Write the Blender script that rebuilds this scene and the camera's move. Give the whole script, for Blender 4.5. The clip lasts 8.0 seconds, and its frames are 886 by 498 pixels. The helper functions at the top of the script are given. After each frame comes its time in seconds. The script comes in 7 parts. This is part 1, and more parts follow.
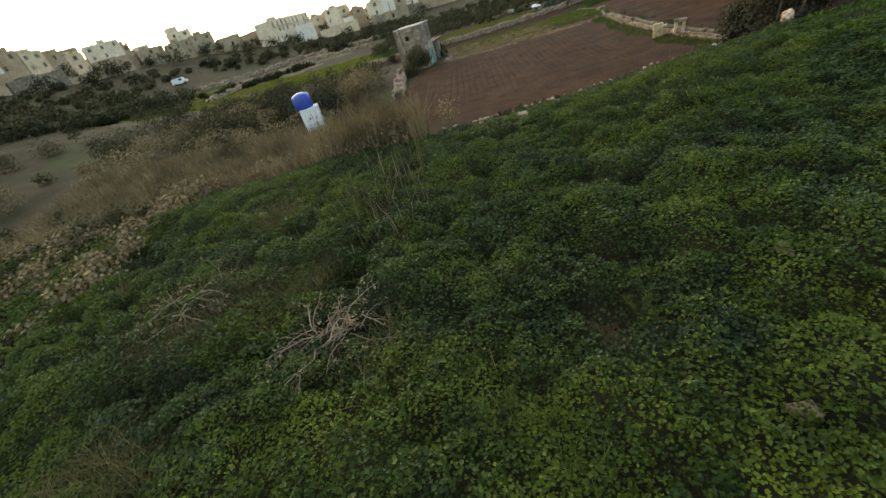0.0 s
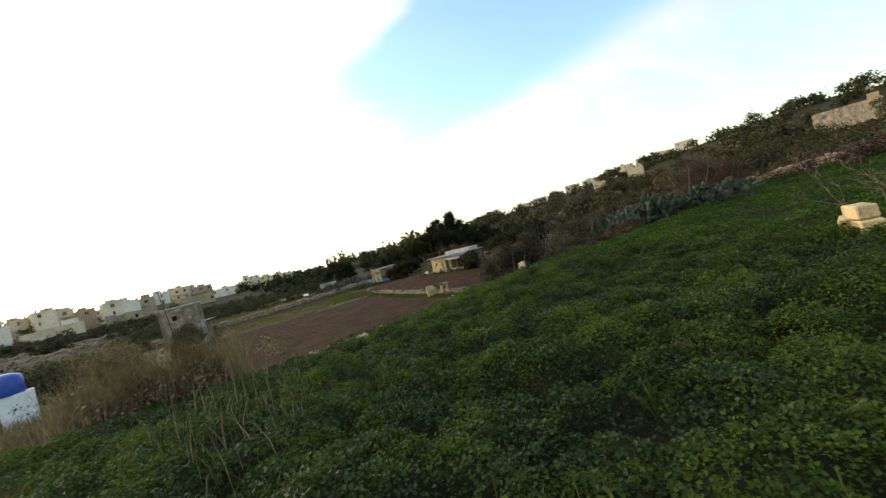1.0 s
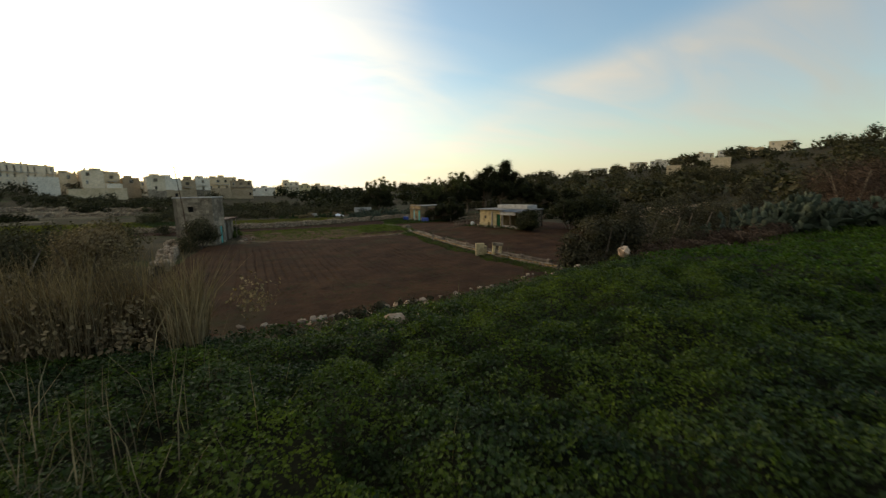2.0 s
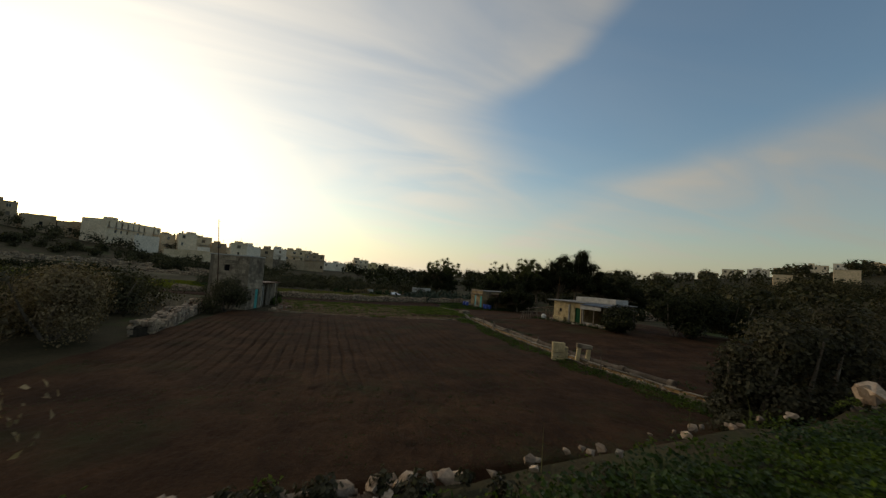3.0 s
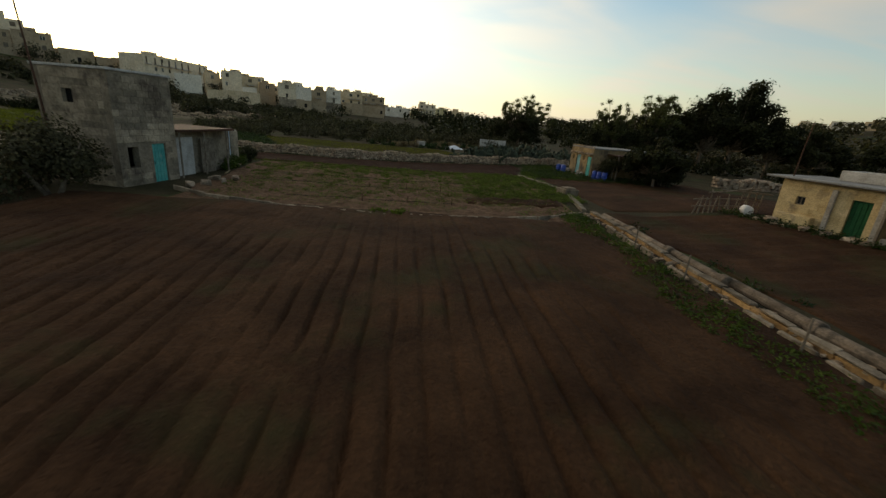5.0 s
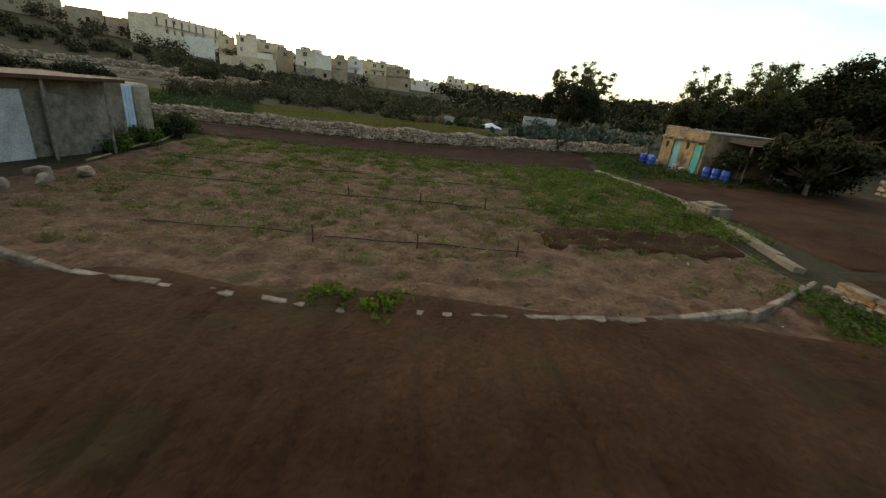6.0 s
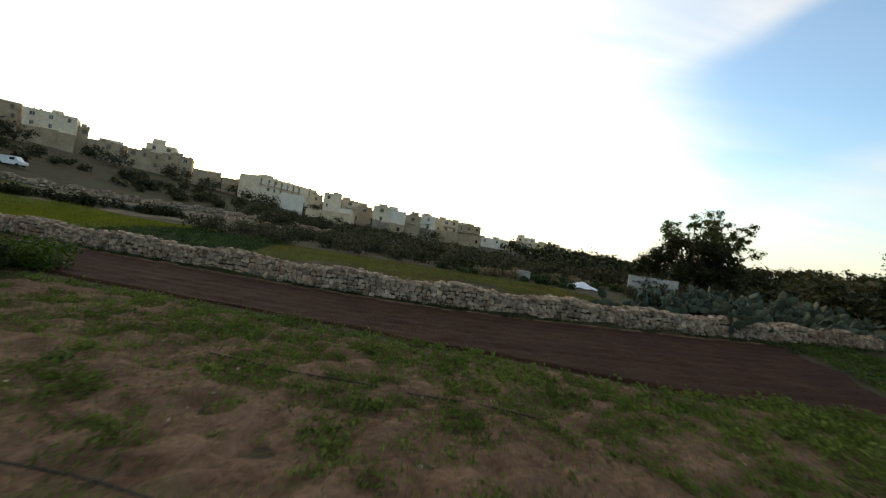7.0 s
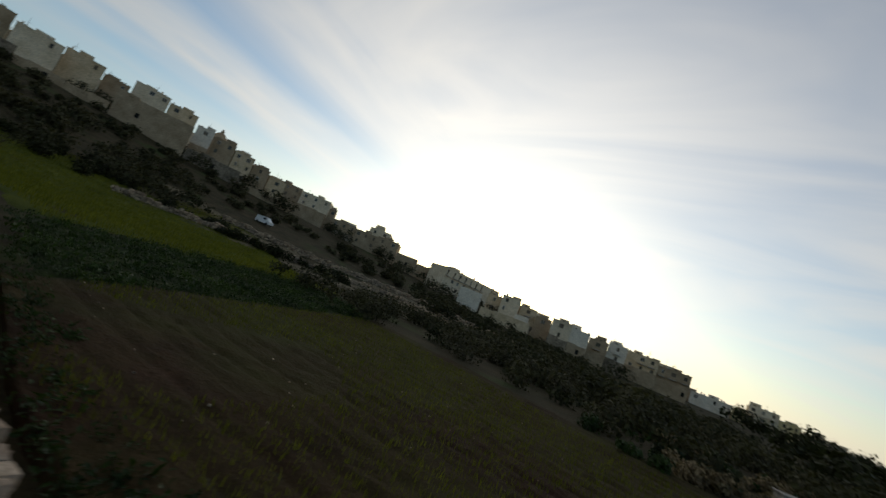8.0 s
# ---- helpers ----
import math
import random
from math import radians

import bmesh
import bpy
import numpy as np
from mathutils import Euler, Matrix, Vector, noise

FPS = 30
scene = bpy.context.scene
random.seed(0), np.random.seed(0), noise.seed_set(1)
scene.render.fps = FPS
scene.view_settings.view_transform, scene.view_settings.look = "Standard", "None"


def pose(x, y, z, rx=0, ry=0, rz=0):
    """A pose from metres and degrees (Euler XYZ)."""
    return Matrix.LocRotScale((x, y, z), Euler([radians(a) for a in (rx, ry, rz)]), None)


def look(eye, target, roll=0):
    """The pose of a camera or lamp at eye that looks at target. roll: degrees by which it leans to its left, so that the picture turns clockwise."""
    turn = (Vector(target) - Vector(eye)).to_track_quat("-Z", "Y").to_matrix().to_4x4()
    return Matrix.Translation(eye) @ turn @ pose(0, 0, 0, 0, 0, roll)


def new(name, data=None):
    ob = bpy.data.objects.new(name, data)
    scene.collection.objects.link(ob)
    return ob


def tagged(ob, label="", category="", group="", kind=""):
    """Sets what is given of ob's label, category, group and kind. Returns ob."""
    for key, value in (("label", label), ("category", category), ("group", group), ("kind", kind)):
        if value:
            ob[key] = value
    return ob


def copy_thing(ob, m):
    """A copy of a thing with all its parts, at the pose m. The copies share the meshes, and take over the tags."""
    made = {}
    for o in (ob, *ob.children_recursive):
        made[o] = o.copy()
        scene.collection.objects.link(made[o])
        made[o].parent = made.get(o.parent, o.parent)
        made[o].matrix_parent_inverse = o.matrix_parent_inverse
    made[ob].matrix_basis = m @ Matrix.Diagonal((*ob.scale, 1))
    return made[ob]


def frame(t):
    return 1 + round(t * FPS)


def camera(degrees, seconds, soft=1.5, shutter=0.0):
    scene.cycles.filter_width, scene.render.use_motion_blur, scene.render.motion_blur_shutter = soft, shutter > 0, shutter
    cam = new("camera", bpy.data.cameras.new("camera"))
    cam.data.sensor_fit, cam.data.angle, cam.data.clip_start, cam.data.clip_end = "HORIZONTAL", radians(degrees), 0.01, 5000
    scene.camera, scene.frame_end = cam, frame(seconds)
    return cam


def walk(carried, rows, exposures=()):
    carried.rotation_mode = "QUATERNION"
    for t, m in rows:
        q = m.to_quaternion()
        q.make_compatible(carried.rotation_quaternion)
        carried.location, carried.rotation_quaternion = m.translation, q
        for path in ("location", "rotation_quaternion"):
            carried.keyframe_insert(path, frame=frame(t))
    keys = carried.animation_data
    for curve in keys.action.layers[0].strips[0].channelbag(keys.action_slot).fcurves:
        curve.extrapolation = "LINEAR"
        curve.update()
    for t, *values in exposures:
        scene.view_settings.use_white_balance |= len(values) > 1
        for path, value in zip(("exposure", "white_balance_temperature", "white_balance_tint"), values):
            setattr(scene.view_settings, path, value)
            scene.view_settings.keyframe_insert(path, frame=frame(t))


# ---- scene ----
# ---- camera ----
cam = camera(95.8, 8.0, 1.3, 0.1)
PATH = [
    (0, (4.089, 7.378, 7.801), (3.774, 9.056, 6.759), -17.7),
    (0.2, (3.19, 7.064, 7.35), (3.105, 8.874, 6.504), -15.9),
    (0.5, (1.747, 6.983, 6.395), (2.093, 8.907, 5.969), -8.3),
    (1, (0.382, 8.847, 5.563), (1.419, 10.556, 5.516), -13.8),
    (1.5, (0.629, 11.989, 5.587), (1.843, 13.572, 5.451), -14.4),
    (2, (2.538, 16.465, 5.693), (3.394, 18.249, 5.4), -0.9),
    (2.2, (3.311, 17.859, 5.582), (4.022, 19.71, 5.32), 3.7),
    (3.3, (7.052, 26.718, 4.257), (7.556, 28.641, 4.473), 3.7),
    (3.5, (7.694, 28.725, 4.149), (8.166, 30.659, 4.345), 3.8),
    (4, (9.234, 34.243, 3.986), (9.69, 36.189, 4.045), 3.5),
    (4.5, (10.587, 40.154, 4.242), (10.926, 42.104, 3.953), 2.2),
    (5, (11.746, 46.327, 4.294), (11.995, 48.215, 3.681), 4.8),
    (5.2, (12.136, 48.905, 4.121), (12.378, 50.753, 3.396), 5.9),
    (6.3, (12.461, 62.075, 2.976), (12.536, 63.946, 2.274), 6.8),
    (6.5, (12.608, 64.781, 2.662), (12.603, 66.716, 2.159), 7.1),
    (7, (12.543, 71.52, 2.399), (12.284, 73.503, 2.372), 8.1),
    (7.5, (12.207, 78.443, 2.843), (11.601, 80.344, 2.978), 14.0),
    (7.8, (12.09, 82.83, 2.81), (11.199, 84.599, 3.091), 14.2),
    (8, (12.05, 85.86, 2.79), (10.846, 87.435, 3.061), 21.6),
]
E_KEYS = [
    (0.0, 0.1, 7800, 10), (0.5, 0.38, 7700, 10), (1.0, -0.22, 7600, 10), (1.5, -1.0, 7900, 10), (2.0, -1.2, 8100, 10), (2.5, -1.6, 8000, 10), (3.5, -2.1, 7900, 10),
    (4.0, -2.08, 7900, 10), (4.5, -2.04, 8000, 10), (5.0, -1.5, 8200, 10), (5.6, -0.85, 8000, 10), (6.2, -0.45, 8000, 10), (6.5, -0.28, 7900, 10), (7.0, -0.86, 7300, 10), (7.5, -1.46, 6800, 10), (8.0, -2.05, 7000, 10),
]
walk(cam, [(t, look(eye, target, roll)) for t, eye, target, roll in PATH], E_KEYS)

# ---- sky and sun ----
SUN_AZ, SUN_EL = radians(-30.0), radians(5.1)
SUN_DIR = Vector((math.sin(SUN_AZ) * math.cos(SUN_EL), math.cos(SUN_AZ) * math.cos(SUN_EL), math.sin(SUN_EL)))


def make_world():
    w = bpy.data.worlds.new("evening_sky")
    w.use_nodes = True
    scene.world = w
    nt = w.node_tree
    nt.nodes.clear()
    N, L = nt.nodes.new, nt.links.new

    def math_node(op, a, b=None, clamp=False):
        n = N("ShaderNodeMath")
        n.operation, n.use_clamp = op, clamp
        for i, v in enumerate((a, b)):
            if v is None:
                continue
            if isinstance(v, (int, float)):
                n.inputs[i].default_value = v
            else:
                L(v, n.inputs[i])
        return n.outputs[0]

    sky = N("ShaderNodeTexSky")
    sky.sky_type, sky.sun_disc = "NISHITA", False
    sky.sun_elevation, sky.sun_rotation = SUN_EL, SUN_AZ
    sky.air_density, sky.dust_density, sky.ozone_density = 1.0, 1.0, 1.8
    co = N("ShaderNodeTexCoord")
    sep = N("ShaderNodeSeparateXYZ")
    L(co.outputs["Generated"], sep.inputs[0])
    x, y, z = sep.outputs
    # thin high cloud on a flat layer overhead
    up = math_node("ADD", math_node("MAXIMUM", z, 0.0), 0.16)
    com = N("ShaderNodeCombineXYZ")
    L(math_node("DIVIDE", x, up), com.inputs[0])
    L(math_node("DIVIDE", y, up), com.inputs[1])
    warp = N("ShaderNodeTexNoise")
    warp.inputs["Scale"].default_value, warp.inputs["Detail"].default_value, warp.inputs["Roughness"].default_value = 0.9, 5.0, 0.5
    L(com.outputs[0], warp.inputs["Vector"])
    # the layer's own plane: u to the east, v to the north, gently warped
    drift = math_node("SUBTRACT", warp.outputs["Fac"], 0.5)
    u = math_node("ADD", math_node("DIVIDE", x, up), math_node("MULTIPLY", drift, 0.22))
    v = math_node("ADD", math_node("DIVIDE", y, up), math_node("MULTIPLY", drift, -0.16))

    def curve(value, low, high, points):
        n = N("ShaderNodeValToRGB")
        els = n.color_ramp.elements
        while len(els) < len(points):
            els.new(0.5)
        for e, (pos, val) in zip(els, points):
            e.position = (pos - low) / (high - low)
            e.color = (val, val, val, 1)
        L(math_node("DIVIDE", math_node("SUBTRACT", value, low), high - low, True), n.inputs[0])
        return n.outputs[0]

    def step(value, lo, hi):
        n = N("ShaderNodeMapRange")
        n.interpolation_type = "SMOOTHSTEP"
        for i, q in ((0, value), (1, lo), (2, hi)):
            if isinstance(q, (int, float)):
                n.inputs[i].default_value = q
            else:
                L(q, n.inputs[i])
        n.inputs[3].default_value, n.inputs[4].default_value = 0.0, 1.0
        return n.outputs[0]

    # a clear blue gap between the cirrus sheet and the band to the east, closing towards the horizon
    west = math_node("MULTIPLY", curve(v, 0.0, 3.0, ((0.0, 0.30), (0.85, 0.34), (1.1, 0.36), (1.3, 0.33), (1.55, 0.25), (1.75, 0.26), (2.05, 0.42), (2.4, 0.72), (3.0, 0.95))), 2.0)
    east = math_node("MULTIPLY", curve(v, 0.0, 3.0, ((0.0, 0.89), (1.2, 0.87), (1.55, 0.84), (1.8, 0.78), (2.3, 0.68), (3.0, 0.5))), 2.0)
    blur = curve(v, 0.0, 3.0, ((0.0, 0.10), (1.2, 0.07), (1.45, 0.14), (1.7, 0.42), (2.1, 0.7), (3.0, 0.8)))
    off_w, off_e = math_node("SUBTRACT", u, west), math_node("SUBTRACT", east, u)
    gap = math_node("MULTIPLY", step(off_w, math_node("MULTIPLY", blur, -0.6), blur), step(off_e, -0.12, 0.3))
    # thickness of the layer from west to east
    layer = curve(u, -4.0, 4.0, ((-4.0, 0.25), (-2.75, 0.4), (-2.45, 0.32), (-2.38, 0.62), (-2.05, 0.95), (-1.9, 0.7), (-1.74, 0.2), (-1.5, 0.85), (-1.0, 0.95), (-0.4, 0.78), (0.1, 0.64), (0.62, 0.76), (1.5, 0.5), (1.75, 0.85), (2.1, 0.7), (4.0, 0.55)))
    layer = math_node("MULTIPLY", layer, math_node("SUBTRACT", 1.0, math_node("MULTIPLY", gap, 0.86)))

    def wisps(scale_u, scale_v, turn, scale, distortion):
        mp = N("ShaderNodeMapping")
        mp.inputs["Scale"].default_value = (scale_u, scale_v, 1.0)
        mp.inputs["Rotation"].default_value = (0, 0, radians(turn))
        L(com.outputs[0], mp.inputs[0])
        n = N("ShaderNodeTexNoise")
        n.inputs["Scale"].default_value, n.inputs["Detail"].default_value, n.inputs["Roughness"].default_value = scale, 5.0, 0.48
        n.inputs["Distortion"].default_value = distortion
        L(mp.outputs[0], n.inputs["Vector"])
        return n.outputs["Fac"]

    along_v, across_v = wisps(2.8, 0.7, 6, 1.2, 0.5), wisps(0.62, 1.5, -12, 1.25, 1.4)
    side = step(u, -1.7, -0.7)
    mixf = N("ShaderNodeMix")
    L(side, mixf.inputs[0]), L(along_v, mixf.inputs[2]), L(across_v, mixf.inputs[3])
    wisp = math_node("MULTIPLY", math_node("SUBTRACT", mixf.outputs[0], 0.33), 3.0, True)
    texture = math_node("ADD", math_node("MULTIPLY", wisp, 0.58), 0.52)
    # closeness to the sun
    dot = N("ShaderNodeVectorMath")
    dot.operation = "DOT_PRODUCT"
    nrm = N("ShaderNodeVectorMath")
    nrm.operation = "NORMALIZE"
    L(co.outputs["Generated"], nrm.inputs[0])
    L(nrm.outputs[0], dot.inputs[0])
    dot.inputs[1].default_value = SUN_DIR
    near = math_node("MAXIMUM", dot.outputs["Value"], 0.0)
    wide = math_node("POWER", near, 5.0)
    tight = math_node("POWER", near, 40.0)
    core = math_node("POWER", near, 2200.0)
    facing = math_node("POWER", math_node("ADD", math_node("MULTIPLY", dot.outputs["Value"], 0.5), 0.5), 2.0)
    cloud_light = math_node("ADD", math_node("MULTIPLY", wide, CLOUD_WIDE), math_node("ADD", math_node("MULTIPLY", facing, CLOUD_BASE), 6.0))
    haze = math_node("MULTIPLY", math_node("POWER", math_node("SUBTRACT", 1.0, math_node("MAXIMUM", z, 0.0), True), 8.0), 1.0)
    mask = math_node("MAXIMUM", math_node("MULTIPLY", layer, texture, True), haze)

    def scaled(colour, fac):
        n = N("ShaderNodeVectorMath")
        n.operation = "SCALE"
        if isinstance(colour, tuple):
            n.inputs[0].default_value = colour
        else:
            L(colour, n.inputs[0])
        if isinstance(fac, (int, float)):
            n.inputs["Scale"].default_value = fac
        else:
            L(fac, n.inputs["Scale"])
        return n.outputs[0]

    def added(a, b):
        n = N("ShaderNodeVectorMath")
        L(a, n.inputs[0]), L(b, n.inputs[1])
        return n.outputs[0]

    tint = N("ShaderNodeVectorMath")
    tint.operation = "MULTIPLY"
    L(sky.outputs[0], tint.inputs[0])
    tint.inputs[1].default_value = (0.80, 0.97, 1.16)
    clear = scaled(scaled(tint.outputs[0], SKY_GAIN), math_node("SUBTRACT", 1.0, math_node("MULTIPLY", mask, 0.88)))
    cloud = scaled((0.97, 0.97, 0.95), math_node("MULTIPLY", mask, cloud_light))
    glow = added(scaled((1.0, 0.86, 0.62), math_node("MULTIPLY", tight, GLOW_TIGHT)), scaled((1.0, 0.93, 0.8), math_node("MULTIPLY", wide, GLOW_WIDE)))
    glow = added(glow, scaled((1.0, 0.75, 0.35), math_node("MULTIPLY", core, 60.0)))
    total = added(added(clear, cloud), glow)
    bg = N("ShaderNodeBackground")
    L(total, bg.inputs[0])
    bg.inputs[1].default_value = 0.12
    out = N("ShaderNodeOutputWorld")
    L(bg.outputs[0], out.inputs[0])


SKY_GAIN, CLOUD_BASE, CLOUD_WIDE, GLOW_TIGHT, GLOW_WIDE = 7.4, 16.5, 15.0, 12.0, 4.5
make_world()
sun = new("sun", bpy.data.lights.new("sun", "SUN"))
sun.data.energy, sun.data.angle, sun.data.color = 1.6, radians(0.6), (1.0, 0.72, 0.42)
sun.matrix_world = look((0, 0, 0), -SUN_DIR)


# ---- materials ----
def surface(name, dark, light, scale=3.0, fine=40.0, rough=0.9, bump=0.3, bump_scale=60.0, bump_dist=0.02, spots=None, spot_scale=1.2,
            spot_at=(0.55, 0.65), island=0.0, obj=0.0, metal=0.0, space="world", translucent=0.0, spec=0.07):
    """A surface with two scales of colour variation, an optional third colour in patches, and fine relief."""
    m = bpy.data.materials.new(name)
    m.use_nodes = True
    nt = m.node_tree
    N, L = nt.nodes.new, nt.links.new
    b = nt.nodes["Principled BSDF"]
    if space == "world":
        pos = N("ShaderNodeNewGeometry").outputs["Position"]
    else:
        pos = N("ShaderNodeTexCoord").outputs["Object"]

    def noise_at(s, detail=4.0, r=0.6):
        n = N("ShaderNodeTexNoise")
        n.inputs["Scale"].default_value, n.inputs["Detail"].default_value, n.inputs["Roughness"].default_value = s, detail, r
        L(pos, n.inputs["Vector"])
        return n.outputs["Fac"]

    def ramp(v, a, z, c0, c1):
        n = N("ShaderNodeValToRGB")
        n.color_ramp.elements[0].position, n.color_ramp.elements[1].position = a, z
        n.color_ramp.elements[0].color, n.color_ramp.elements[1].color = (*c0, 1), (*c1, 1)
        L(v, n.inputs[0])
        return n.outputs[0]

    def mixed(kind, fac, a, z):
        n = N("ShaderNodeMix")
        n.data_type, n.blend_type = "RGBA", kind
        for v, i in ((fac, 0), (a, 6), (z, 7)):
            if isinstance(v, (int, float)):
                n.inputs[i].default_value = v
            elif isinstance(v, tuple):
                n.inputs[i].default_value = (*v, 1)
            else:
                L(v, n.inputs[i])
        return n.outputs[2]

    col = ramp(noise_at(scale), 0.35, 0.68, dark, light)
    col = mixed("MULTIPLY", 0.7, col, ramp(noise_at(fine, 3.0), 0.3, 0.7, (0.62, 0.62, 0.62), (1.3, 1.3, 1.3)))
    if spots:
        col = mixed("MIX", ramp(noise_at(spot_scale, 6.0, 0.65), *spot_at, (0, 0, 0), (1, 1, 1)), col, spots)
    if island:
        g = N("ShaderNodeNewGeometry").outputs["Random Per Island"]
        col = mixed("MULTIPLY", 1.0, col, ramp(g, 0.0, 1.0, (1 - island,) * 3, (1 + island, 1 + island * 0.9, 1 + island * 0.6)))
    if obj:
        g = N("ShaderNodeObjectInfo").outputs["Random"]
        col = mixed("MULTIPLY", 1.0, col, ramp(g, 0.0, 1.0, (1 - obj,) * 3, (1 + obj, 1 + obj * 0.95, 1 + obj * 0.85)))
    L(col, b.inputs["Base Color"])
    b.inputs["Roughness"].default_value, b.inputs["Metallic"].default_value = rough, metal
    b.inputs["Specular IOR Level"].default_value = spec
    if bump:
        bp = N("ShaderNodeBump")
        bp.inputs["Strength"].default_value, bp.inputs["Distance"].default_value = bump, bump_dist
        L(noise_at(bump_scale, 5.0), bp.inputs["Height"])
        L(bp.outputs[0], b.inputs["Normal"])
    if translucent:
        t = N("ShaderNodeBsdfTranslucent")
        L(mixed("MULTIPLY", 1.0, col, (1.25, 1.35, 0.55)), t.inputs[0])
        mx = N("ShaderNodeMixShader")
        mx.inputs[0].default_value = translucent
        L(b.outputs[0], mx.inputs[1]), L(t.outputs[0], mx.inputs[2])
        L(mx.outputs[0], nt.nodes["Material Output"].inputs[0])
    return m


M = {}
M["ground"] = surface("scrub_ground", (0.032, 0.030, 0.014), (0.070, 0.053, 0.029), 0.35, 6, spots=(0.044, 0.058, 0.018), spot_scale=0.12, bump=0.6, bump_scale=8, bump_dist=0.15)
# soil colour darkened to carry the shade of the creeper's hollows
M["bank"] = surface("shaded_bank_soil", (0.013, 0.017, 0.008), (0.034, 0.032, 0.017), 0.8, 9, bump=0.6, bump_scale=12, bump_dist=0.1)
M["plough"] = surface("ploughed_soil", (0.035, 0.0165, 0.008), (0.077, 0.037, 0.0175), 0.5, 11, spots=(0.040, 0.040, 0.015), spot_scale=0.22, spot_at=(0.54, 0.74), bump=0.9, bump_scale=14, bump_dist=0.08)
M["plough2"] = surface("damp_soil", (0.032, 0.0145, 0.0085), (0.052, 0.024, 0.0125), 0.7, 9, bump=0.9, bump_scale=14, bump_dist=0.08)
M["stubble"] = surface("dry_field_soil", (0.108, 0.060, 0.035), (0.205, 0.125, 0.076), 2.2, 13, spots=(0.078, 0.080, 0.030), spot_scale=0.6, spot_at=(0.56, 0.74), bump=1.0, bump_scale=9, bump_dist=0.14)
M["uplough"] = surface("upper_field_soil", (0.030, 0.015, 0.009), (0.050, 0.026, 0.013), 0.5, 8, spots=(0.046, 0.044, 0.012), spot_scale=0.10, spot_at=(0.40, 0.62), bump=0.8, bump_scale=12, bump_dist=0.08)
M["grass"] = surface("bright_grass", (0.052, 0.068, 0.008), (0.094, 0.108, 0.011), 0.5, 14, spots=(0.036, 0.050, 0.010), spot_scale=0.16, spot_at=(0.52, 0.72), bump=0.8, bump_scale=20, bump_dist=0.1)
M["cropsoil"] = surface("crop_soil", (0.018, 0.028, 0.008), (0.035, 0.045, 0.012), 0.7, 9, bump=0.8, bump_scale=12, bump_dist=0.1)
M["hutstone"] = surface("dark_weathered_limestone", (0.20, 0.16, 0.115), (0.40, 0.32, 0.23), 1.1, 9, spots=(0.13, 0.10, 0.075), spot_scale=0.8, obj=0.3, bump=0.8, bump_scale=16, bump_dist=0.05)
M["path"] = surface("pale_path", (0.16, 0.13, 0.09), (0.28, 0.23, 0.165), 1.2, 14, bump=0.5, bump_scale=30)
M["terrace"] = surface("stony_terrace", (0.09, 0.075, 0.045), (0.19, 0.155, 0.10), 0.3, 4, spots=(0.06, 0.06, 0.028), spot_scale=0.13, bump=0.6, bump_scale=6, bump_dist=0.2)
M["stone"] = surface("rubble_limestone", (0.225, 0.158, 0.110), (0.47, 0.365, 0.27), 2.5, 22, spots=(0.30, 0.175, 0.115), spot_scale=1.1, spot_at=(0.56, 0.70), island=0.42, bump=0.7, bump_scale=25, bump_dist=0.03)
M["stone1"] = surface("rubble_limestone_piece", (0.225, 0.158, 0.110), (0.47, 0.365, 0.27), 2.5, 22, spots=(0.30, 0.175, 0.115), spot_scale=1.1, spot_at=(0.56, 0.70), obj=0.42, bump=0.7, bump_scale=25, bump_dist=0.03)
# also used on the farmhouse's rear wall, to paint in the recess's shade
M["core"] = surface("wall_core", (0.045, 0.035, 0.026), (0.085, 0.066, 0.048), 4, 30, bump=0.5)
M["globigerina"] = surface("yellow_limestone", (0.46, 0.335, 0.165), (0.68, 0.52, 0.29), 1.5, 18, spots=(0.23, 0.175, 0.115), spot_scale=1.0, spot_at=(0.55, 0.68), bump=0.45, bump_scale=30)
M["cracked"] = surface("cracked_yellow_limestone", (0.235, 0.165, 0.085), (0.42, 0.305, 0.17), 1.8, 16, spots=(0.11, 0.085, 0.06), spot_scale=0.9, spot_at=(0.48, 0.64), bump=0.7, bump_scale=22, bump_dist=0.04)
M["greystone"] = surface("weathered_limestone", (0.27, 0.24, 0.20), (0.46, 0.41, 0.34), 1.0, 14, spots=(0.17, 0.145, 0.12), spot_scale=0.9, bump=0.5, bump_scale=24)
M["concrete"] = surface("pale_concrete", (0.36, 0.33, 0.29), (0.55, 0.52, 0.47), 1.5, 20, bump=0.4, bump_scale=40)
M["roof"] = surface("flat_roof_screed", (0.17, 0.165, 0.15), (0.32, 0.305, 0.28), 0.7, 14, bump=0.3)
M["sheet"] = surface("galvanised_sheet", (0.12, 0.13, 0.14), (0.23, 0.245, 0.26), 1.0, 12, rough=0.7, metal=0.2, bump=0.2)
M["wood"] = surface("grey_wood", (0.13, 0.10, 0.07), (0.26, 0.21, 0.16), 4, 60, bump=0.4)
M["rust"] = surface("rusty_iron", (0.06, 0.035, 0.025), (0.14, 0.07, 0.045), 8, 60, rough=0.7, metal=0.3)
M["hose"] = surface("black_hose", (0.015, 0.014, 0.013), (0.04, 0.036, 0.03), 5, 60, rough=0.6)
M["teal"] = surface("teal_paint", (0.04, 0.30, 0.27), (0.10, 0.42, 0.36), 3, 30, rough=0.6, bump=0.2, spots=(0.30, 0.36, 0.30), spot_scale=4, spot_at=(0.6, 0.7))
M["green_paint"] = surface("green_paint", (0.012, 0.065, 0.028), (0.022, 0.105, 0.042), 3, 30, rough=0.55, bump=0.2)
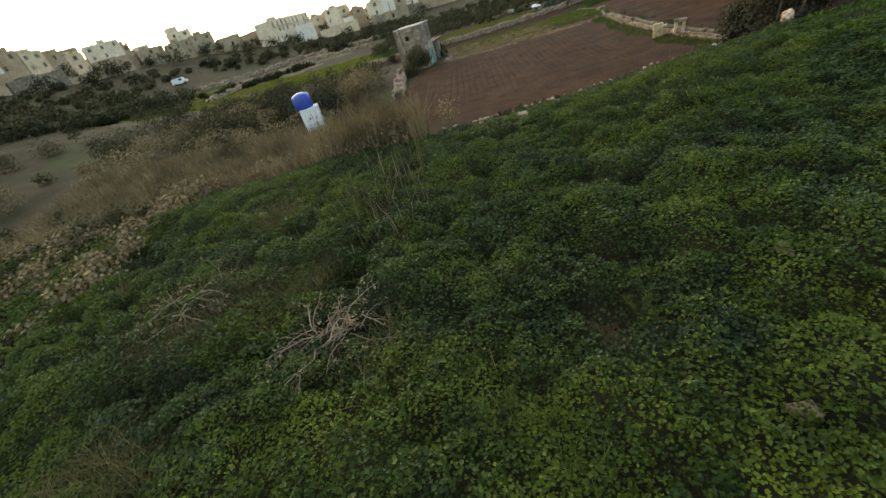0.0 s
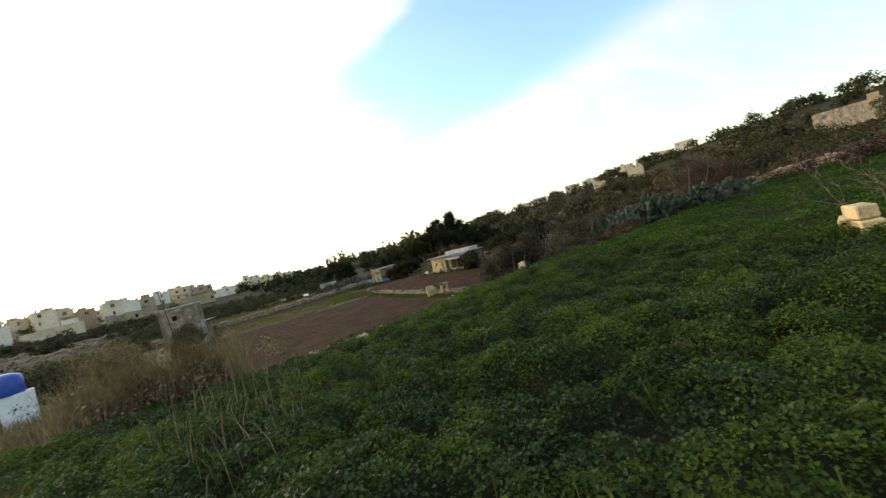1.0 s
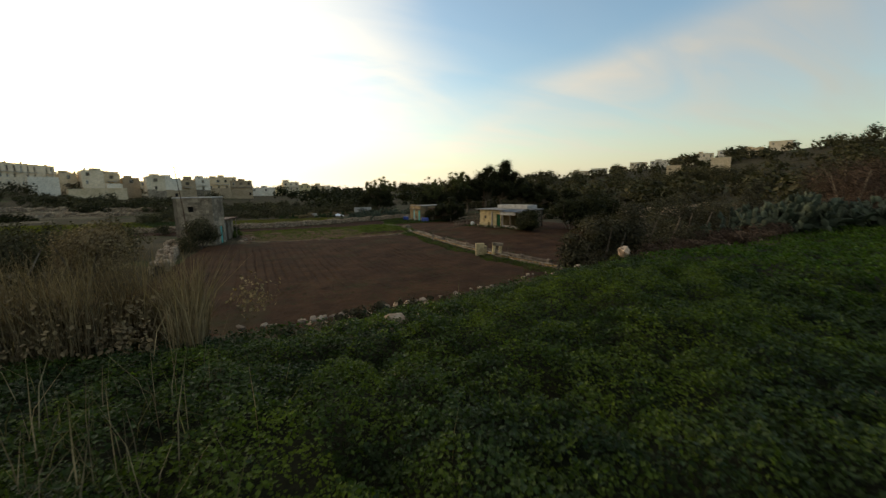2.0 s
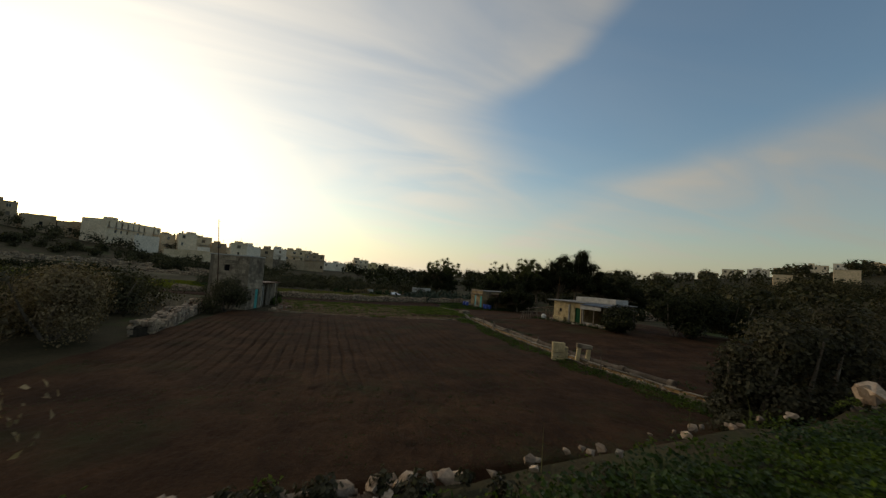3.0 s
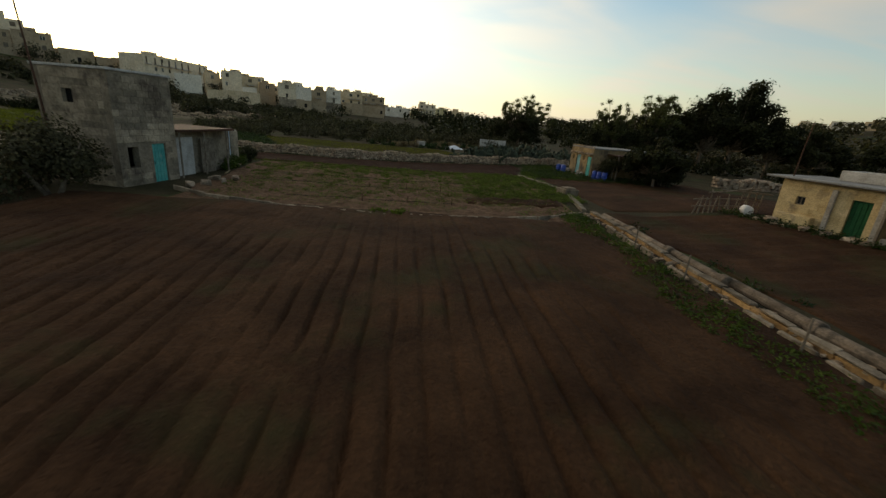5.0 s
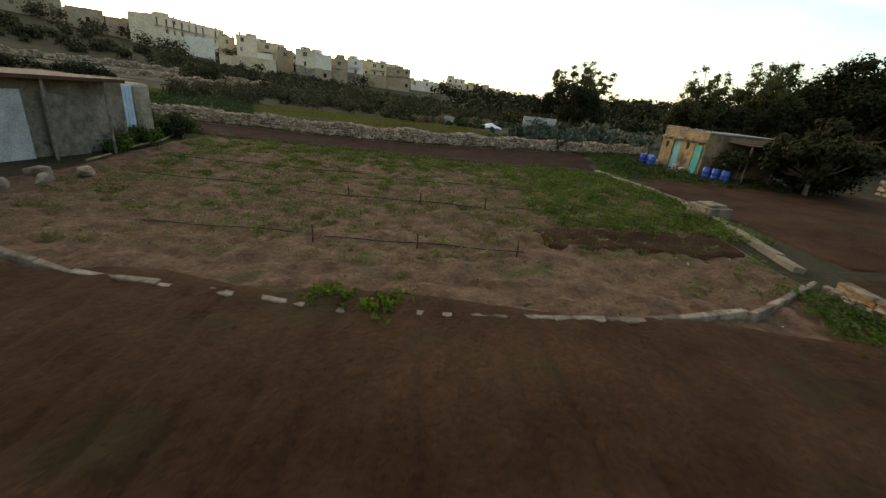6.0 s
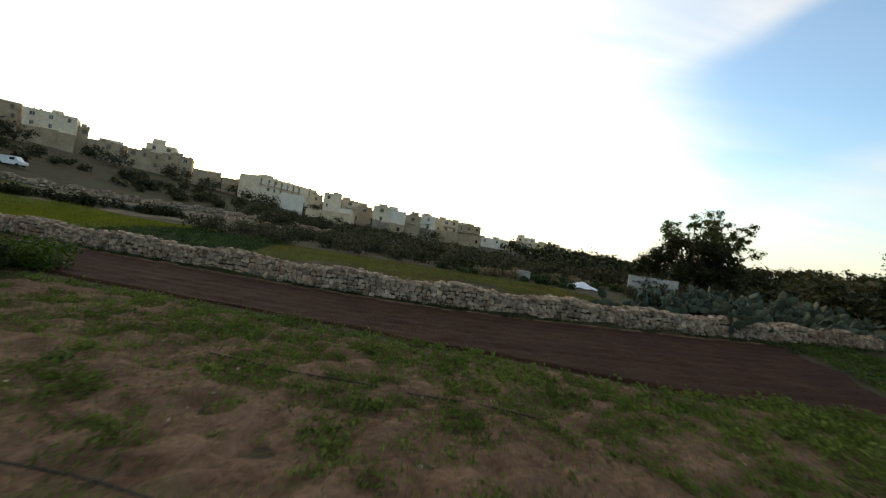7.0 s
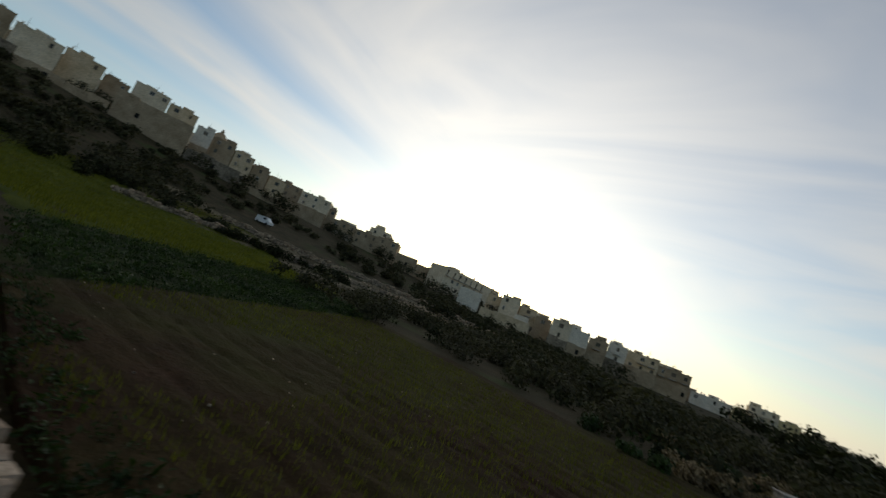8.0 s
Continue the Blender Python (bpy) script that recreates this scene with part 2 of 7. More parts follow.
M["turq"] = surface("turquoise_paint", (0.12, 0.34, 0.36), (0.22, 0.46, 0.46), 3, 30, rough=0.55, bump=0.2, spots=(0.26, 0.30, 0.27), spot_scale=3, spot_at=(0.56, 0.7))
M["palepaint"] = surface("pale_blue_paint", (0.45, 0.55, 0.62), (0.60, 0.68, 0.73), 3, 30, rough=0.6, bump=0.2)
M["blue"] = surface("blue_plastic", (0.012, 0.045, 0.26), (0.025, 0.08, 0.40), 2, 20, rough=0.4, bump=0.1, spec=0.5)
M["white"] = surface("white_paint", (0.62, 0.61, 0.58), (0.82, 0.81, 0.78), 1.2, 14, rough=0.6, bump=0.15)
M["tarp"] = surface("white_tarpaulin", (0.62, 0.64, 0.66), (0.82, 0.83, 0.84), 2, 20, rough=0.5, bump=0.3)
M["dark"] = surface("dark_opening", (0.012, 0.011, 0.010), (0.03, 0.027, 0.024), 2, 20, rough=0.8, bump=0)
M["tyre"] = surface("tyre_rubber", (0.015, 0.015, 0.015), (0.03, 0.03, 0.03), 5, 50, bump=0.2)
M["bark"] = surface("pale_bark", (0.10, 0.075, 0.055), (0.24, 0.19, 0.14), 3, 20, bump=0.7, bump_scale=14, bump_dist=0.05)
M["cane"] = surface("dry_cane", (0.17, 0.125, 0.068), (0.34, 0.26, 0.155), 3, 30, island=0.3, bump=0)
M["young_grass"] = surface("young_grass_blade", (0.090, 0.098, 0.014), (0.155, 0.155, 0.026), 0.4, 3, island=0.3, bump=0, translucent=0.35)
M["twig"] = surface("dead_branch", (0.13, 0.10, 0.07), (0.32, 0.25, 0.18), 3, 30, island=0.3, bump=0)
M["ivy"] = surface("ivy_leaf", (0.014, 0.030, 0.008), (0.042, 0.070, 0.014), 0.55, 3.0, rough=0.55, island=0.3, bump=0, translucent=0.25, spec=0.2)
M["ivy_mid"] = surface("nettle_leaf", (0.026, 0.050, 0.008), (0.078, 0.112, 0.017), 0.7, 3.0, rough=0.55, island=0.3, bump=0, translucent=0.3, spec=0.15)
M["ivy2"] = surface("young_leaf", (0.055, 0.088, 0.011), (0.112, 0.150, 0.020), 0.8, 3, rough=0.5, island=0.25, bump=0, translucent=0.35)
# kerb limestone with the low sun's orange light painted into its colour
M["kerbface"] = surface("sunlit_limestone_face", (0.34, 0.19, 0.08), (0.52, 0.31, 0.14), 1.6, 16, spots=(0.16, 0.11, 0.07), spot_scale=1.2, obj=0.3, bump=0.6, bump_scale=25)
M["pipe"] = surface("brown_cement_pipe", (0.12, 0.09, 0.065), (0.25, 0.19, 0.14), 1.8, 20, spots=(0.08, 0.065, 0.05), spot_scale=1.4, obj=0.3, bump=0.5, bump_scale=30)
M["coping"] = surface("lichened_coping_stone", (0.14, 0.11, 0.077), (0.31, 0.245, 0.175), 2.2, 18, spots=(0.11, 0.085, 0.06), spot_scale=1.6, obj=0.3, bump=0.6, bump_scale=25)
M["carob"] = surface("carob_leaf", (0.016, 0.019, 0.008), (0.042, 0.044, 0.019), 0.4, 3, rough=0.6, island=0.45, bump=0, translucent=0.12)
M["meadowleaf"] = surface("meadow_leaf", (0.022, 0.054, 0.008), (0.066, 0.118, 0.016), 0.35, 2.5, rough=0.55, island=0.3, bump=0, translucent=0.3)
M["scrub"] = surface("dark_scrub_leaf", (0.030, 0.033, 0.017), (0.090, 0.080, 0.047), 0.16, 1.2, rough=0.7, island=0.45, bump=0, translucent=0.15)
M["olive"] = surface("olive_leaf", (0.042, 0.039, 0.025), (0.088, 0.078, 0.048), 0.4, 3, rough=0.6, island=0.4, bump=0, translucent=0.15)
M["brown_scrub"] = surface("dry_scrub_twig", (0.135, 0.10, 0.06), (0.28, 0.21, 0.128), 0.5, 4, island=0.4, bump=0, translucent=0.1)
M["eucalypt"] = surface("sunlit_eucalyptus_leaf", (0.055, 0.066, 0.030), (0.12, 0.125, 0.060), 0.4, 3, rough=0.5, island=0.45, bump=0, translucent=0.4)
M["bare_twig"] = surface("bare_red_twig", (0.050, 0.034, 0.026), (0.125, 0.085, 0.062), 0.6, 4, island=0.4, bump=0)
M["cactus"] = surface("prickly_pear_pad", (0.034, 0.046, 0.032), (0.088, 0.106, 0.072), 1.2, 12, rough=0.6, obj=0.4, bump=0.2)
M["reed"] = surface("reed_blade", (0.080, 0.075, 0.034), (0.185, 0.158, 0.080), 0.8, 5, island=0.4, bump=0, translucent=0.2)
M["tuft"] = surface("weed_leaf", (0.065, 0.092, 0.025), (0.135, 0.165, 0.048), 0.8, 5, island=0.35, bump=0, translucent=0.3)
TOWN_TINTS = [((0.58, 0.43, 0.26), (0.72, 0.56, 0.37)), ((0.66, 0.53, 0.36), (0.80, 0.67, 0.49)), ((0.34, 0.245, 0.15), (0.48, 0.36, 0.235)), ((0.70, 0.61, 0.48), (0.80, 0.71, 0.58)), ((0.62, 0.49, 0.25), (0.74, 0.60, 0.35))]
for i, (a, c) in enumerate(TOWN_TINTS):
    M[f"town{i}"] = surface(f"town_render_{i}", a, c, 0.35, 3.0, spots=tuple(v * 0.6 for v in a), spot_scale=0.25, spot_at=(0.62, 0.75), bump=0.3, bump_scale=10)


def glass_material():
    m = bpy.data.materials.new("window_glass")
    m.use_nodes = True
    b = m.node_tree.nodes["Principled BSDF"]
    b.inputs["Base Color"].default_value = (0.02, 0.022, 0.025, 1)
    b.inputs["Roughness"].default_value, b.inputs["Specular IOR Level"].default_value = 0.12, 0.5
    return m


M["glass"] = glass_material()


# ---- mesh helpers ----
def rng(seed):
    return np.random.default_rng(seed)


def quick_mesh(name, verts, faces, mat, smooth=False):
    """A mesh from arrays of corners and of equal-sided faces."""
    verts, faces = np.asarray(verts, np.float32), np.asarray(faces, np.int32)
    k = faces.shape[1]
    me = bpy.data.meshes.new(name)
    me.vertices.add(len(verts))
    me.vertices.foreach_set("co", verts.ravel())
    me.loops.add(faces.size)
    me.loops.foreach_set("vertex_index", faces.ravel())
    me.polygons.add(len(faces))
    me.polygons.foreach_set("loop_start", np.arange(0, faces.size, k, dtype=np.int32))
    me.polygons.foreach_set("use_smooth", np.full(len(faces), smooth))
    me.update(calc_edges=True)
    me.materials.append(mat)
    return me


def thing(name, me, label, category, kind="", group="", at=None):
    ob = new(name, me)
    if at is not None:
        ob.matrix_world = at
    return tagged(ob, label, category, group, kind)


def empty(name, label, category, at, group="", kind=""):
    ob = new(name)
    ob.matrix_world = at
    return tagged(ob, label, category, group, kind)


def finish(bm, name, mat, smooth=False):
    me = bpy.data.meshes.new(name)
    bmesh.ops.recalc_face_normals(bm, faces=bm.faces)
    bm.to_mesh(me)
    bm.free()
    me.materials.append(mat)
    if smooth:
        me.polygons.foreach_set("use_smooth", [True] * len(me.polygons))
    return me


def part(name, me, parent, label="", at=None):
    ob = new(name, me)
    ob.parent = parent
    if at is not None:
        ob.matrix_basis = at
    return tagged(ob, label)


def add_box(bm, x0, x1, y0, y1, z0, z1, jag=0.0, r=None, bevel=0.0):
    v = [bm.verts.new((x, y, z)) for z in (z0, z1) for y in (y0, y1) for x in (x0, x1)]
    if jag:
        for q in v:
            q.co += Vector([r.uniform(-jag, jag) for _ in range(3)])
    fs = [bm.faces.new([v[i] for i in q]) for q in ((0, 2, 3, 1), (4, 5, 7, 6), (0, 1, 5, 4), (1, 3, 7, 5), (3, 2, 6, 7), (2, 0, 4, 6))]
    if bevel:
        edges = list({e for f in fs for e in f.edges})
        bmesh.ops.bevel(bm, geom=edges, offset=bevel, segments=1, affect="EDGES")
    return v


def box_mesh(name, x0, x1, y0, y1, z0, z1, mat, bevel=0.02):
    bm = bmesh.new()
    add_box(bm, x0, x1, y0, y1, z0, z1, bevel=bevel)
    return finish(bm, name, mat)


def tube(bm, pts, radii, sides=7, cap=True):
    """A round tube through points."""
    rings = []
    for i, p in enumerate(pts):
        p = Vector(p)
        d = Vector(pts[min(i + 1, len(pts) - 1)]) - Vector(pts[max(i - 1, 0)])
        d.normalize()
        a = d.orthogonal().normalized() if abs(d.z) > 0.9 else d.cross(Vector((0, 0, 1))).normalized()
        c = d.cross(a)
        rings.append([bm.verts.new(p + radii[i] * (math.cos(2 * math.pi * k / sides) * a + math.sin(2 * math.pi * k / sides) * c)) for k in range(sides)])
    for u, w in zip(rings, rings[1:]):
        for k in range(sides):
            bm.faces.new((u[k], u[(k + 1) % sides], w[(k + 1) % sides], w[k]))
    if cap:
        bm.faces.new(rings[0][::-1])
        bm.faces.new(rings[-1])


def leaves(points, sizes, r, lift=0.4, aspect=0.62, up=None):
    """Folded four-cornered leaves at the points; lift leans their faces upwards."""
    n = len(points)
    d = r.normal(size=(n, 3))
    d /= np.linalg.norm(d, axis=1, keepdims=True)
    nrm = r.normal(size=(n, 3))
    nrm[:, 2] += lift * 4
    if up is not None:
        nrm += up * 2.0
    nrm /= np.linalg.norm(nrm, axis=1, keepdims=True)
    d -= nrm * np.sum(d * nrm, axis=1, keepdims=True)
    d /= np.linalg.norm(d, axis=1, keepdims=True) + 1e-9
    s = np.cross(nrm, d)
    sz = np.asarray(sizes).reshape(-1, 1)
    v = np.empty((n, 4, 3))
    v[:, 0] = points - d * sz * 0.5
    v[:, 1] = points + s * sz * aspect * 0.5 + nrm * sz * 0.12
    v[:, 2] = points + d * sz * 0.5
    v[:, 3] = points - s * sz * aspect * 0.5 + nrm * sz * 0.12
    return v.reshape(-1, 3), np.arange(4 * n).reshape(-1, 4)


def blades(points, heights, width, r, lean=0.35, away=None):
    """Bent grass or reed blades, two faces each."""
    n = len(points)
    a = r.uniform(0, 2 * math.pi, n)
    side = np.stack([np.cos(a), np.sin(a), np.zeros(n)], 1)
    b = r.uniform(0, 2 * math.pi, n)
    ln = np.abs(r.normal(0, lean, n))
    tip = np.stack([np.cos(b) * ln, np.sin(b) * ln, np.ones(n)], 1)
    if away is not None:
        tip[:, :2] += away
    h = np.asarray(heights).reshape(-1, 1)
    w = np.broadcast_to(np.asarray(width, float).reshape(-1, 1), (n, 1)) if np.ndim(width) else np.full((n, 1), width)
    v = np.empty((n, 5, 3))
    mid = points + tip * h * 0.5 * np.array([0.55, 0.55, 1.1])
    v[:, 0], v[:, 1] = points - side * w * 0.5, points + side * w * 0.5
    v[:, 2], v[:, 3] = mid + side * w * 0.4, mid - side * w * 0.4
    v[:, 4] = points + tip * h
    base = np.arange(n).reshape(-1, 1) * 5
    f = np.concatenate([base + np.array([[0, 1, 2]]), base + np.array([[0, 2, 3]]), base + np.array([[3, 2, 4]])])
    return v.reshape(-1, 3), f


def smooth01(a, b, x):
    t = np.clip((x - a) / (b - a), 0, 1)
    return t * t * (3 - 2 * t)


def lumps(x, y, s, seed=0.0):
    """Smooth pseudo-noise between -1 and 1, from crossed waves of size s."""
    x, y = x / s, y / s
    return (np.sin(x * 1.3 + 1.7 * np.sin(y * 0.9 + seed) + seed) + np.sin(y * 1.5 + 1.9 * np.sin(x * 0.8 - seed) + 2 * seed) + np.sin((x + y) * 0.7 + 2.1 * np.sin((x - y) * 0.6 + seed))) / 3


# ---- the lie of the land ----
HILL_AZ = np.array([-180, -135, -100, -80, -60, -45, -30, -15, 0, 15, 40, 60, 75, 90, 135, 180.0])
HILL_R0 = np.array([60, 60, 40, 45, 55, 65, 60, 65, 70, 80, 70, 75, 70, 60, 60, 60.0])
HILL_R1 = np.array([220, 200, 160, 150, 165, 175, 165, 180, 230, 290, 260, 250, 240, 240, 240, 220.0])
HILL_H = np.array([6, 8, 21, 20, 16, 13, 7, 4.5, 4, 4.5, 10, 16, 21.5, 26.5, 8, 6.0])


def edge_y(x):
    return 30.3 + 0.14 * np.clip(x - 8, 0, 17) + 0.25 * lumps(x, 0 * x, 2.3, 1.0)


def wall_y(x):
    return np.interp(x, [-14, -9, -2, 2, 6, 9, 11.3, 15.4, 21.6, 27, 33], [87.9, 87.3, 87.0, 86.75, 86.55, 86.55, 86.9, 88.05, 90.1, 92.5, 95.8])


def gz(x, y):
    x, y = np.asarray(x, float), np.asarray(y, float)
    r = np.hypot(x - 12, y - 75)
    az = np.degrees(np.arctan2(x - 12, y - 75))
    h, r0, r1 = np.interp(az, HILL_AZ, HILL_H), np.interp(az, HILL_AZ, HILL_R0), np.interp(az, HILL_AZ, HILL_R1)
    t = np.clip((r - r0) / (r1 - r0), 0, 3)
    z = h * np.where(t < 1, t * t * (1.7 - 0.7 * t), 1 + 0.25 * (t - 1))
    front = 1 - smooth01(30, 75, 75 - y)
    z = z * np.maximum(front, smooth01(40, 120, np.abs(x - 12)))
    ter = 1.55 + 0.03 * np.clip(x - 10, 0, 60) + 0.15 * lumps(x, y, 5.0, 3.0)
    z = z + ter * (1 - smooth01(-0.9, 1.1, y - edge_y(x))) * (1 - 0.55 * smooth01(4, 26, -x))
    z = z + 0.05 * np.clip(-6.5 - x, 0, 45) * smooth01(33, 45, y) * (1 - smooth01(70, 95, y))
    z = z + 0.5 * smooth01(24.0, 31.5, x) * smooth01(44, 56, y) * (1 - smooth01(69, 80, y))
    z = z + 0.3 * smooth01(-0.3, 0.3, y - wall_y(x)) * smooth01(-30, -12, x) * (1 - smooth01(28, 36, x))
    return z


def at_ground(x, y, dz=0.0):
    return float(gz(x, y)) + dz


def ground_sheet():
    rad = np.concatenate([np.arange(0, 30, 1.0), np.arange(30, 110, 1.6), np.geomspace(110, 4500, 60)])
    ang = np.radians(np.arange(0, 360, 1.2))
    R, A = np.meshgrid(rad, ang, indexing="ij")
    X, Y = 10 + R * np.sin(A), 50 + R * np.cos(A)
    Z = gz(X, Y) + 0.08 * lumps(X, Y, 1.7, 2.0) * smooth01(15, 60, R) + 1.2 * lumps(X, Y, 60, 4.0) * smooth01(200, 500, R)
    nr, na = R.shape
    V = np.stack([X, Y, Z], -1).reshape(-1, 3)
    i, j = np.meshgrid(np.arange(nr - 1), np.arange(na), indexing="ij")
    j2 = (j + 1) % na
    F = np.stack([i * na + j, i * na + j2, (i + 1) * na + j2, (i + 1) * na + j], -1).reshape(-1, 4)
    ob = thing("ground", quick_mesh("ground", V, F[:, ::-1], M["ground"], True), "rough scrubby farmland of earth and thin grass", "ground", "structure")
    return ob


def field(name, corners, du, dv, mat, label, off=0.04, shape=None, category="field", wob=0.25, limit=None):
    """A field laid over the ground between four corners (in turn); shape(x, y) gives its furrows."""
    c = [np.array(q, float) for q in corners]
    nu = max(2, int(np.linalg.norm(c[1] - c[0]) / du))
    nv = max(2, int(np.linalg.norm(c[3] - c[0]) / dv))
    u, v = np.meshgrid(np.linspace(0, 1, nu), np.linspace(0, 1, nv), indexing="ij")
    P = (1 - u)[..., None] * (1 - v)[..., None] * c[0] + u[..., None] * (1 - v)[..., None] * c[1] + u[..., None] * v[..., None] * c[2] + (1 - u)[..., None] * v[..., None] * c[3]
    X, Y = P[..., 0], P[..., 1]
    e = np.minimum(np.minimum(u * nu * du, (1 - u) * nu * du), np.minimum(v * nv * dv, (1 - v) * nv * dv))
    X, Y = X + wob * lumps(X, Y, 1.1, 5.0), Y + wob * lumps(X, Y, 0.9, 7.0)
    if limit is not None:
        Y = limit(X, Y)
    Z = gz(X, Y) + off
    if shape is not None:
        Z = Z + shape(X, Y) * np.clip(e / 0.5, 0, 1)
    Z = np.where(e < 1e-6, Z - off - 0.12, Z)
    i, j = np.meshgrid(np.arange(nu - 1), np.arange(nv - 1), indexing="ij")
    F = np.stack([i * nv + j, (i + 1) * nv + j, (i + 1) * nv + j + 1, i * nv + j + 1], -1).reshape(-1, 4)
    me = quick_mesh(name, np.stack([X, Y, Z], -1).reshape(-1, 3), F, mat, True)
    return thing(name, me, label, category, "structure")


def clods(X, Y, a=0.03):
    return a * (lumps(X, Y, 0.17, 1.0) + lumps(X, Y, 0.09, 5.0)) * 0.7


def furrows_y(X, Y):
    """Narrow drawn furrows, worn away near the terrace, the far edging and the channel."""
    u = np.mod(X - 0.012 * (Y - 48) + 0.3 * lumps(X, Y, 7.0, 2.0) + 0.07 * lumps(X, Y, 1.1, 1.0), 0.57) - 0.285
    depth = smooth01(37, 47, Y + 1.2 * lumps(X, Y, 2.5, 4.0)) * (1 - 0.65 * smooth01(57, 62, Y)) * (1 - 0.8 * smooth01(15.0, 18.8, X + 0.8 * lumps(X, Y, 3.0, 6.0)))
    return 0.03 - 0.10 * np.exp(-(u / 0.062) ** 2) * (0.75 + 0.6 * lumps(X, Y, 0.8, 3.0)) * depth + clods(X, Y, 0.035)


def furrows_x(X, Y):
    return 0.022 * np.cos((Y - wall_y(X)) * 2 * math.pi / 0.7) + clods(X, Y, 0.04)


def furrows_upper(X, Y):
    u = np.mod(Y - 0.1 * X + 0.15 * lumps(X, Y, 5.0, 2.0) + 0.05 * lumps(X, Y, 0.7, 1.0), 0.8) - 0.4
    return 0.02 - 0.055 * np.exp(-(u / 0.11) ** 2) * (0.8 + 0.5 * lumps(X, Y, 0.8, 3.0)) + clods(X, Y, 0.04)


ground_sheet()
field("ploughed_field", [(-4.8, 31.3), (20.4, 33.5), (21.0, 64.0), (-2.0, 65.0)], 0.05, 0.24, M["plough"], "red-brown ploughed field with straight furrows", 0.19, furrows_y)
field("side_field", [(22.9, 38.5), (46, 38), (44, 64.8), (23.2, 67.3)], 0.2, 0.3, M["plough"], "bare brown field beyond the water channel", 0.06, lambda X, Y: 0.04 * np.cos(Y * 9) + clods(X, Y))
field("dry_field", [(1.6, 64.3), (21.6, 63.2), (22.6, 80.0), (0.8, 80.4)], 0.12, 0.12, M["stubble"], "dry brown field with clods and thin weeds", 0.075, lambda X, Y: 0.06 * lumps(X, Y, 0.3, 2.0) + 0.03 * lumps(X, Y, 0.13, 6.0) + clods(X, Y, 0.05))
field("dark_strip_field", [(-15.0, 82.0), (22.3, 80.1), (26.0, 91.4), (-15.0, 88.6)], 0.3, 0.1, M["plough2"], "freshly turned dark brown strip below the rubble wall", 0.07, furrows_x, limit=lambda X, Y: np.minimum(Y, wall_y(X) - 1.2))
field("hut_field", [(24.0, 67.75), (44, 65.4), (40, 83.2), (24.4, 83.0)], 0.3, 0.3, M["plough"], "bare brown plot before the small hut", 0.05, clods)
field("upper_field", [(1.0, 87.0), (24, 88.0), (16.5, 103.0), (-6.5, 106.0)], 0.25, 0.09, M["uplough"], "brown upper field with thin grass beyond the rubble wall", 0.06, furrows_upper, limit=lambda X, Y: np.maximum(Y, wall_y(X) + 0.75))
field("crop_plot", [(-9.5, 88.8), (0.8, 87.8), (-7.0, 106.5), (-18.0, 112.5)], 0.4, 0.4, M["cropsoil"], "dark green plot under leafy crops", 0.05, clods)
field("grass_field", [(-74, 84), (-9.8, 88.9), (-18.2, 113), (-62, 128)], 0.8, 0.8, M["grass"], "bright green grass field on the slope", 0.08, lambda X, Y: 0.08 * lumps(X, Y, 1.2, 1.0), wob=0.6)
field("dug_plot", [(15.7, 67.4), (21.6, 67.9), (21.9, 70.5), (15.6, 69.1)], 0.12, 0.12, M["plough"], "freshly dug dark patch of soil in the dry field", 0.13, lambda X, Y: 0.06 * lumps(X, Y, 0.24, 2.0) + 0.05 * lumps(X, Y, 0.13, 6.0) + clods(X, Y, 0.07))
field("dry_terrace", [(-55.0, 102.0), (-27.0, 139.5), (-40.5, 163.0), (-86.0, 115.0)], 1.0, 1.0, M["terrace"], "pale stony terraces under the town", 0.05, lambda X, Y: 0.2 * lumps(X, Y, 2.2, 1.0), wob=0.9)


# ---- the overgrown terrace ----
def mounds(x, y, cell, seed):
    """Rounded cushions between 0 and 1, one to a jittered cell, with sharp hollows between them."""
    out = np.zeros_like(x, dtype=float)
    ci, cj = np.floor(x / cell), np.floor(y / cell)
    for di in (-1, 0, 1):
        for dj in (-1, 0, 1):
            i, j = ci + di, cj + dj
            h1, h2, h3 = (np.modf(np.abs(np.sin(i * p + j * q + seed) * 43758.5))[0] for p, q in ((12.99, 78.23), (39.35, 11.14), (73.16, 52.24)))
            d2 = ((x - (i + h1) * cell) ** 2 + (y - (j + h2) * cell) ** 2) / (cell * (0.55 + 0.5 * h3)) ** 2
            out = np.maximum(out, (0.45 + 0.55 * h1) * np.sqrt(np.clip(1 - d2, 0, 1)))
    return out


def ivy_height(x, y):
    """How high the creeping plants stand over the terrace's soil."""
    wx, wy = x + 0.25 * lumps(x, y, 0.6, 3.0), y + 0.25 * lumps(x, y, 0.5, 8.0)
    m = 0.08 + 0.60 * mounds(wx, wy, 1.35, 1.0) + 0.32 * mounds(wx, wy, 0.58, 4.0) + 0.15 * mounds(x, y, 0.27, 7.0) + 0.22 * lumps(x, y, 2.6, 2.0)
    thin = smooth01(20, 30, x)
    edge = smooth01(-6.0, -1.6, y - edge_y(x))
    return np.clip(m - 0.06, 0.05, 1.2) * (1 - 0.5 * thin) * (1 - 0.62 * edge) + 0.05


def ivy_zone(x, y):
    """1 where the creeper grows, 0 where the dry scrub takes over."""
    return smooth01(0, 3.0, x + 27 + 1.5 * lumps(x, y, 2.0, 6.0)) * (1 - smooth01(-2.3, -1.3, y - edge_y(x)))


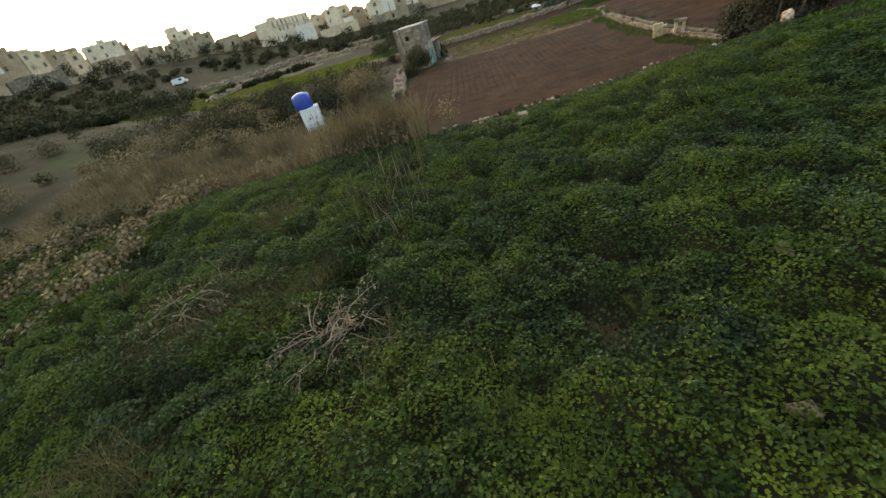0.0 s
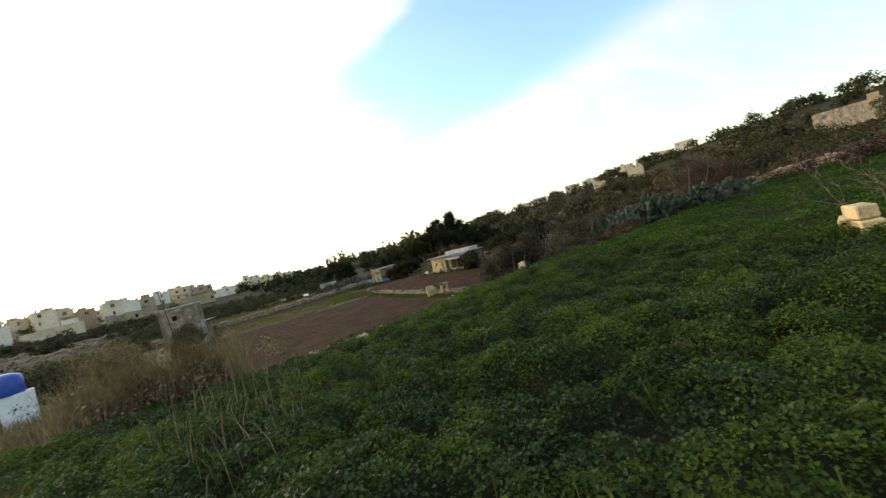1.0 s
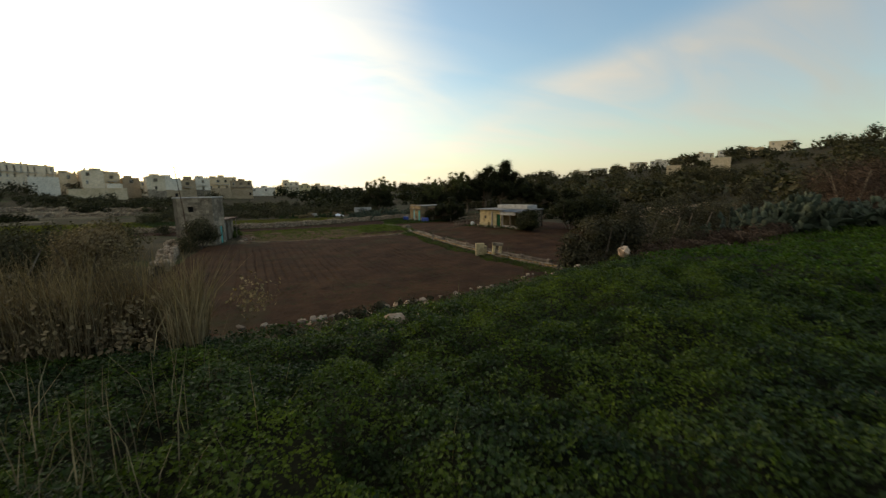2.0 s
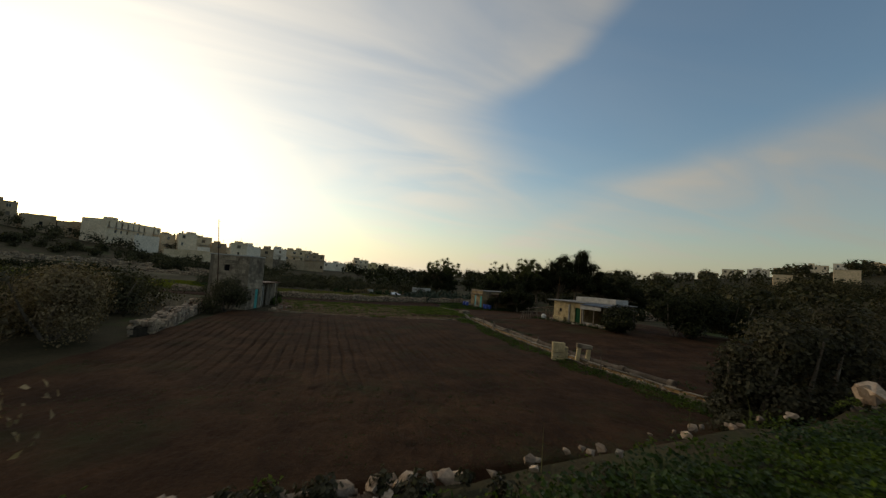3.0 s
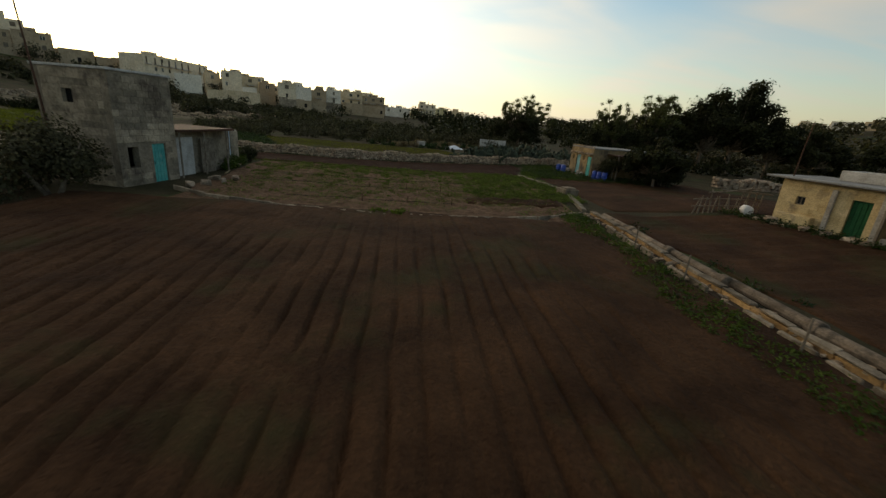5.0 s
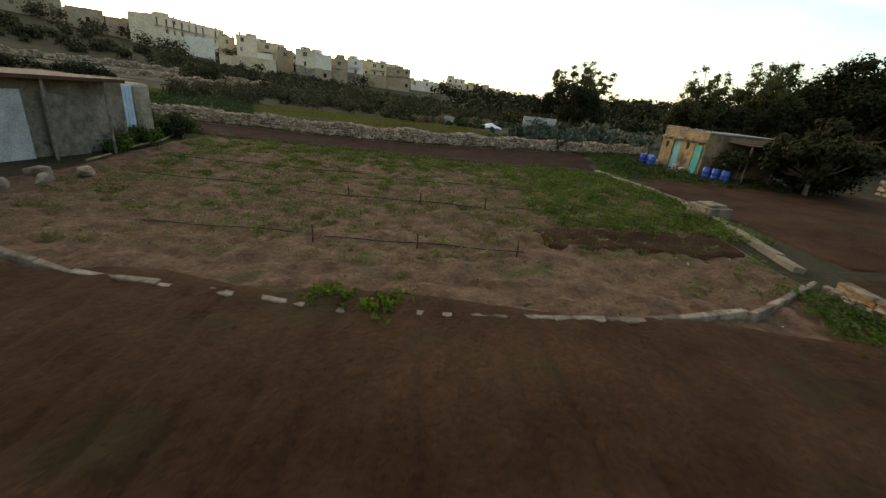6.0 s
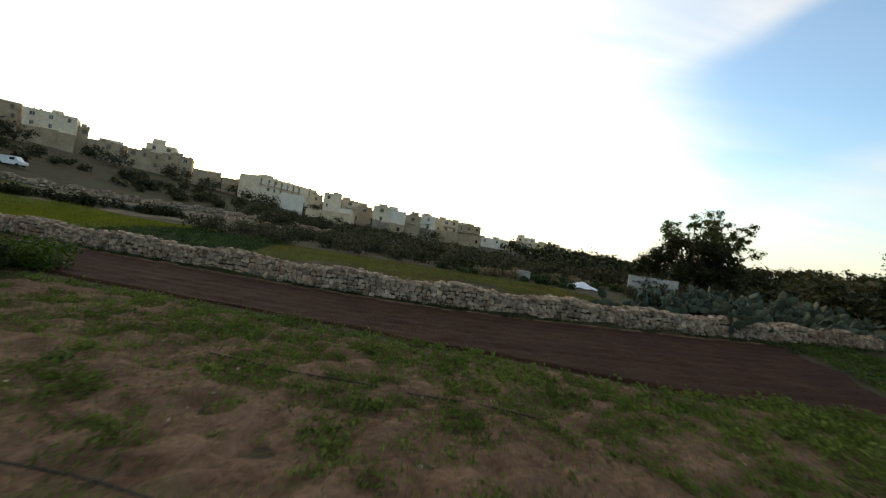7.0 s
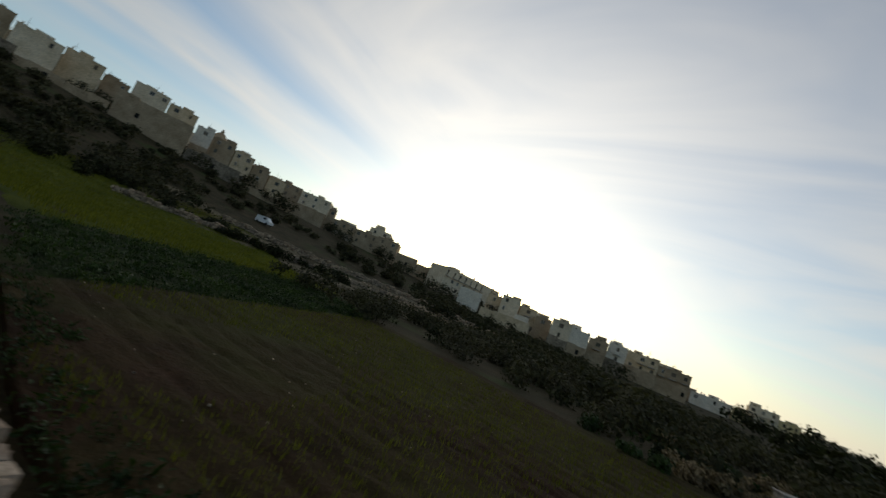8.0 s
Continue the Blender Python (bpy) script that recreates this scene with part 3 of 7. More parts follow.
def terrace_cover():
    xs, ys = np.arange(-30, 62, 0.3), np.arange(-6, 34.5, 0.3)
    X, Y = np.meshgrid(xs, ys, indexing="ij")
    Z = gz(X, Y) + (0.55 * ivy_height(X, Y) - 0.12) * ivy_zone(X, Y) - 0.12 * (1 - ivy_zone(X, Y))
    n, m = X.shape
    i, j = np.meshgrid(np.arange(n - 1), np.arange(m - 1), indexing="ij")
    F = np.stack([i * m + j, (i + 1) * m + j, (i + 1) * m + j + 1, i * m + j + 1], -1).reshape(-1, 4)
    thing("terrace_soil", quick_mesh("terrace_soil", np.stack([X, Y, Z], -1).reshape(-1, 3), F, M["bank"], True), "soil and stems under the creeper, with the shade put into the colour", "soil", "structure")
    r = rng(11)

    def scatter(n, x0, x1, y0, y1, smin, smax, mat, name, label, keep=None, lift=0.45):
        x, y = r.uniform(x0, x1, n), r.uniform(y0, y1, n)
        ok = r.random(n) < ivy_zone(x, y) * (0.25 + 0.75 * smooth01(0.16, 0.42, ivy_height(x, y)))
        if keep is not None:
            ok &= keep(x, y)
        x, y = x[ok], y[ok]
        h = ivy_height(x, y)
        z = gz(x, y) + h * (0.72 + 0.42 * r.random(len(x)) ** 0.6) + 0.03 * r.normal(size=len(x))
        v, f = leaves(np.stack([x, y, z], 1), r.uniform(smin, smax, len(x)), r, lift, 0.8)
        thing(name, quick_mesh(name, v, f, mat), label, "foliage", "stuff")

    # random patches, plus a height term painting skylit crowns pale and shaded hollows dark
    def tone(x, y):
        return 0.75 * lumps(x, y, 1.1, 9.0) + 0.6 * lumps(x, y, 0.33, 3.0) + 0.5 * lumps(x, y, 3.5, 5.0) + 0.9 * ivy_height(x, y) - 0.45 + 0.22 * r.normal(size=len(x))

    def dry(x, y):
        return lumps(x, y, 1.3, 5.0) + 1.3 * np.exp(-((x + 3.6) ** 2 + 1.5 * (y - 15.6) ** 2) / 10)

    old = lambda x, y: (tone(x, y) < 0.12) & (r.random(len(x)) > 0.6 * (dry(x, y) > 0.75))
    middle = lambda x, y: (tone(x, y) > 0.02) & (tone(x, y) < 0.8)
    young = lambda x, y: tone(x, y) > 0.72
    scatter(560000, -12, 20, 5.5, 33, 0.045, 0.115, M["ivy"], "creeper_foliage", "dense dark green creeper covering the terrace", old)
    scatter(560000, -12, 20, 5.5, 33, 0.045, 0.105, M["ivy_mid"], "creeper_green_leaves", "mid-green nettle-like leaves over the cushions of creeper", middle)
    scatter(420000, -12, 20, 5.5, 33, 0.04, 0.085, M["ivy2"], "creeper_young_leaves", "yellow-green young leaves in patches, skylight painted onto the creeper's crowns", young, 0.6)
    scatter(100000, 17, 62, 0, 35, 0.09, 0.19, M["meadowleaf"], "meadow_foliage", "green low growth of the open meadow", None)
    scatter(70000, 18, 62, 0, 35, 0.08, 0.18, M["ivy_mid"], "meadow_bright_leaves", "bright green leaves over the open meadow", lambda x, y: 0.8 * lumps(x, y, 3.0, 2.0) + 1.2 * ivy_height(x, y) > 0.42, 0.6)
    scatter(70000, -30, -11, 3, 40, 0.09, 0.2, M["ivy_mid"], "creeper_far_foliage", "green creeper thinning out towards dry scrub", None)


terrace_cover()


def blade_patch(name, n, box, h0, h1, width, mat, label, seed, keep=None, lean=0.35, base=0.0, category="grass"):
    r = rng(seed)
    x, y = r.uniform(box[0], box[1], n), r.uniform(box[2], box[3], n)
    if keep is not None:
        ok = keep(x, y)
        x, y = x[ok], y[ok]
    z = gz(x, y) + base
    hh = r.uniform(h0, h1, len(x))
    v, f = blades(np.stack([x, y, z], 1), hh, r.uniform(0.5, 1.3, len(x)) * width, r, lean)
    return thing(name, quick_mesh(name, v, f, mat), label, category, "stuff")


# reeds and dry stems along the terrace's low side
def reed_keep(x, y):
    c = np.exp(-((x - 0.2) ** 2 + (y - 21.5) ** 2 * 0.25) / 2.2)
    c2 = np.exp(-((x + 3.5) ** 2 * 0.15 + (y - 20.0) ** 2 * 0.12)) * 0.8
    return rng(5).random(len(x)) < np.maximum(c * 0.55, c2 * 0.12) * (0.55 + 0.45 * (lumps(x, y, 0.5, 2.0) > 0))


blade_patch("reed_bed", 5500, (-8, 3, 13, 28), 0.5, 1.4, 0.024, M["reed"], "grey-green reeds with dry bent stems", 21, reed_keep, 0.6, 0.2, "reeds")
blade_patch("dry_reed_stems", 1100, (-2.5, 2.5, 17, 27), 0.8, 2.1, 0.02, M["cane"], "tall straw-coloured reed stems", 22, reed_keep, 0.3, 0.2, "reeds")


def scrub_keep(x, y):
    return (rng(6).random(len(x)) > ivy_zone(x, y) * 1.2) & (lumps(x, y, 2.2, 2.0) > -0.45) & ((y < 30.6) | (x < -5.8))


blade_patch("dry_grass_scrub", 60000, (-34, 2, 20, 44), 0.5, 1.6, 0.05, M["brown_scrub"], "brown dry grass and thistle scrub", 23, scrub_keep, 0.5, 0.0, "scrub")
blade_patch("dry_brown_stems", 16000, (-11, 1.2, 24.5, 30.2), 1.3, 3.1, 0.022, M["brown_scrub"], "tall brown dry thistle and fennel stems", 26, lambda x, y: (lumps(x, y, 1.0, 3.0) > -0.25) & (y > 27.6 - 0.35 * x), 0.3, 0.0, "scrub")
blade_patch("feathery_grass", 30000, (-10, 1.5, 10.0, 22), 0.3, 0.8, 0.014, M["reed"], "grey-brown feathery dry grass lying over the creeper", 25, lambda x, y: lumps(x, y, 1.3, 5.0) + 1.3 * np.exp(-((x + 3.6) ** 2 + 1.5 * (y - 15.6) ** 2) / 10) > 0.55, 1.1, 0.35)
blade_patch("straw_on_creeper", 1500, (-4, 22, 6, 30), 0.4, 0.8, 0.018, M["reed"], "thin grass blades standing in the creeper", 24, lambda x, y: lumps(x, y, 0.9, 8.0) > 0.62, 0.5, 0.35)


def fennel(x, y, seed):
    """A pale feathery weed: a few stems with fine thread leaves."""
    r = rng(seed)
    z = at_ground(x, y) + float(ivy_height(np.array(x), np.array(y))) * 0.8
    ob = empty("fennel", "pale grey-green feathery weed standing in the creeper", "weed", pose(x, y, z), "feathery weeds")
    for k in range(6):
        a, ln = r.uniform(0, 6.28), r.uniform(0.35, 0.7)
        tip = Vector((math.cos(a) * ln * 0.7, math.sin(a) * ln * 0.7, ln * 0.7))
        bm = bmesh.new()
        tube(bm, [(0, 0, -0.15), tip * 0.5 + Vector((0, 0, 0.1)), tip], [0.008, 0.006, 0.003], 4)
        part("stem", finish(bm, "stem", M["tuft"]), ob)
        q = np.repeat(np.array(tip)[None], 40, 0) * r.uniform(0.35, 1.0, (40, 1))
        v, f = blades(q, r.uniform(0.06, 0.16, 40), 0.008, r, 1.3)
        tagged(part("thread_leaves", quick_mesh("thread_leaves", v, f, M["tuft"]), ob), kind="stuff")


def fallen_canes(x, y, seed, n, spread):
    """A tangle of broken dry branches, with thin twigs and some dead leaves."""
    r = random.Random(seed)
    ob = empty("branch_heap", "heap of broken grey-brown dry branches lying in the creeper", "branches", pose(x, y, at_ground(x, y, 0.55)))
    tips = []
    for k in range(n):
        bm = bmesh.new()
        a, ln = r.uniform(0, 6.28), r.uniform(0.5, spread)
        p = Vector((r.gauss(0, 0.35), r.gauss(0, 0.35), r.uniform(0.1, 0.5)))
        d = Vector((math.cos(a), math.sin(a), r.uniform(-0.25, 0.45)))
        pts = [p]
        for q in range(5):
            d = (d + Vector((r.uniform(-.35, .35), r.uniform(-.35, .35), r.uniform(-.4, .22)))).normalized()
            pts.append(pts[-1] + d * ln / 5)
        w = r.uniform(0.009, 0.022)
        tube(bm, pts, [w * (1 - 0.14 * q) for q in range(6)], 5)
        for q in (2, 3, 4):
            e = (d + Vector((r.uniform(-1, 1), r.uniform(-1, 1), r.uniform(-.3, .6)))).normalized() * r.uniform(0.15, 0.4)
            tube(bm, [pts[q], pts[q] + e * 0.5 + Vector((0, 0, 0.03)), pts[q] + e], [w * 0.5, w * 0.4, w * 0.2], 4)
            tips.append(pts[q] + e)
        part("branch", finish(bm, "branch", M["twig"]), ob)
    g = rng(seed)
    P = np.repeat(np.array([tuple(t) for t in tips]), 5, 0)
    P = P + g.normal(0, 0.09, P.shape)
    v, f = leaves(P, g.uniform(0.05, 0.12, len(P)), g, 0.1, 0.6)
    tagged(part("dead_leaves", quick_mesh("dead_leaves", v, f, M["brown_scrub"]), ob), kind="stuff")
    return ob


fallen_canes(0.0, 13.8, 1, 46, 1.7)
fallen_canes(-5.2, 16.0, 2, 36, 1.8)
for k, (x, y) in enumerate(((3.1, 11.0), (3.6, 11.3), (4.1, 10.9), (4.5, 10.1), (6.2, 13.0), (1.6, 12.2), (8.4, 15.5), (5.6, 18.2))):
    fennel(x, y, 240 + k)


# ---- stones and rubble ----
def stone_meshes(count, mat, seed):
    out = []
    r = random.Random(seed)
    for k in range(count):
        bm = bmesh.new()
        for i in range(13):
            v = Vector((r.uniform(-1, 1), r.uniform(-1, 1), r.uniform(-1, 1)))
            v *= 0.5 / max(abs(v.x), abs(v.y), abs(v.z)) ** 0.75 / max(1.0, v.length * 0.92)
            bm.verts.new(v)
        hull = bmesh.ops.convex_hull(bm, input=bm.verts[:])
        bmesh.ops.delete(bm, geom=[q for q in hull["geom_interior"] if isinstance(q, bmesh.types.BMVert)], context="VERTS")
        bmesh.ops.triangulate(bm, faces=bm.faces[:])
        out.append(finish(bm, "stone", mat))
    return out


STONES = stone_meshes(14, M["stone1"], 3)


def wall_stone_meshes(count, mat, seed):
    """Roughly squared wall stones with flat faces and knocked-off corners."""
    out = []
    r = random.Random(seed)
    for k in range(count):
        bm = bmesh.new()
        a = r.uniform(-0.3, 0.3)
        for sx in (-1, 1):
            for sy in (-1, 1):
                for sz in (-1, 1):
                    x, z = sx * r.uniform(0.3, 0.52), sz * r.uniform(0.34, 0.52)
                    bm.verts.new((x * math.cos(a) - z * math.sin(a), sy * r.uniform(0.44, 0.52), x * math.sin(a) + z * math.cos(a)))
        for e in ((-0.5, 0.4, 0.0), (0.5, 0.42, 0.05), (0.0, 0.4, 0.52), (0.05, 0.4, -0.5)):
            bm.verts.new((e[0] * r.uniform(0.85, 1.1), e[1], e[2] * r.uniform(0.85, 1.1)))
            bm.verts.new((e[0] * r.uniform(0.85, 1.1), -e[1], e[2] * r.uniform(0.85, 1.1)))
        bmesh.ops.convex_hull(bm, input=bm.verts[:])
        loose = [v for v in bm.verts if not v.link_faces]
        bmesh.ops.delete(bm, geom=loose, context="VERTS")
        bmesh.ops.triangulate(bm, faces=bm.faces[:])
        out.append(finish(bm, "stone", mat))
    return out


WALL_STONES = wall_stone_meshes(16, M["stone1"], 8)


def joined_stones(name, items, mat, kinds=STONES):
    """Many stones in one mesh: items are (x, y, z, sx, sy, sz, turn)."""
    base = []
    for me in kinds:
        v = np.empty(len(me.vertices) * 3, np.float32)
        me.vertices.foreach_get("co", v)
        f = np.array([p.vertices[:] for p in me.polygons])
        base.append((v.reshape(-1, 3), f))
    V, F, n = [], [], 0
    for k, (x, y, z, sx, sy, sz, t) in enumerate(items):
        v, f = base[k % len(base)]
        q = v * (sx, sy, sz)
        c, s = math.cos(t), math.sin(t)
        V.append(np.stack([q[:, 0] * c - q[:, 1] * s + x, q[:, 0] * s + q[:, 1] * c + y, q[:, 2] + z], 1))
        F.append(f + n)
        n += len(v)
    return quick_mesh(name, np.concatenate(V), np.concatenate(F), mat)


def along(line, s):
    for a, b in zip(line, line[1:]):
        a, b = Vector(a), Vector(b)
        ln = (b - a).length
        if s <= ln:
            return a.lerp(b, s / ln), (b - a).normalized()
        s -= ln
    return Vector(line[-1]), (Vector(line[-1]) - Vector(line[-2])).normalized()


def line_length(line):
    return sum((Vector(b) - Vector(a)).length for a, b in zip(line, line[1:]))


def rubble_wall(name, line, height, thick, size, label, near, seed, uneven=0.15):
    """A dry rubble wall along a polyline: faced and capped with single stones round a dark core."""
    r = random.Random(seed)
    pts = [Vector((*p, 0)) for p in line]
    samples = []
    for a, b in zip(pts, pts[1:]):
        ln = (b - a).length
        n = max(1, int(ln / size))
        for i in range(n):
            samples.append((a.lerp(b, (i + 0.5) / n), (b - a).normalized()))
    x0, y0 = line[0]
    root = empty(name, label, "wall", pose(0, 0, 0), kind="structure")
    bm = bmesh.new()
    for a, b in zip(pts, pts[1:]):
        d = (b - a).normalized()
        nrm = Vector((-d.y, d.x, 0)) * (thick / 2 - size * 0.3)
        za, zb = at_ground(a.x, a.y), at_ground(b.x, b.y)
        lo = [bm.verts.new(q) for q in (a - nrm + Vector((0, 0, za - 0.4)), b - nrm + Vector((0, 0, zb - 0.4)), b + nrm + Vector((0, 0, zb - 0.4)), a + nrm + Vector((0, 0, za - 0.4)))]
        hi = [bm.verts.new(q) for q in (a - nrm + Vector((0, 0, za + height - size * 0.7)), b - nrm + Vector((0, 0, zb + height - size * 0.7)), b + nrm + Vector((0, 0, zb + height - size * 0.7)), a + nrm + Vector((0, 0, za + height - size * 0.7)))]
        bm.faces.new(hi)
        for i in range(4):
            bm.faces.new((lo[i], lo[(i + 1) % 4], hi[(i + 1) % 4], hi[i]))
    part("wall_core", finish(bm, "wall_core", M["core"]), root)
    items = []
    for p, d in samples:
        nrm = Vector((-d.y, d.x, 0))
        turn = math.atan2(d.y, d.x)
        zg = at_ground(p.x, p.y)
        top = height + uneven * math.sin(p.x * 1.3 + p.y) * 0.6 + r.uniform(-1, 1) * uneven * 0.5
        for k in range(max(2, int(thick / size))):
            q = p + nrm * r.uniform(-0.45, 0.45) * thick + d * r.uniform(-0.5, 0.5) * size
            s = size * r.uniform(0.5, 1.0)
            items.append((q.x, q.y, zg + top - size * 0.45 + r.uniform(0, 0.1), s * 1.4, s * 1.2, s, r.uniform(0, 6)))
    # the two faces, in rough courses of uneven stones
    total = sum((b - a).length for a, b in zip(pts, pts[1:]))
    for side in (-1, 1):
        z = -0.1
        while z < height - size * 0.25:
            s = size * r.uniform(0.6, 1.0)
            u = r.uniform(-0.5, 0.0) * size
            while u < total:
                ln = size * r.uniform(0.7, 1.7)
                p, d = along(line, min(max(u + ln / 2, 0.0), total - 0.01))
                lift = uneven * math.sin(p.x * 1.3 + p.y) * 0.6 * max(z, 0) / height
                nrm = Vector((-d.y, d.x))
                q = Vector((p.x, p.y)) + nrm * side * (thick / 2 - 0.2 * size + r.uniform(-0.04, 0.04) - 0.10 * z)
                h = s * r.uniform(0.72, 1.1)
                items.append((q.x, q.y, at_ground(p.x, p.y) + z + lift + s * 0.45 + r.uniform(-0.28, 0.28) * s, ln * 0.9, size * r.uniform(0.8, 1.1), h, math.atan2(d.y, d.x) + r.uniform(-0.22, 0.22)))
                u += ln * 0.96
            z += s * 0.88
    items.sort(key=lambda q: abs(q[0] - near[0]) + abs(q[1] - near[1]))
    single = 280 if size < 0.32 else 90
    LATER.append((root, items[:single]))
    rest = items[single:]
    if rest:
        tagged(part("rubble", joined_stones("rubble", rest, M["stone"], WALL_STONES), root), kind="stuff")
    return root


LATER = []
WALL_LINE = [(float(x), float(np.mean(wall_y(x + np.linspace(-1.6, 1.6, 9))))) for x in np.linspace(-14, 33, 48)]
rubble_wall("wall_rubble", WALL_LINE, 0.63, 0.6, 0.17, "grey and rusty dry-stone rubble wall between the fields", (8, 85), 31)
rubble_wall("wall_field_side", [(-3.6, 50.5), (-3.8, 54), (-4.3, 58.5), (-4.6, 63), (-5.0, 67)], 0.75, 1.1, 0.3, "tumbled grey rubble wall beside the ploughed field", (-5, 58), 32, 0.35)


def loose_stones(name, spots, size, label, seed, group, near=1.0, lift=0.0):
    r = random.Random(seed)
    for x, y, k in spots:
        for i in range(k):
            px, py = x + r.gauss(0, near), y + r.gauss(0, near * 0.45)
            s = size * r.uniform(0.5, 1.5)
            m = pose(px, py, at_ground(px, py, s * 0.18 + lift), r.uniform(-20, 20), r.uniform(-20, 20), r.uniform(0, 360)) @ Matrix.Diagonal((s * 1.3, s, s * 0.75, 1))
            ob = thing(name, STONES[(i * 3 + k) % len(STONES)], label, "stone", group=group, at=m)


CREST = [(x, float(edge_y(np.array(x))) - 0.75, 4 if 3 < x < 9 else 2) for x in np.arange(0.5, 17.0, 0.8)]
loose_stones("field_stone", CREST, 0.17, "pale limestone boulder tumbled from the terrace edge", 33, "stones of the terrace edge", 0.5, 0.12)
loose_stones("field_stone", [(5.0, 30.0, 10), (6.2, 29.7, 16), (7.2, 29.8, 12)], 0.22, "larger pale limestone boulder heaped on the terrace edge", 133, "stones of the terrace edge", 0.6, 0.12)
loose_stones("field_stone", [(6.5, 27.2, 2), (20.1, 30.9, 2)], 0.5, "large white limestone boulder in the creeper", 34, "stones of the terrace edge", 0.35, 0.3)
loose_stones("field_stone", [(23, 32.3, 10), (25, 32.1, 18), (27, 31.9, 22), (29, 31.8, 24), (31, 31.6, 24), (33, 31.3, 18), (35, 31.0, 10)], 0.22, "grey limestone boulder under the bushes", 35, "stones under the bushes", 1.1)
loose_stones("field_stone", [(8.2, 10.3, 2), (10.1, 14.3, 3), (12.1, 18.8, 3), (17.8, 15.0, 3)], 0.26, "pale stone showing through the creeper", 36, "stones in the creeper", 0.5, 0.3)


# ---- the water channel ----
CHAN = [(22.0, 35.5), (21.35, 39.5), (20.85, 44.0), (20.72, 49.5), (20.85, 53.5), (21.1, 57.0), (21.55, 61.5), (21.9, 66.6)]


def chan_x(y):
    return np.interp(y, [q[1] for q in CHAN], [q[0] for q in CHAN])


def channel():
    root = empty("water_channel", "raised limestone water channel with a broken pale rim", "channel", pose(0, 0, 0), kind="structure")
    r = random.Random(41)
    total = line_length(CHAN)
    s = 0.0
    while s < total - 0.3:
        ln = r.uniform(0.8, 1.15)
        p, d = along(CHAN, s + ln / 2)
        turn = math.degrees(math.atan2(d.y, d.x))
        zg = at_ground(p.x, p.y)
        bm = bmesh.new()
        add_box(bm, -ln / 2 + 0.012, ln / 2 - 0.012, -0.42, -0.26, -0.15, 0.24 + r.uniform(-0.015, 0.015), 0.015, r, 0.015)
        part("kerb_block", finish(bm, "kerb_block", M["kerbface"]), root, at=pose(p.x, p.y, zg, r.uniform(-1.5, 1.5), 0, turn + r.uniform(-1, 1)))
        bm = bmesh.new()
        add_box(bm, -ln / 2 + 0.02, ln / 2 - r.choice((0.02, 0.02, 0.05, 0.3)), -0.46, -0.17 - r.uniform(0, 0.07), 0.262, 0.315 + r.uniform(-0.02, 0.03), 0.03, r, 0.012)
        if r.random() < 0.9:
            part("coping", finish(bm, "coping", M["coping"]), root, at=pose(p.x, p.y, zg, r.uniform(-2.5, 2.5), 0, turn + r.uniform(-2, 2)))
        if r.random() < 0.8:
            bm = bmesh.new()
            add_box(bm, -ln / 2 + 0.03, ln / 2 - r.uniform(0.02, 0.25), 0.06, 0.17, -0.1, 0.26 + r.uniform(-0.06, 0.02), 0.02, r, 0.015)
            part("rim_block", finish(bm, "rim_block", M["coping"]), root, at=pose(p.x, p.y, zg, r.uniform(-3, 3), 0, turn + r.uniform(-3, 3)))
        bm = bmesh.new()
        add_box(bm, -ln / 2, ln / 2, -0.258, 0.056, -0.1, 0.1)
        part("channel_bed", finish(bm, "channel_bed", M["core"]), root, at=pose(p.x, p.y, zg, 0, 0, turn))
        s += ln
    # the pipe beside it
    pipe = empty("water_pipe", "brown cement water pipe in joined lengths beside the channel", "pipe", pose(0, 0, 0))
    s = 4.0
    while s < total - 2.5:
        p, d = along(CHAN, s + 1.4)
        n = Vector((d.y, -d.x))
        turn = math.degrees(math.atan2(d.y, d.x))
        q = p + n * (float(np.interp(s, (18, 24), (0.98, 0.6))) + r.uniform(-0.04, 0.04))
        z = at_ground(q.x, q.y, 0.27)
        bm = bmesh.new()
        tube(bm, [(-1.42, 0, 0), (1.42, 0, 0)], [0.15, 0.15], 12)
        part("pipe_length", finish(bm, "pipe_length", M["pipe"], False), pipe, at=pose(q.x, q.y, z, 0, 0, turn + r.uniform(-1, 1)))
        bm = bmesh.new()
        tube(bm, [(-0.16, 0, 0), (-0.13, 0, 0), (0.13, 0, 0), (0.16, 0, 0)], [0.18, 0.215, 0.215, 0.18], 12)
        part("pipe_collar", finish(bm, "pipe_collar", M["pipe"]), pipe, at=pose(q.x - d.x * 1.45, q.y - d.y * 1.45, z, 0, 0, turn))
        s += 2.9
    return root


channel()


def kerb(line, name, label, width, height, mat, step=0.7, seed=5):
    root = empty(name, label, "kerb", pose(0, 0, 0), kind="structure")
    r = random.Random(seed)
    total, s = line_length(line), 0.0
    while s < total - 0.2:
        ln = step * r.uniform(0.8, 1.2)
        p, d = along(line, s + ln / 2)
        bm = bmesh.new()
        add_box(bm, -ln / 2 - 0.01, ln / 2 - 0.02, -width / 2, width / 2, -0.15, height + r.uniform(-0.025, 0.025), 0.02, r, 0.015)
        part("kerb_stone", finish(bm, "kerb_stone", mat), root, at=pose(p.x, p.y, at_ground(p.x, p.y), 0, 0, math.degrees(math.atan2(d.y, d.x)) + r.uniform(-2, 2)))
        s += ln
    return root


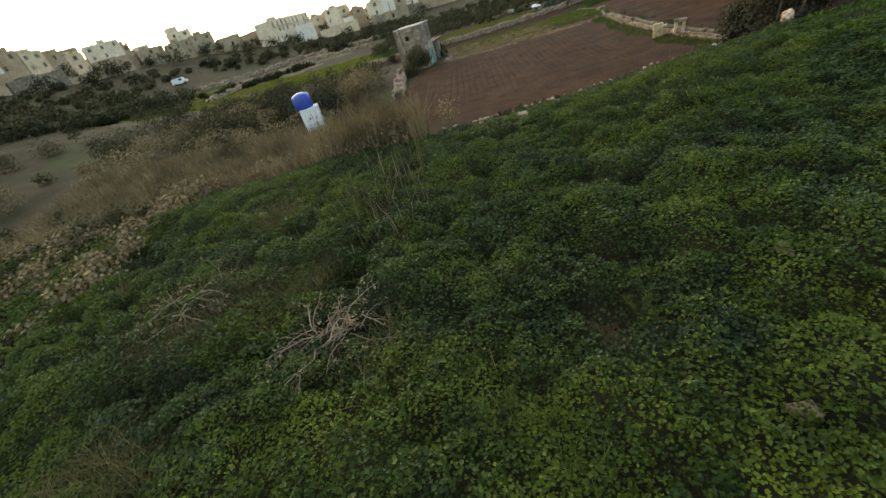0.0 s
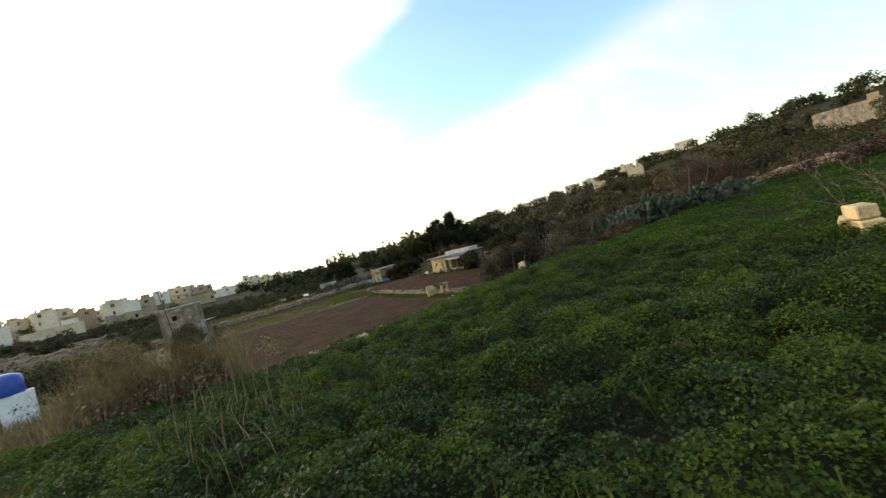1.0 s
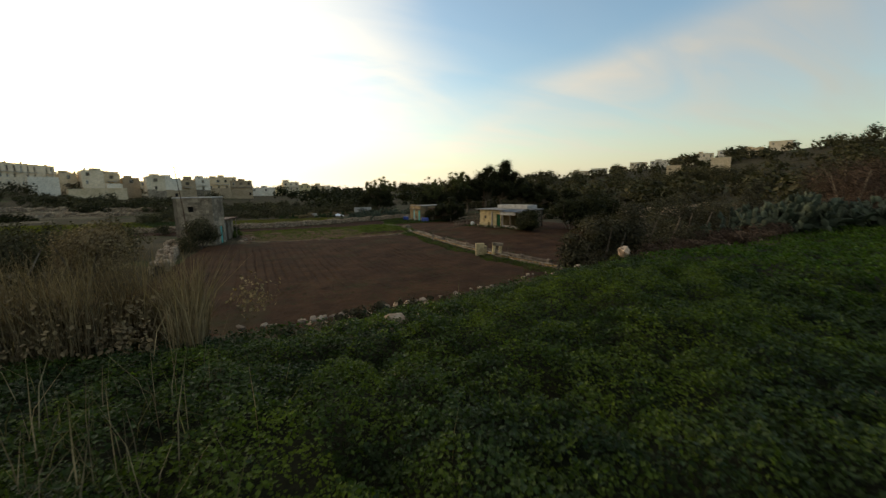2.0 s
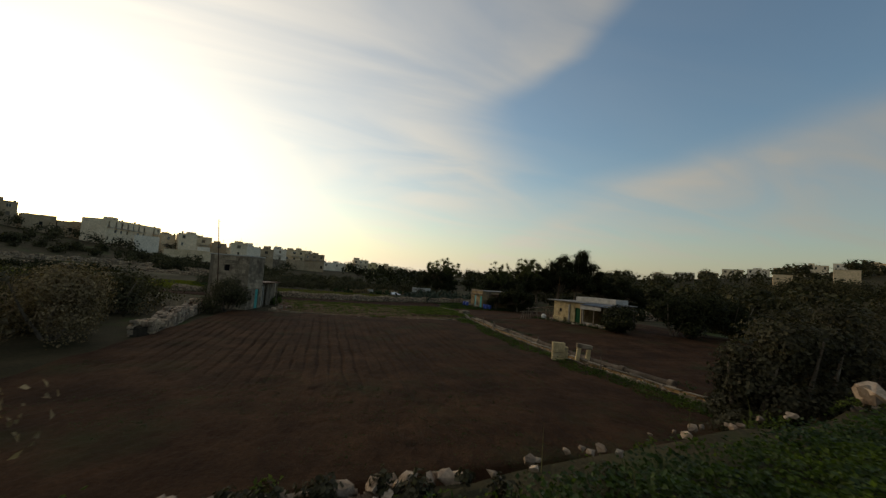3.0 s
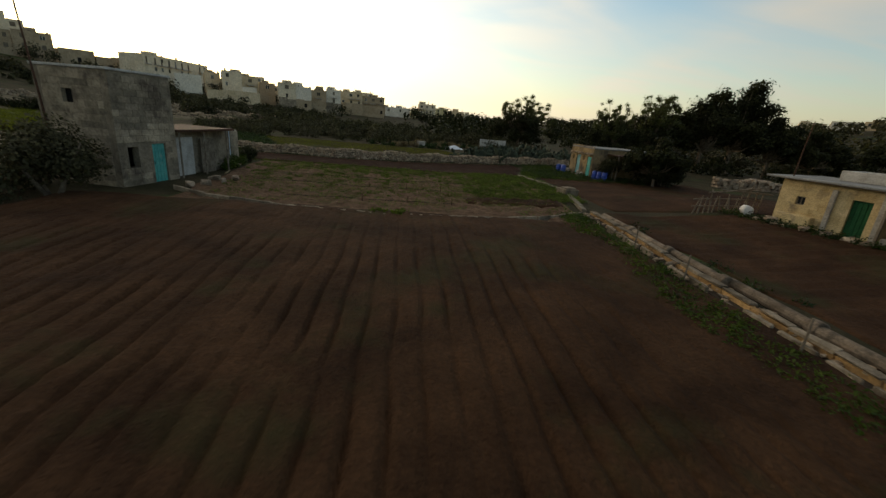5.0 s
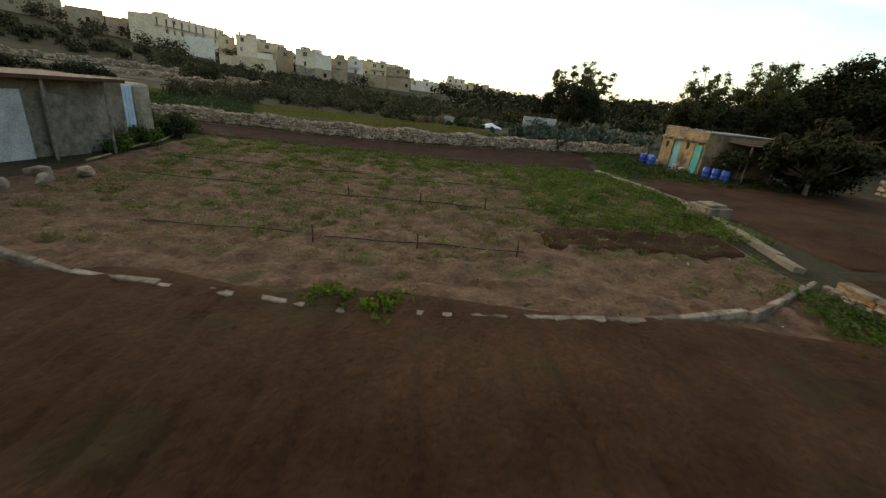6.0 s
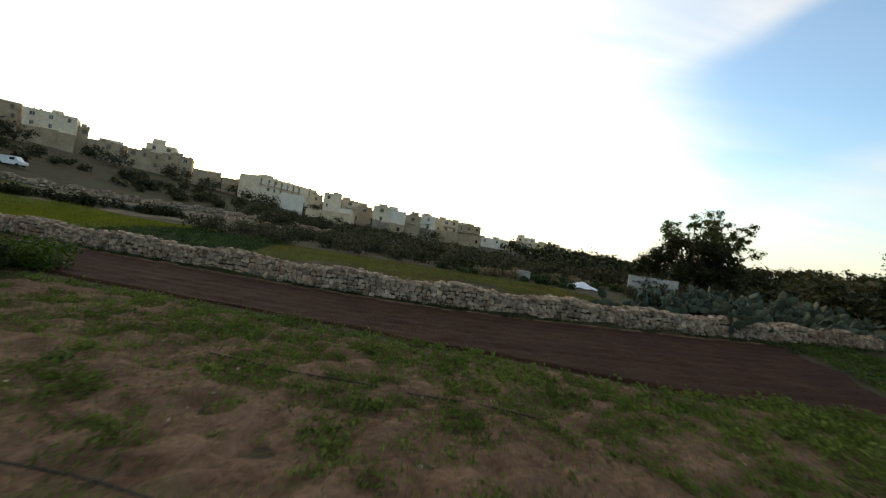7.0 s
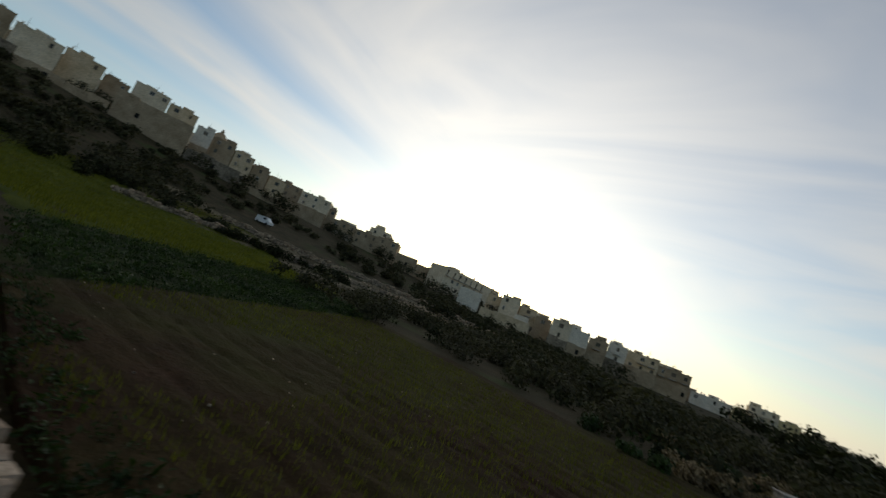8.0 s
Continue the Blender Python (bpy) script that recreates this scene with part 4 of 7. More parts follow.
kerb([(1.0, 67.2), (3.3, 65.6), (7.0, 64.25), (11.5, 63.65), (16.0, 63.95), (19.0, 64.75), (21.4, 66.2)], "path_edge", "thin pale stone edging between the ploughed and dry fields", 0.13, 0.22, M["coping"], 0.8, 51)
kerb([(22.3, 67.4), (23.4, 72.0), (23.8, 75.5), (22.9, 79.5), (22.6, 81.5)], "side_kerb", "low pale kerb along the green strip", 0.28, 0.18, M["path"], 0.8, 52)


kerb([(x, float(wall_y(x)) - 1.15) for x in (-12, -6, 0, 5, 9, 12, 16, 20, 24)], "verge_edge", "thin pale earth edge of the dark strip", 0.13, 0.1, M["stubble"], 0.9, 53)


def block_stack():
    ob = empty("block_stack", "stack of sawn yellow limestone blocks on the channel", "blocks", pose(19.75, 45.0, at_ground(19.75, 45.0, 0.1), 0, 0, -12))
    r = random.Random(8)
    for row in range(4):
        for col in range(2 if row < 3 else 1):
            bm = bmesh.new()
            add_box(bm, -0.36, 0.36, -0.14, 0.14, 0, 0.27, 0.015, r, 0.02)
            part("limestone_block", finish(bm, "limestone_block", M["globigerina"]), ob, at=pose(col * 0.33 - 0.1, (col * 0.34), row * 0.285, 0, 0, r.uniform(-4, 4)))
    slab = empty("stone_trough", "long pale limestone trough lying across the channel", "trough", pose(21.3, 44.9, at_ground(21.3, 44.9, 0.72), 0, 6, -20) @ Matrix.Scale(0.72, 4))
    bm = bmesh.new()
    add_box(bm, -0.62, 0.62, -0.25, 0.25, 0.28, 0.62, 0.012, r, 0.03)
    part("trough_body", finish(bm, "trough_body", M["coping"]), slab)
    for sx in (-0.4, 0.4):
        bm = bmesh.new()
        add_box(bm, sx - 0.14, sx + 0.14, -0.2, 0.2, -1.1, 0.278, 0.02, r, 0.02)
        part("support_block", finish(bm, "support_block", M["globigerina"]), slab)
    well = empty("well_head", "square pale stone well head at the field corner", "well", pose(23.6, 72.9, at_ground(23.6, 72.9), 0, 0, 12) @ Matrix.Scale(0.72, 4))
    for i, (a, b) in enumerate((((-0.75, 0.75), (-0.75, -0.45)), ((-0.75, 0.75), (0.45, 0.75)), ((-0.75, -0.45), (-0.447, 0.447)), ((0.45, 0.75), (-0.447, 0.447)))):
        bm = bmesh.new()
        add_box(bm, a[0], a[1], b[0], b[1], -0.1, 0.62, 0.012, r, 0.03)
        part("well_wall", finish(bm, "well_wall", M["coping"]), well)
    bm = bmesh.new()
    add_box(bm, -0.5, 0.55, -0.5, 0.5, 0.623, 0.75, 0.02, r, 0.03)
    part("well_cover", finish(bm, "well_cover", M["coping"]), well, "pale cover slab")


block_stack()


# ---- stakes and hoses in the fields ----
def stake(height, mat, thick=0.022):
    bm = bmesh.new()
    tube(bm, [(0, 0, -0.15), (0.01, 0, height * 0.5), (0.0, 0.01, height)], [thick, thick * 0.9, thick * 0.8], 6)
    ob = new("stake", finish(bm, "stake", mat))
    return ob


def rows_of_stakes():
    first = tagged(stake(0.38, M["rust"]), "short rusty iron stake holding the drip hose", "stake", "stakes of the drip hoses")
    r = random.Random(4)
    done = False
    for y, xs in ((66.75, (10.1, 12.4, 14.7)), (70.75, (10.2, 12.4, 14.5))):
        for x in xs:
            m = pose(x, y + r.uniform(-0.06, 0.06), at_ground(x, y, 0.06), r.uniform(-6, 6), r.uniform(-6, 6), r.uniform(0, 90))
            if not done:
                first.matrix_world = m
                done = True
            else:
                copy_thing(first, m)
    for y, x0, x1 in ((67.05, 6.2, 9.6), (66.98, 10.3, 14.9), (70.78, 8.2, 14.4), (71.25, 3.5, 7.9), (71.0, 15.2, 20.5), (74.3, 3.0, 10.5), (74.05, 11.4, 17.4), (77.4, 8.0, 13.5)):
        bm = bmesh.new()
        n = int((x1 - x0) / 0.35)
        pts = [(x0 + (x1 - x0) * i / n, y + 0.04 * math.sin(i * 0.5 + y), at_ground(x0 + (x1 - x0) * i / n, y, 0.115 + 0.015 * math.sin(i * 1.1))) for i in range(n + 1)]
        tube(bm, pts, [0.012] * len(pts), 6)
        thing("drip_hose", finish(bm, "drip_hose", M["hose"]), "black drip hose lying along the dry field", "hose", group="drip hoses")
    post = tagged(stake(0.95, M["wood"], 0.03), "weathered wooden post beside the channel", "post", "posts along the channel")
    spots = ((20.75, 42.6, 1.0), (20.35, 48.6, 0.95), (20.45, 52.9, 0.6), (20.75, 57.0, 0.6), (21.2, 60.5, 0.6))
    for i, (x, y, h) in enumerate(spots):
        m = pose(x, y, at_ground(x, y, 0.05), 3 * i - 5, 4 - 2 * i, 0)
        if i == 0:
            post.matrix_world = m
        else:
            copy_thing(post, m)


rows_of_stakes()


# ---- weeds ----
def weed_tufts(name, n, quad, seed, size, label, keep=None, mat="tuft", per=26, spread=1.0, lift=0.06):
    """Low leafy weeds over part of a field."""
    r = rng(seed)
    x, y = r.uniform(quad[0], quad[1], n), r.uniform(quad[2], quad[3], n)
    if keep is not None:
        ok = keep(x, y)
        x, y = x[ok], y[ok]
    rad = size * r.uniform(0.5, 1.3, len(x))
    k = per
    X = np.repeat(x, k) + np.repeat(rad, k) * r.normal(0, 0.5, len(x) * k) * spread
    Y = np.repeat(y, k) + np.repeat(rad, k) * r.normal(0, 0.5, len(x) * k) * spread
    Z = gz(X, Y) + lift + np.abs(r.normal(0, 0.35, len(X))) * np.repeat(rad, k)
    v, f = leaves(np.stack([X, Y, Z], 1), np.repeat(rad, k) * r.uniform(0.25, 0.6, len(X)), r, 0.35, 0.5)
    return thing(name, quick_mesh(name, v, f, M[mat]), label, "weeds", "stuff")


weed_tufts("field_weeds", 460, (2.5, 21.5, 65.2, 77), 61, 0.17, "scattered small green weeds in the dry field", lambda x, y: lumps(x, y, 2.0, 3.0) > -0.35)
weed_tufts("strip_weeds", 2300, (0.5, 22.5, 76.2, 80.6), 62, 0.17, "band of leafy green weeds along the dark strip", lambda x, y: (np.abs(y - (79.6 - 0.05 * (x - 10) + 0.25 * np.maximum(6 - x, 0))) < 1.0 + 0.7 * lumps(x, y, 1.2, 2.0)))
weed_tufts("patchy_weeds", 4600, (1.5, 20, 72.0, 79.5), 73, 0.135, "patches of low green weeds over the dry field", lambda x, y: 0.6 * lumps(x, y, 0.9, 2.0) + 0.7 * lumps(x, y, 0.4, 4.0) > 0.34 - 0.11 * (y - 73))
weed_tufts("green_corner", 2200, (15, 23.6, 69.6, 81), 63, 0.22, "thick green grass at the field corner", lambda x, y: (x > 16.0 + 0.25 * (y - 70) + 0.8 * lumps(x, y, 0.9, 2.0)), per=20)
weed_tufts("bush_by_path", 9, (10.7, 12.0, 63.75, 64.3), 64, 0.28, "bright green leafy clump on the field edge", None, "ivy2", 160)
weed_tufts("channel_weeds", 5600, (17.6, 22.0, 34, 66), 65, 0.2, "green weeds along the foot of the channel", lambda x, y: (chan_x(y) - x > 0.5) & (chan_x(y) - x < 1.75 + 0.5 * lumps(x, y, 1.5, 1.0) + 0.05 * np.clip(46 - y, 0, 12)), "ivy_mid", 20, lift=0.15)
weed_tufts("plough_green", 5200, (-4.5, 20, 32.5, 47), 76, 0.085, "thin dull green growth over the near end of the ploughed field", lambda x, y: lumps(x, y, 2.6, 3.0) + 0.5 * lumps(x, y, 0.8, 1.0) > -0.25 + 0.13 * np.clip(y - 36, 0, 20), "ivy", 14, 1.8, lift=0.2)
weed_tufts("pipe_weeds", 60, (22.6, 23.6, 36, 66), 66, 0.28, "green weeds behind the water pipe", lambda x, y: lumps(x, y, 1.5, 1.0) > 0.0, "ivy")
weed_tufts("verge_weeds", 4600, (-14, 33, 85.3, 95.6), 81, 0.19, "dark grass verge along the foot of the rubble wall", lambda x, y: (y < wall_y(x) - 0.3) & (y > wall_y(x) - 1.05), "ivy", 22)
weed_tufts("wall_top_weeds", 4200, (-14, 33, 86.3, 95.9), 82, 0.08, "small weeds growing on top of the rubble wall", lambda x, y: (np.abs(y - wall_y(x)) < 0.22) & (lumps(x, y, 0.7, 2.0) > 0.1), "ivy", 16, lift=0.62)
weed_tufts("strip_end_weeds", 1500, (20.5, 30.5, 80.5, 94.0), 86, 0.24, "rough dark green grass between the strip and the hut", lambda x, y: (x > 22.5 + 0.32 * (y - 80.5)) & (y < wall_y(x) - 0.5) & ~((x > 29.4) & (y > 81.5)), "ivy_mid", 18)
weed_tufts("hut_weeds", 600, (24.5, 36, 80.5, 90.5), 67, 0.3, "green weeds round the small hut", lambda x, y: lumps(x, y, 2.0, 1.0) > -0.3, "ivy")
weed_tufts("yellow_house_weeds", 420, (30.2, 34.2, 56, 67), 68, 0.3, "green weeds before the yellow farmhouse", lambda x, y: np.abs(x - 31.0 - 0.29 * (65.4 - y)) < 0.6, "ivy")
def in_crop(x, y):
    u = (y - 88.3) / 19.0
    return (u > 0) & (u < 1) & (x > -9.3 - 8.5 * u) & (x < 0.6 - 7.6 * u)


weed_tufts("cabbage_rows", 5200, (-18, 1, 88.3, 108), 69, 0.27, "rows of dark green leafy crops", lambda x, y: in_crop(x, y) & (np.abs(np.mod(x + 0.42 * y, 0.9) - 0.45) < 0.27), "ivy", 20)
blade_patch("field_grass", 70000, (-6, 23, 87.3, 105), 0.06, 0.16, 0.013, M["young_grass"], "thin young grass coming up over the upper field", 83, lambda x, y: (y > wall_y(x) + 0.9) & ~in_crop(x, y) & (lumps(x, y, 1.8, 3.0) + 0.12 * (y - 93) > -0.35) & (y < 103.5 - 0.13 * x) & (x < 24 - 0.5 * (y - 88)), base=0.06)
blade_patch("long_grass", 90000, (-72, -9, 85, 127), 0.14, 0.34, 0.035, M["young_grass"], "bright yellow-green young grass of the slope field", 84, lambda x, y: (x < -9.9 - 0.34 * (y - 88.9)) & (y > 89.6 + 0.076 * (x + 9.8)) & (y < 112.3 - 0.34 * (x + 18.2)), base=0.06)
weed_tufts("crop_margin", 420, (-3, 10, 87.2, 90), 74, 0.2, "green weeds on the field margin behind the rubble wall", lambda x, y: (y > wall_y(x) + 0.7) & (y < wall_y(x) + 1.5 + 0.5 * lumps(x, y, 1.0, 2.0)), "ivy", 30)
weed_tufts("wall_foot_weeds", 700, (-9, 28, 84, 93), 70, 0.2, "dark weeds along the foot of the rubble wall", lambda x, y: np.abs(y - wall_y(x) + 0.62) < 0.25, "scrub")
weed_tufts("wall_tufts", 60, (-5, 27, 85, 92), 71, 0.2, "green plants rooted in the rubble wall", lambda x, y: np.abs(y - wall_y(x)) < 0.4)
weed_tufts("plough_edge_weeds", 420, (-4.5, 20.5, 31.0, 34.2), 72, 0.25, "thin weeds on the near edge of the ploughed field", lambda x, y: lumps(x, y, 0.8, 2.0) > 0.35 * (y - 32), lift=0.17)


def pebbles(name, n, quad, size, label, seed, keep=None):
    """Small stones lying loose on the soil, too many to count."""
    r = random.Random(seed)
    items = []
    for i in range(n):
        x, y = r.uniform(quad[0], quad[1]), r.uniform(quad[2], quad[3])
        if keep is None or keep(x, y):
            s = size * r.uniform(0.5, 1.6)
            items.append((x, y, at_ground(x, y, 0.085), s * 1.3, s, s * 0.8, r.uniform(0, 6)))
    thing(name, joined_stones(name, items, M["stone"]), label, "stones", "stuff")


blade_patch("field_grass", 24000, (3, 21.5, 65.6, 79.8), 0.04, 0.11, 0.012, M["tuft"], "thin short grass coming up over the dry field", 85, lambda x, y: lumps(x, y, 1.1, 4.0) > -0.3, base=0.1)
pebbles("field_pebbles", 420, (-3.5, 20, 33, 65), 0.03, "small pale stones scattered over the ploughed soil", 91)
pebbles("field_pebbles", 260, (3, 21.5, 67, 79), 0.035, "small stones and clods on the dry field", 92)
pebbles("field_pebbles", 120, (0, 16, 88.5, 100), 0.03, "small stones scattered over the upper field", 93)

weed_tufts("thin_weeds", 4200, (3, 22, 67.2, 79), 75, 0.12, "thin low green growth over the dry field", lambda x, y: lumps(x, y, 1.4, 6.0) > -0.2, "tuft", 12, 1.6)


def meadow_blocks():
    """Two rough-sawn blocks and a slab at the meadow's end."""
    r = random.Random(12)
    x, y = 20.0, 13.1
    ob = empty("block_pile", "pile of large sawn yellow limestone blocks in the creeper", "blocks", pose(x, y, at_ground(x, y, 0.45), 0, 0, 24))
    for px, py, z, w, turn in ((0, 0, 0, 1.25, 0), (0.25, 0.1, 0.5, 1.0, 9), (1.35, 0.2, 0, 1.1, -12)):
        bm = bmesh.new()
        add_box(bm, -w / 2, w / 2, -0.3, 0.3, 0, 0.48, 0.03, r, 0.04)
        part("limestone_block", finish(bm, "limestone_block", M["globigerina"]), ob, at=pose(px, py, z, r.uniform(-2, 2), r.uniform(-2, 2), turn))
    x, y = 19.4, 15.4
    bm = bmesh.new()
    add_box(bm, -1.2, 1.2, -0.35, 0.35, -0.05, 0.14, 0.04, r, 0.03)
    thing("stone_slab", finish(bm, "stone_slab", M["hutstone"]), "flat weathered limestone slab lying in the meadow", "stone", at=pose(x, y, at_ground(x, y, 0.22), 4, 3, 60))


meadow_blocks()


def bare_bush(x, y, height, spread, n, seed, label):
    """A leafless bush: crooked grey branches that fork into twigs."""
    r = random.Random(seed)
    ob = empty("bare_bush", label, "bush", pose(x, y, at_ground(x, y)))

    def grow(bm, p, d, ln, w, depth):
        pts = [p]
        for q in range(3):
            d = (d + Vector((r.uniform(-.35, .35), r.uniform(-.35, .35), r.uniform(-.15, .2)))).normalized()
            pts.append(pts[-1] + d * ln / 3)
        tube(bm, pts, [w, w * 0.85, w * 0.7, w * 0.55], 4, False)
        if depth:
            for q in range(3):
                e = (d + Vector((r.uniform(-.9, .9), r.uniform(-.9, .9), r.uniform(-.4, .5)))).normalized()
                grow(bm, pts[r.choice((2, 3))], e, ln * r.uniform(0.5, 0.8), w * 0.55, depth - 1)

    for i in range(n):
        a = r.uniform(0, 6.28)
        bm = bmesh.new()
        grow(bm, Vector((0.3 * math.cos(a), 0.3 * math.sin(a), -0.1)), Vector((math.cos(a) * spread, math.sin(a) * spread, 1)).normalized(), height * r.uniform(0.4, 0.6), 0.035, 3)
        part("branch", finish(bm, "branch", M["bark"]), ob)
    return ob


bare_bush(23.6, 13.2, 3.0, 1.0, 9, 5, "leafless pale grey bush with crooked branches over the meadow")
bare_bush(26.0, 10.8, 3.2, 1.1, 8, 6, "leafless pale grey bush with crooked branches over the meadow")


def channel_rubble():
    """Broken stones and mortar lumps lying along the channel and its pipe."""
    r = random.Random(77)
    total, items = line_length(CHAN), []
    for i in range(420):
        p, d = along(CHAN, r.uniform(1.0, total - 0.5))
        n = Vector((d.y, -d.x))
        q = p + n * r.choice((r.uniform(-0.2, 0.1), r.uniform(0.12, 0.9)))
        s = r.uniform(0.05, 0.2)
        items.append((q.x, q.y, at_ground(q.x, q.y, r.uniform(0.06, 0.2)), s * 1.5, s, s * 0.8, r.uniform(0, 6)))
    thing("channel_rubble", joined_stones("channel_rubble", items, M["stone"]), "broken stones and mortar lumps along the water channel", "rubble", "stuff")


channel_rubble()


# ---- farm buildings ----
def wall_boxes(bm, length, height, thick, openings, y0=0.0, z0=-0.3, x0=0.0):
    """A wall along x with openings (xa, xb, za, zb) through it, as one closed skin."""
    xs = sorted({x0, x0 + length, *(min(max(q, x0), x0 + length) for o in openings for q in o[:2])})
    zs = sorted({z0, height, *(min(max(q, z0), height) for o in openings for q in o[2:])})
    solid = {}
    for i in range(len(xs) - 1):
        for k in range(len(zs) - 1):
            cx, cz = (xs[i] + xs[i + 1]) / 2, (zs[k] + zs[k + 1]) / 2
            solid[i, k] = not any(o[0] < cx < o[1] and o[2] < cz < o[3] for o in openings)
    verts = {}

    def at(i, j, k):
        if (i, j, k) not in verts:
            verts[i, j, k] = bm.verts.new((xs[i], y0 + thick * j, zs[k]))
        return verts[i, j, k]

    for (i, k), full in solid.items():
        if not full:
            continue
        for j in (0, 1):
            bm.faces.new((at(i, j, k), at(i + 1, j, k), at(i + 1, j, k + 1), at(i, j, k + 1)))
        for di, dk, p, q in ((-1, 0, (i, k), (i, k + 1)), (1, 0, (i + 1, k), (i + 1, k + 1)), (0, -1, (i, k), (i + 1, k)), (0, 1, (i, k + 1), (i + 1, k + 1))):
            if not solid.get((i + di, k + dk), False):
                bm.faces.new((at(p[0], 0, p[1]), at(q[0], 0, q[1]), at(q[0], 1, q[1]), at(p[0], 1, p[1])))


def plank_door(parent, x0, x1, z1, y, mat, label, ajar=0):
    d = part("door", box_mesh("door", 0, x1 - x0, 0, 0.05, 0, z1, mat, 0.008), parent, label, pose(x0, y, 0.0, 0, 0, ajar))
    n = 4
    for i in range(n):
        w = (x1 - x0) / n
        part("plank", box_mesh("plank", i * w + 0.012, (i + 1) * w - 0.012, -0.022, -0.002, 0.05, z1 - 0.05, mat, 0.005), d)
    bm = bmesh.new()
    tube(bm, [(0.1, -0.06, z1 * 0.48), (0.1, -0.06, z1 * 0.56)], [0.015, 0.015], 6)
    part("handle", finish(bm, "handle", M["rust"]), d)
    return d


def shell(parent, w, d, h, openings, mat, thick=0.3):
    """Front wall with openings, and the three closed walls."""
    bm = bmesh.new()
    wall_boxes(bm, w, h, thick, openings)
    part("front_wall", finish(bm, "front_wall", mat), parent)
    part("back_wall", box_mesh("back_wall", 0, w, d - thick, d, -0.3, h, mat, 0), parent)
    part("side_wall", box_mesh("side_wall", 0, thick, thick + 0.002, d - thick - 0.002, -0.3, h, mat, 0), parent)
    part("side_wall", box_mesh("side_wall", w - thick, w, thick + 0.002, d - thick - 0.002, -0.3, h, mat, 0), parent)


def small_window(parent, x0, x1, z0, z1, y, frame_mat):
    w = part("window", box_mesh("window", x0, x1, y + 0.02, y + 0.04, z0, z1, M["glass"], 0), parent)
    bm = bmesh.new()
    t = 0.05
    for a in ((x0, x1, z0, z0 + t), (x0, x1, z1 - t, z1), (x0, x0 + t, z0 + t, z1 - t), (x1 - t, x1, z0 + t, z1 - t), ((x0 + x1) / 2 - t / 2, (x0 + x1) / 2 + t / 2, z0 + t, z1 - t)):
        add_box(bm, a[0], a[1], y - 0.01, y + 0.018, a[2], a[3])
    part("frame", finish(bm, "frame", frame_mat), w)


def facade_blocks(parent, w, h, openings, mat, seed, course=0.27, length=0.62, y=0.0):
    """Single limestone facing blocks, proud of the wall by a few millimetres."""
    r = random.Random(seed)
    z, row = 0.0, 0
    while z < h - 0.1:
        zz = min(z + course, h)
        x = -length / 2 * (row % 2)
        while x < w:
            a, b = max(x, 0) + 0.008, min(x + length, w) - 0.008
            x += length
            if b - a < 0.1 or any(a < o[1] and b > o[0] and z < o[3] and zz > o[2] for o in openings):
                continue
            LATER_BLOCKS.append((parent, a, b, z + 0.008, zz - 0.008, y - 0.012 - r.uniform(0, 0.012), mat))
        z, row = zz, row + 1


LATER_BLOCKS = []


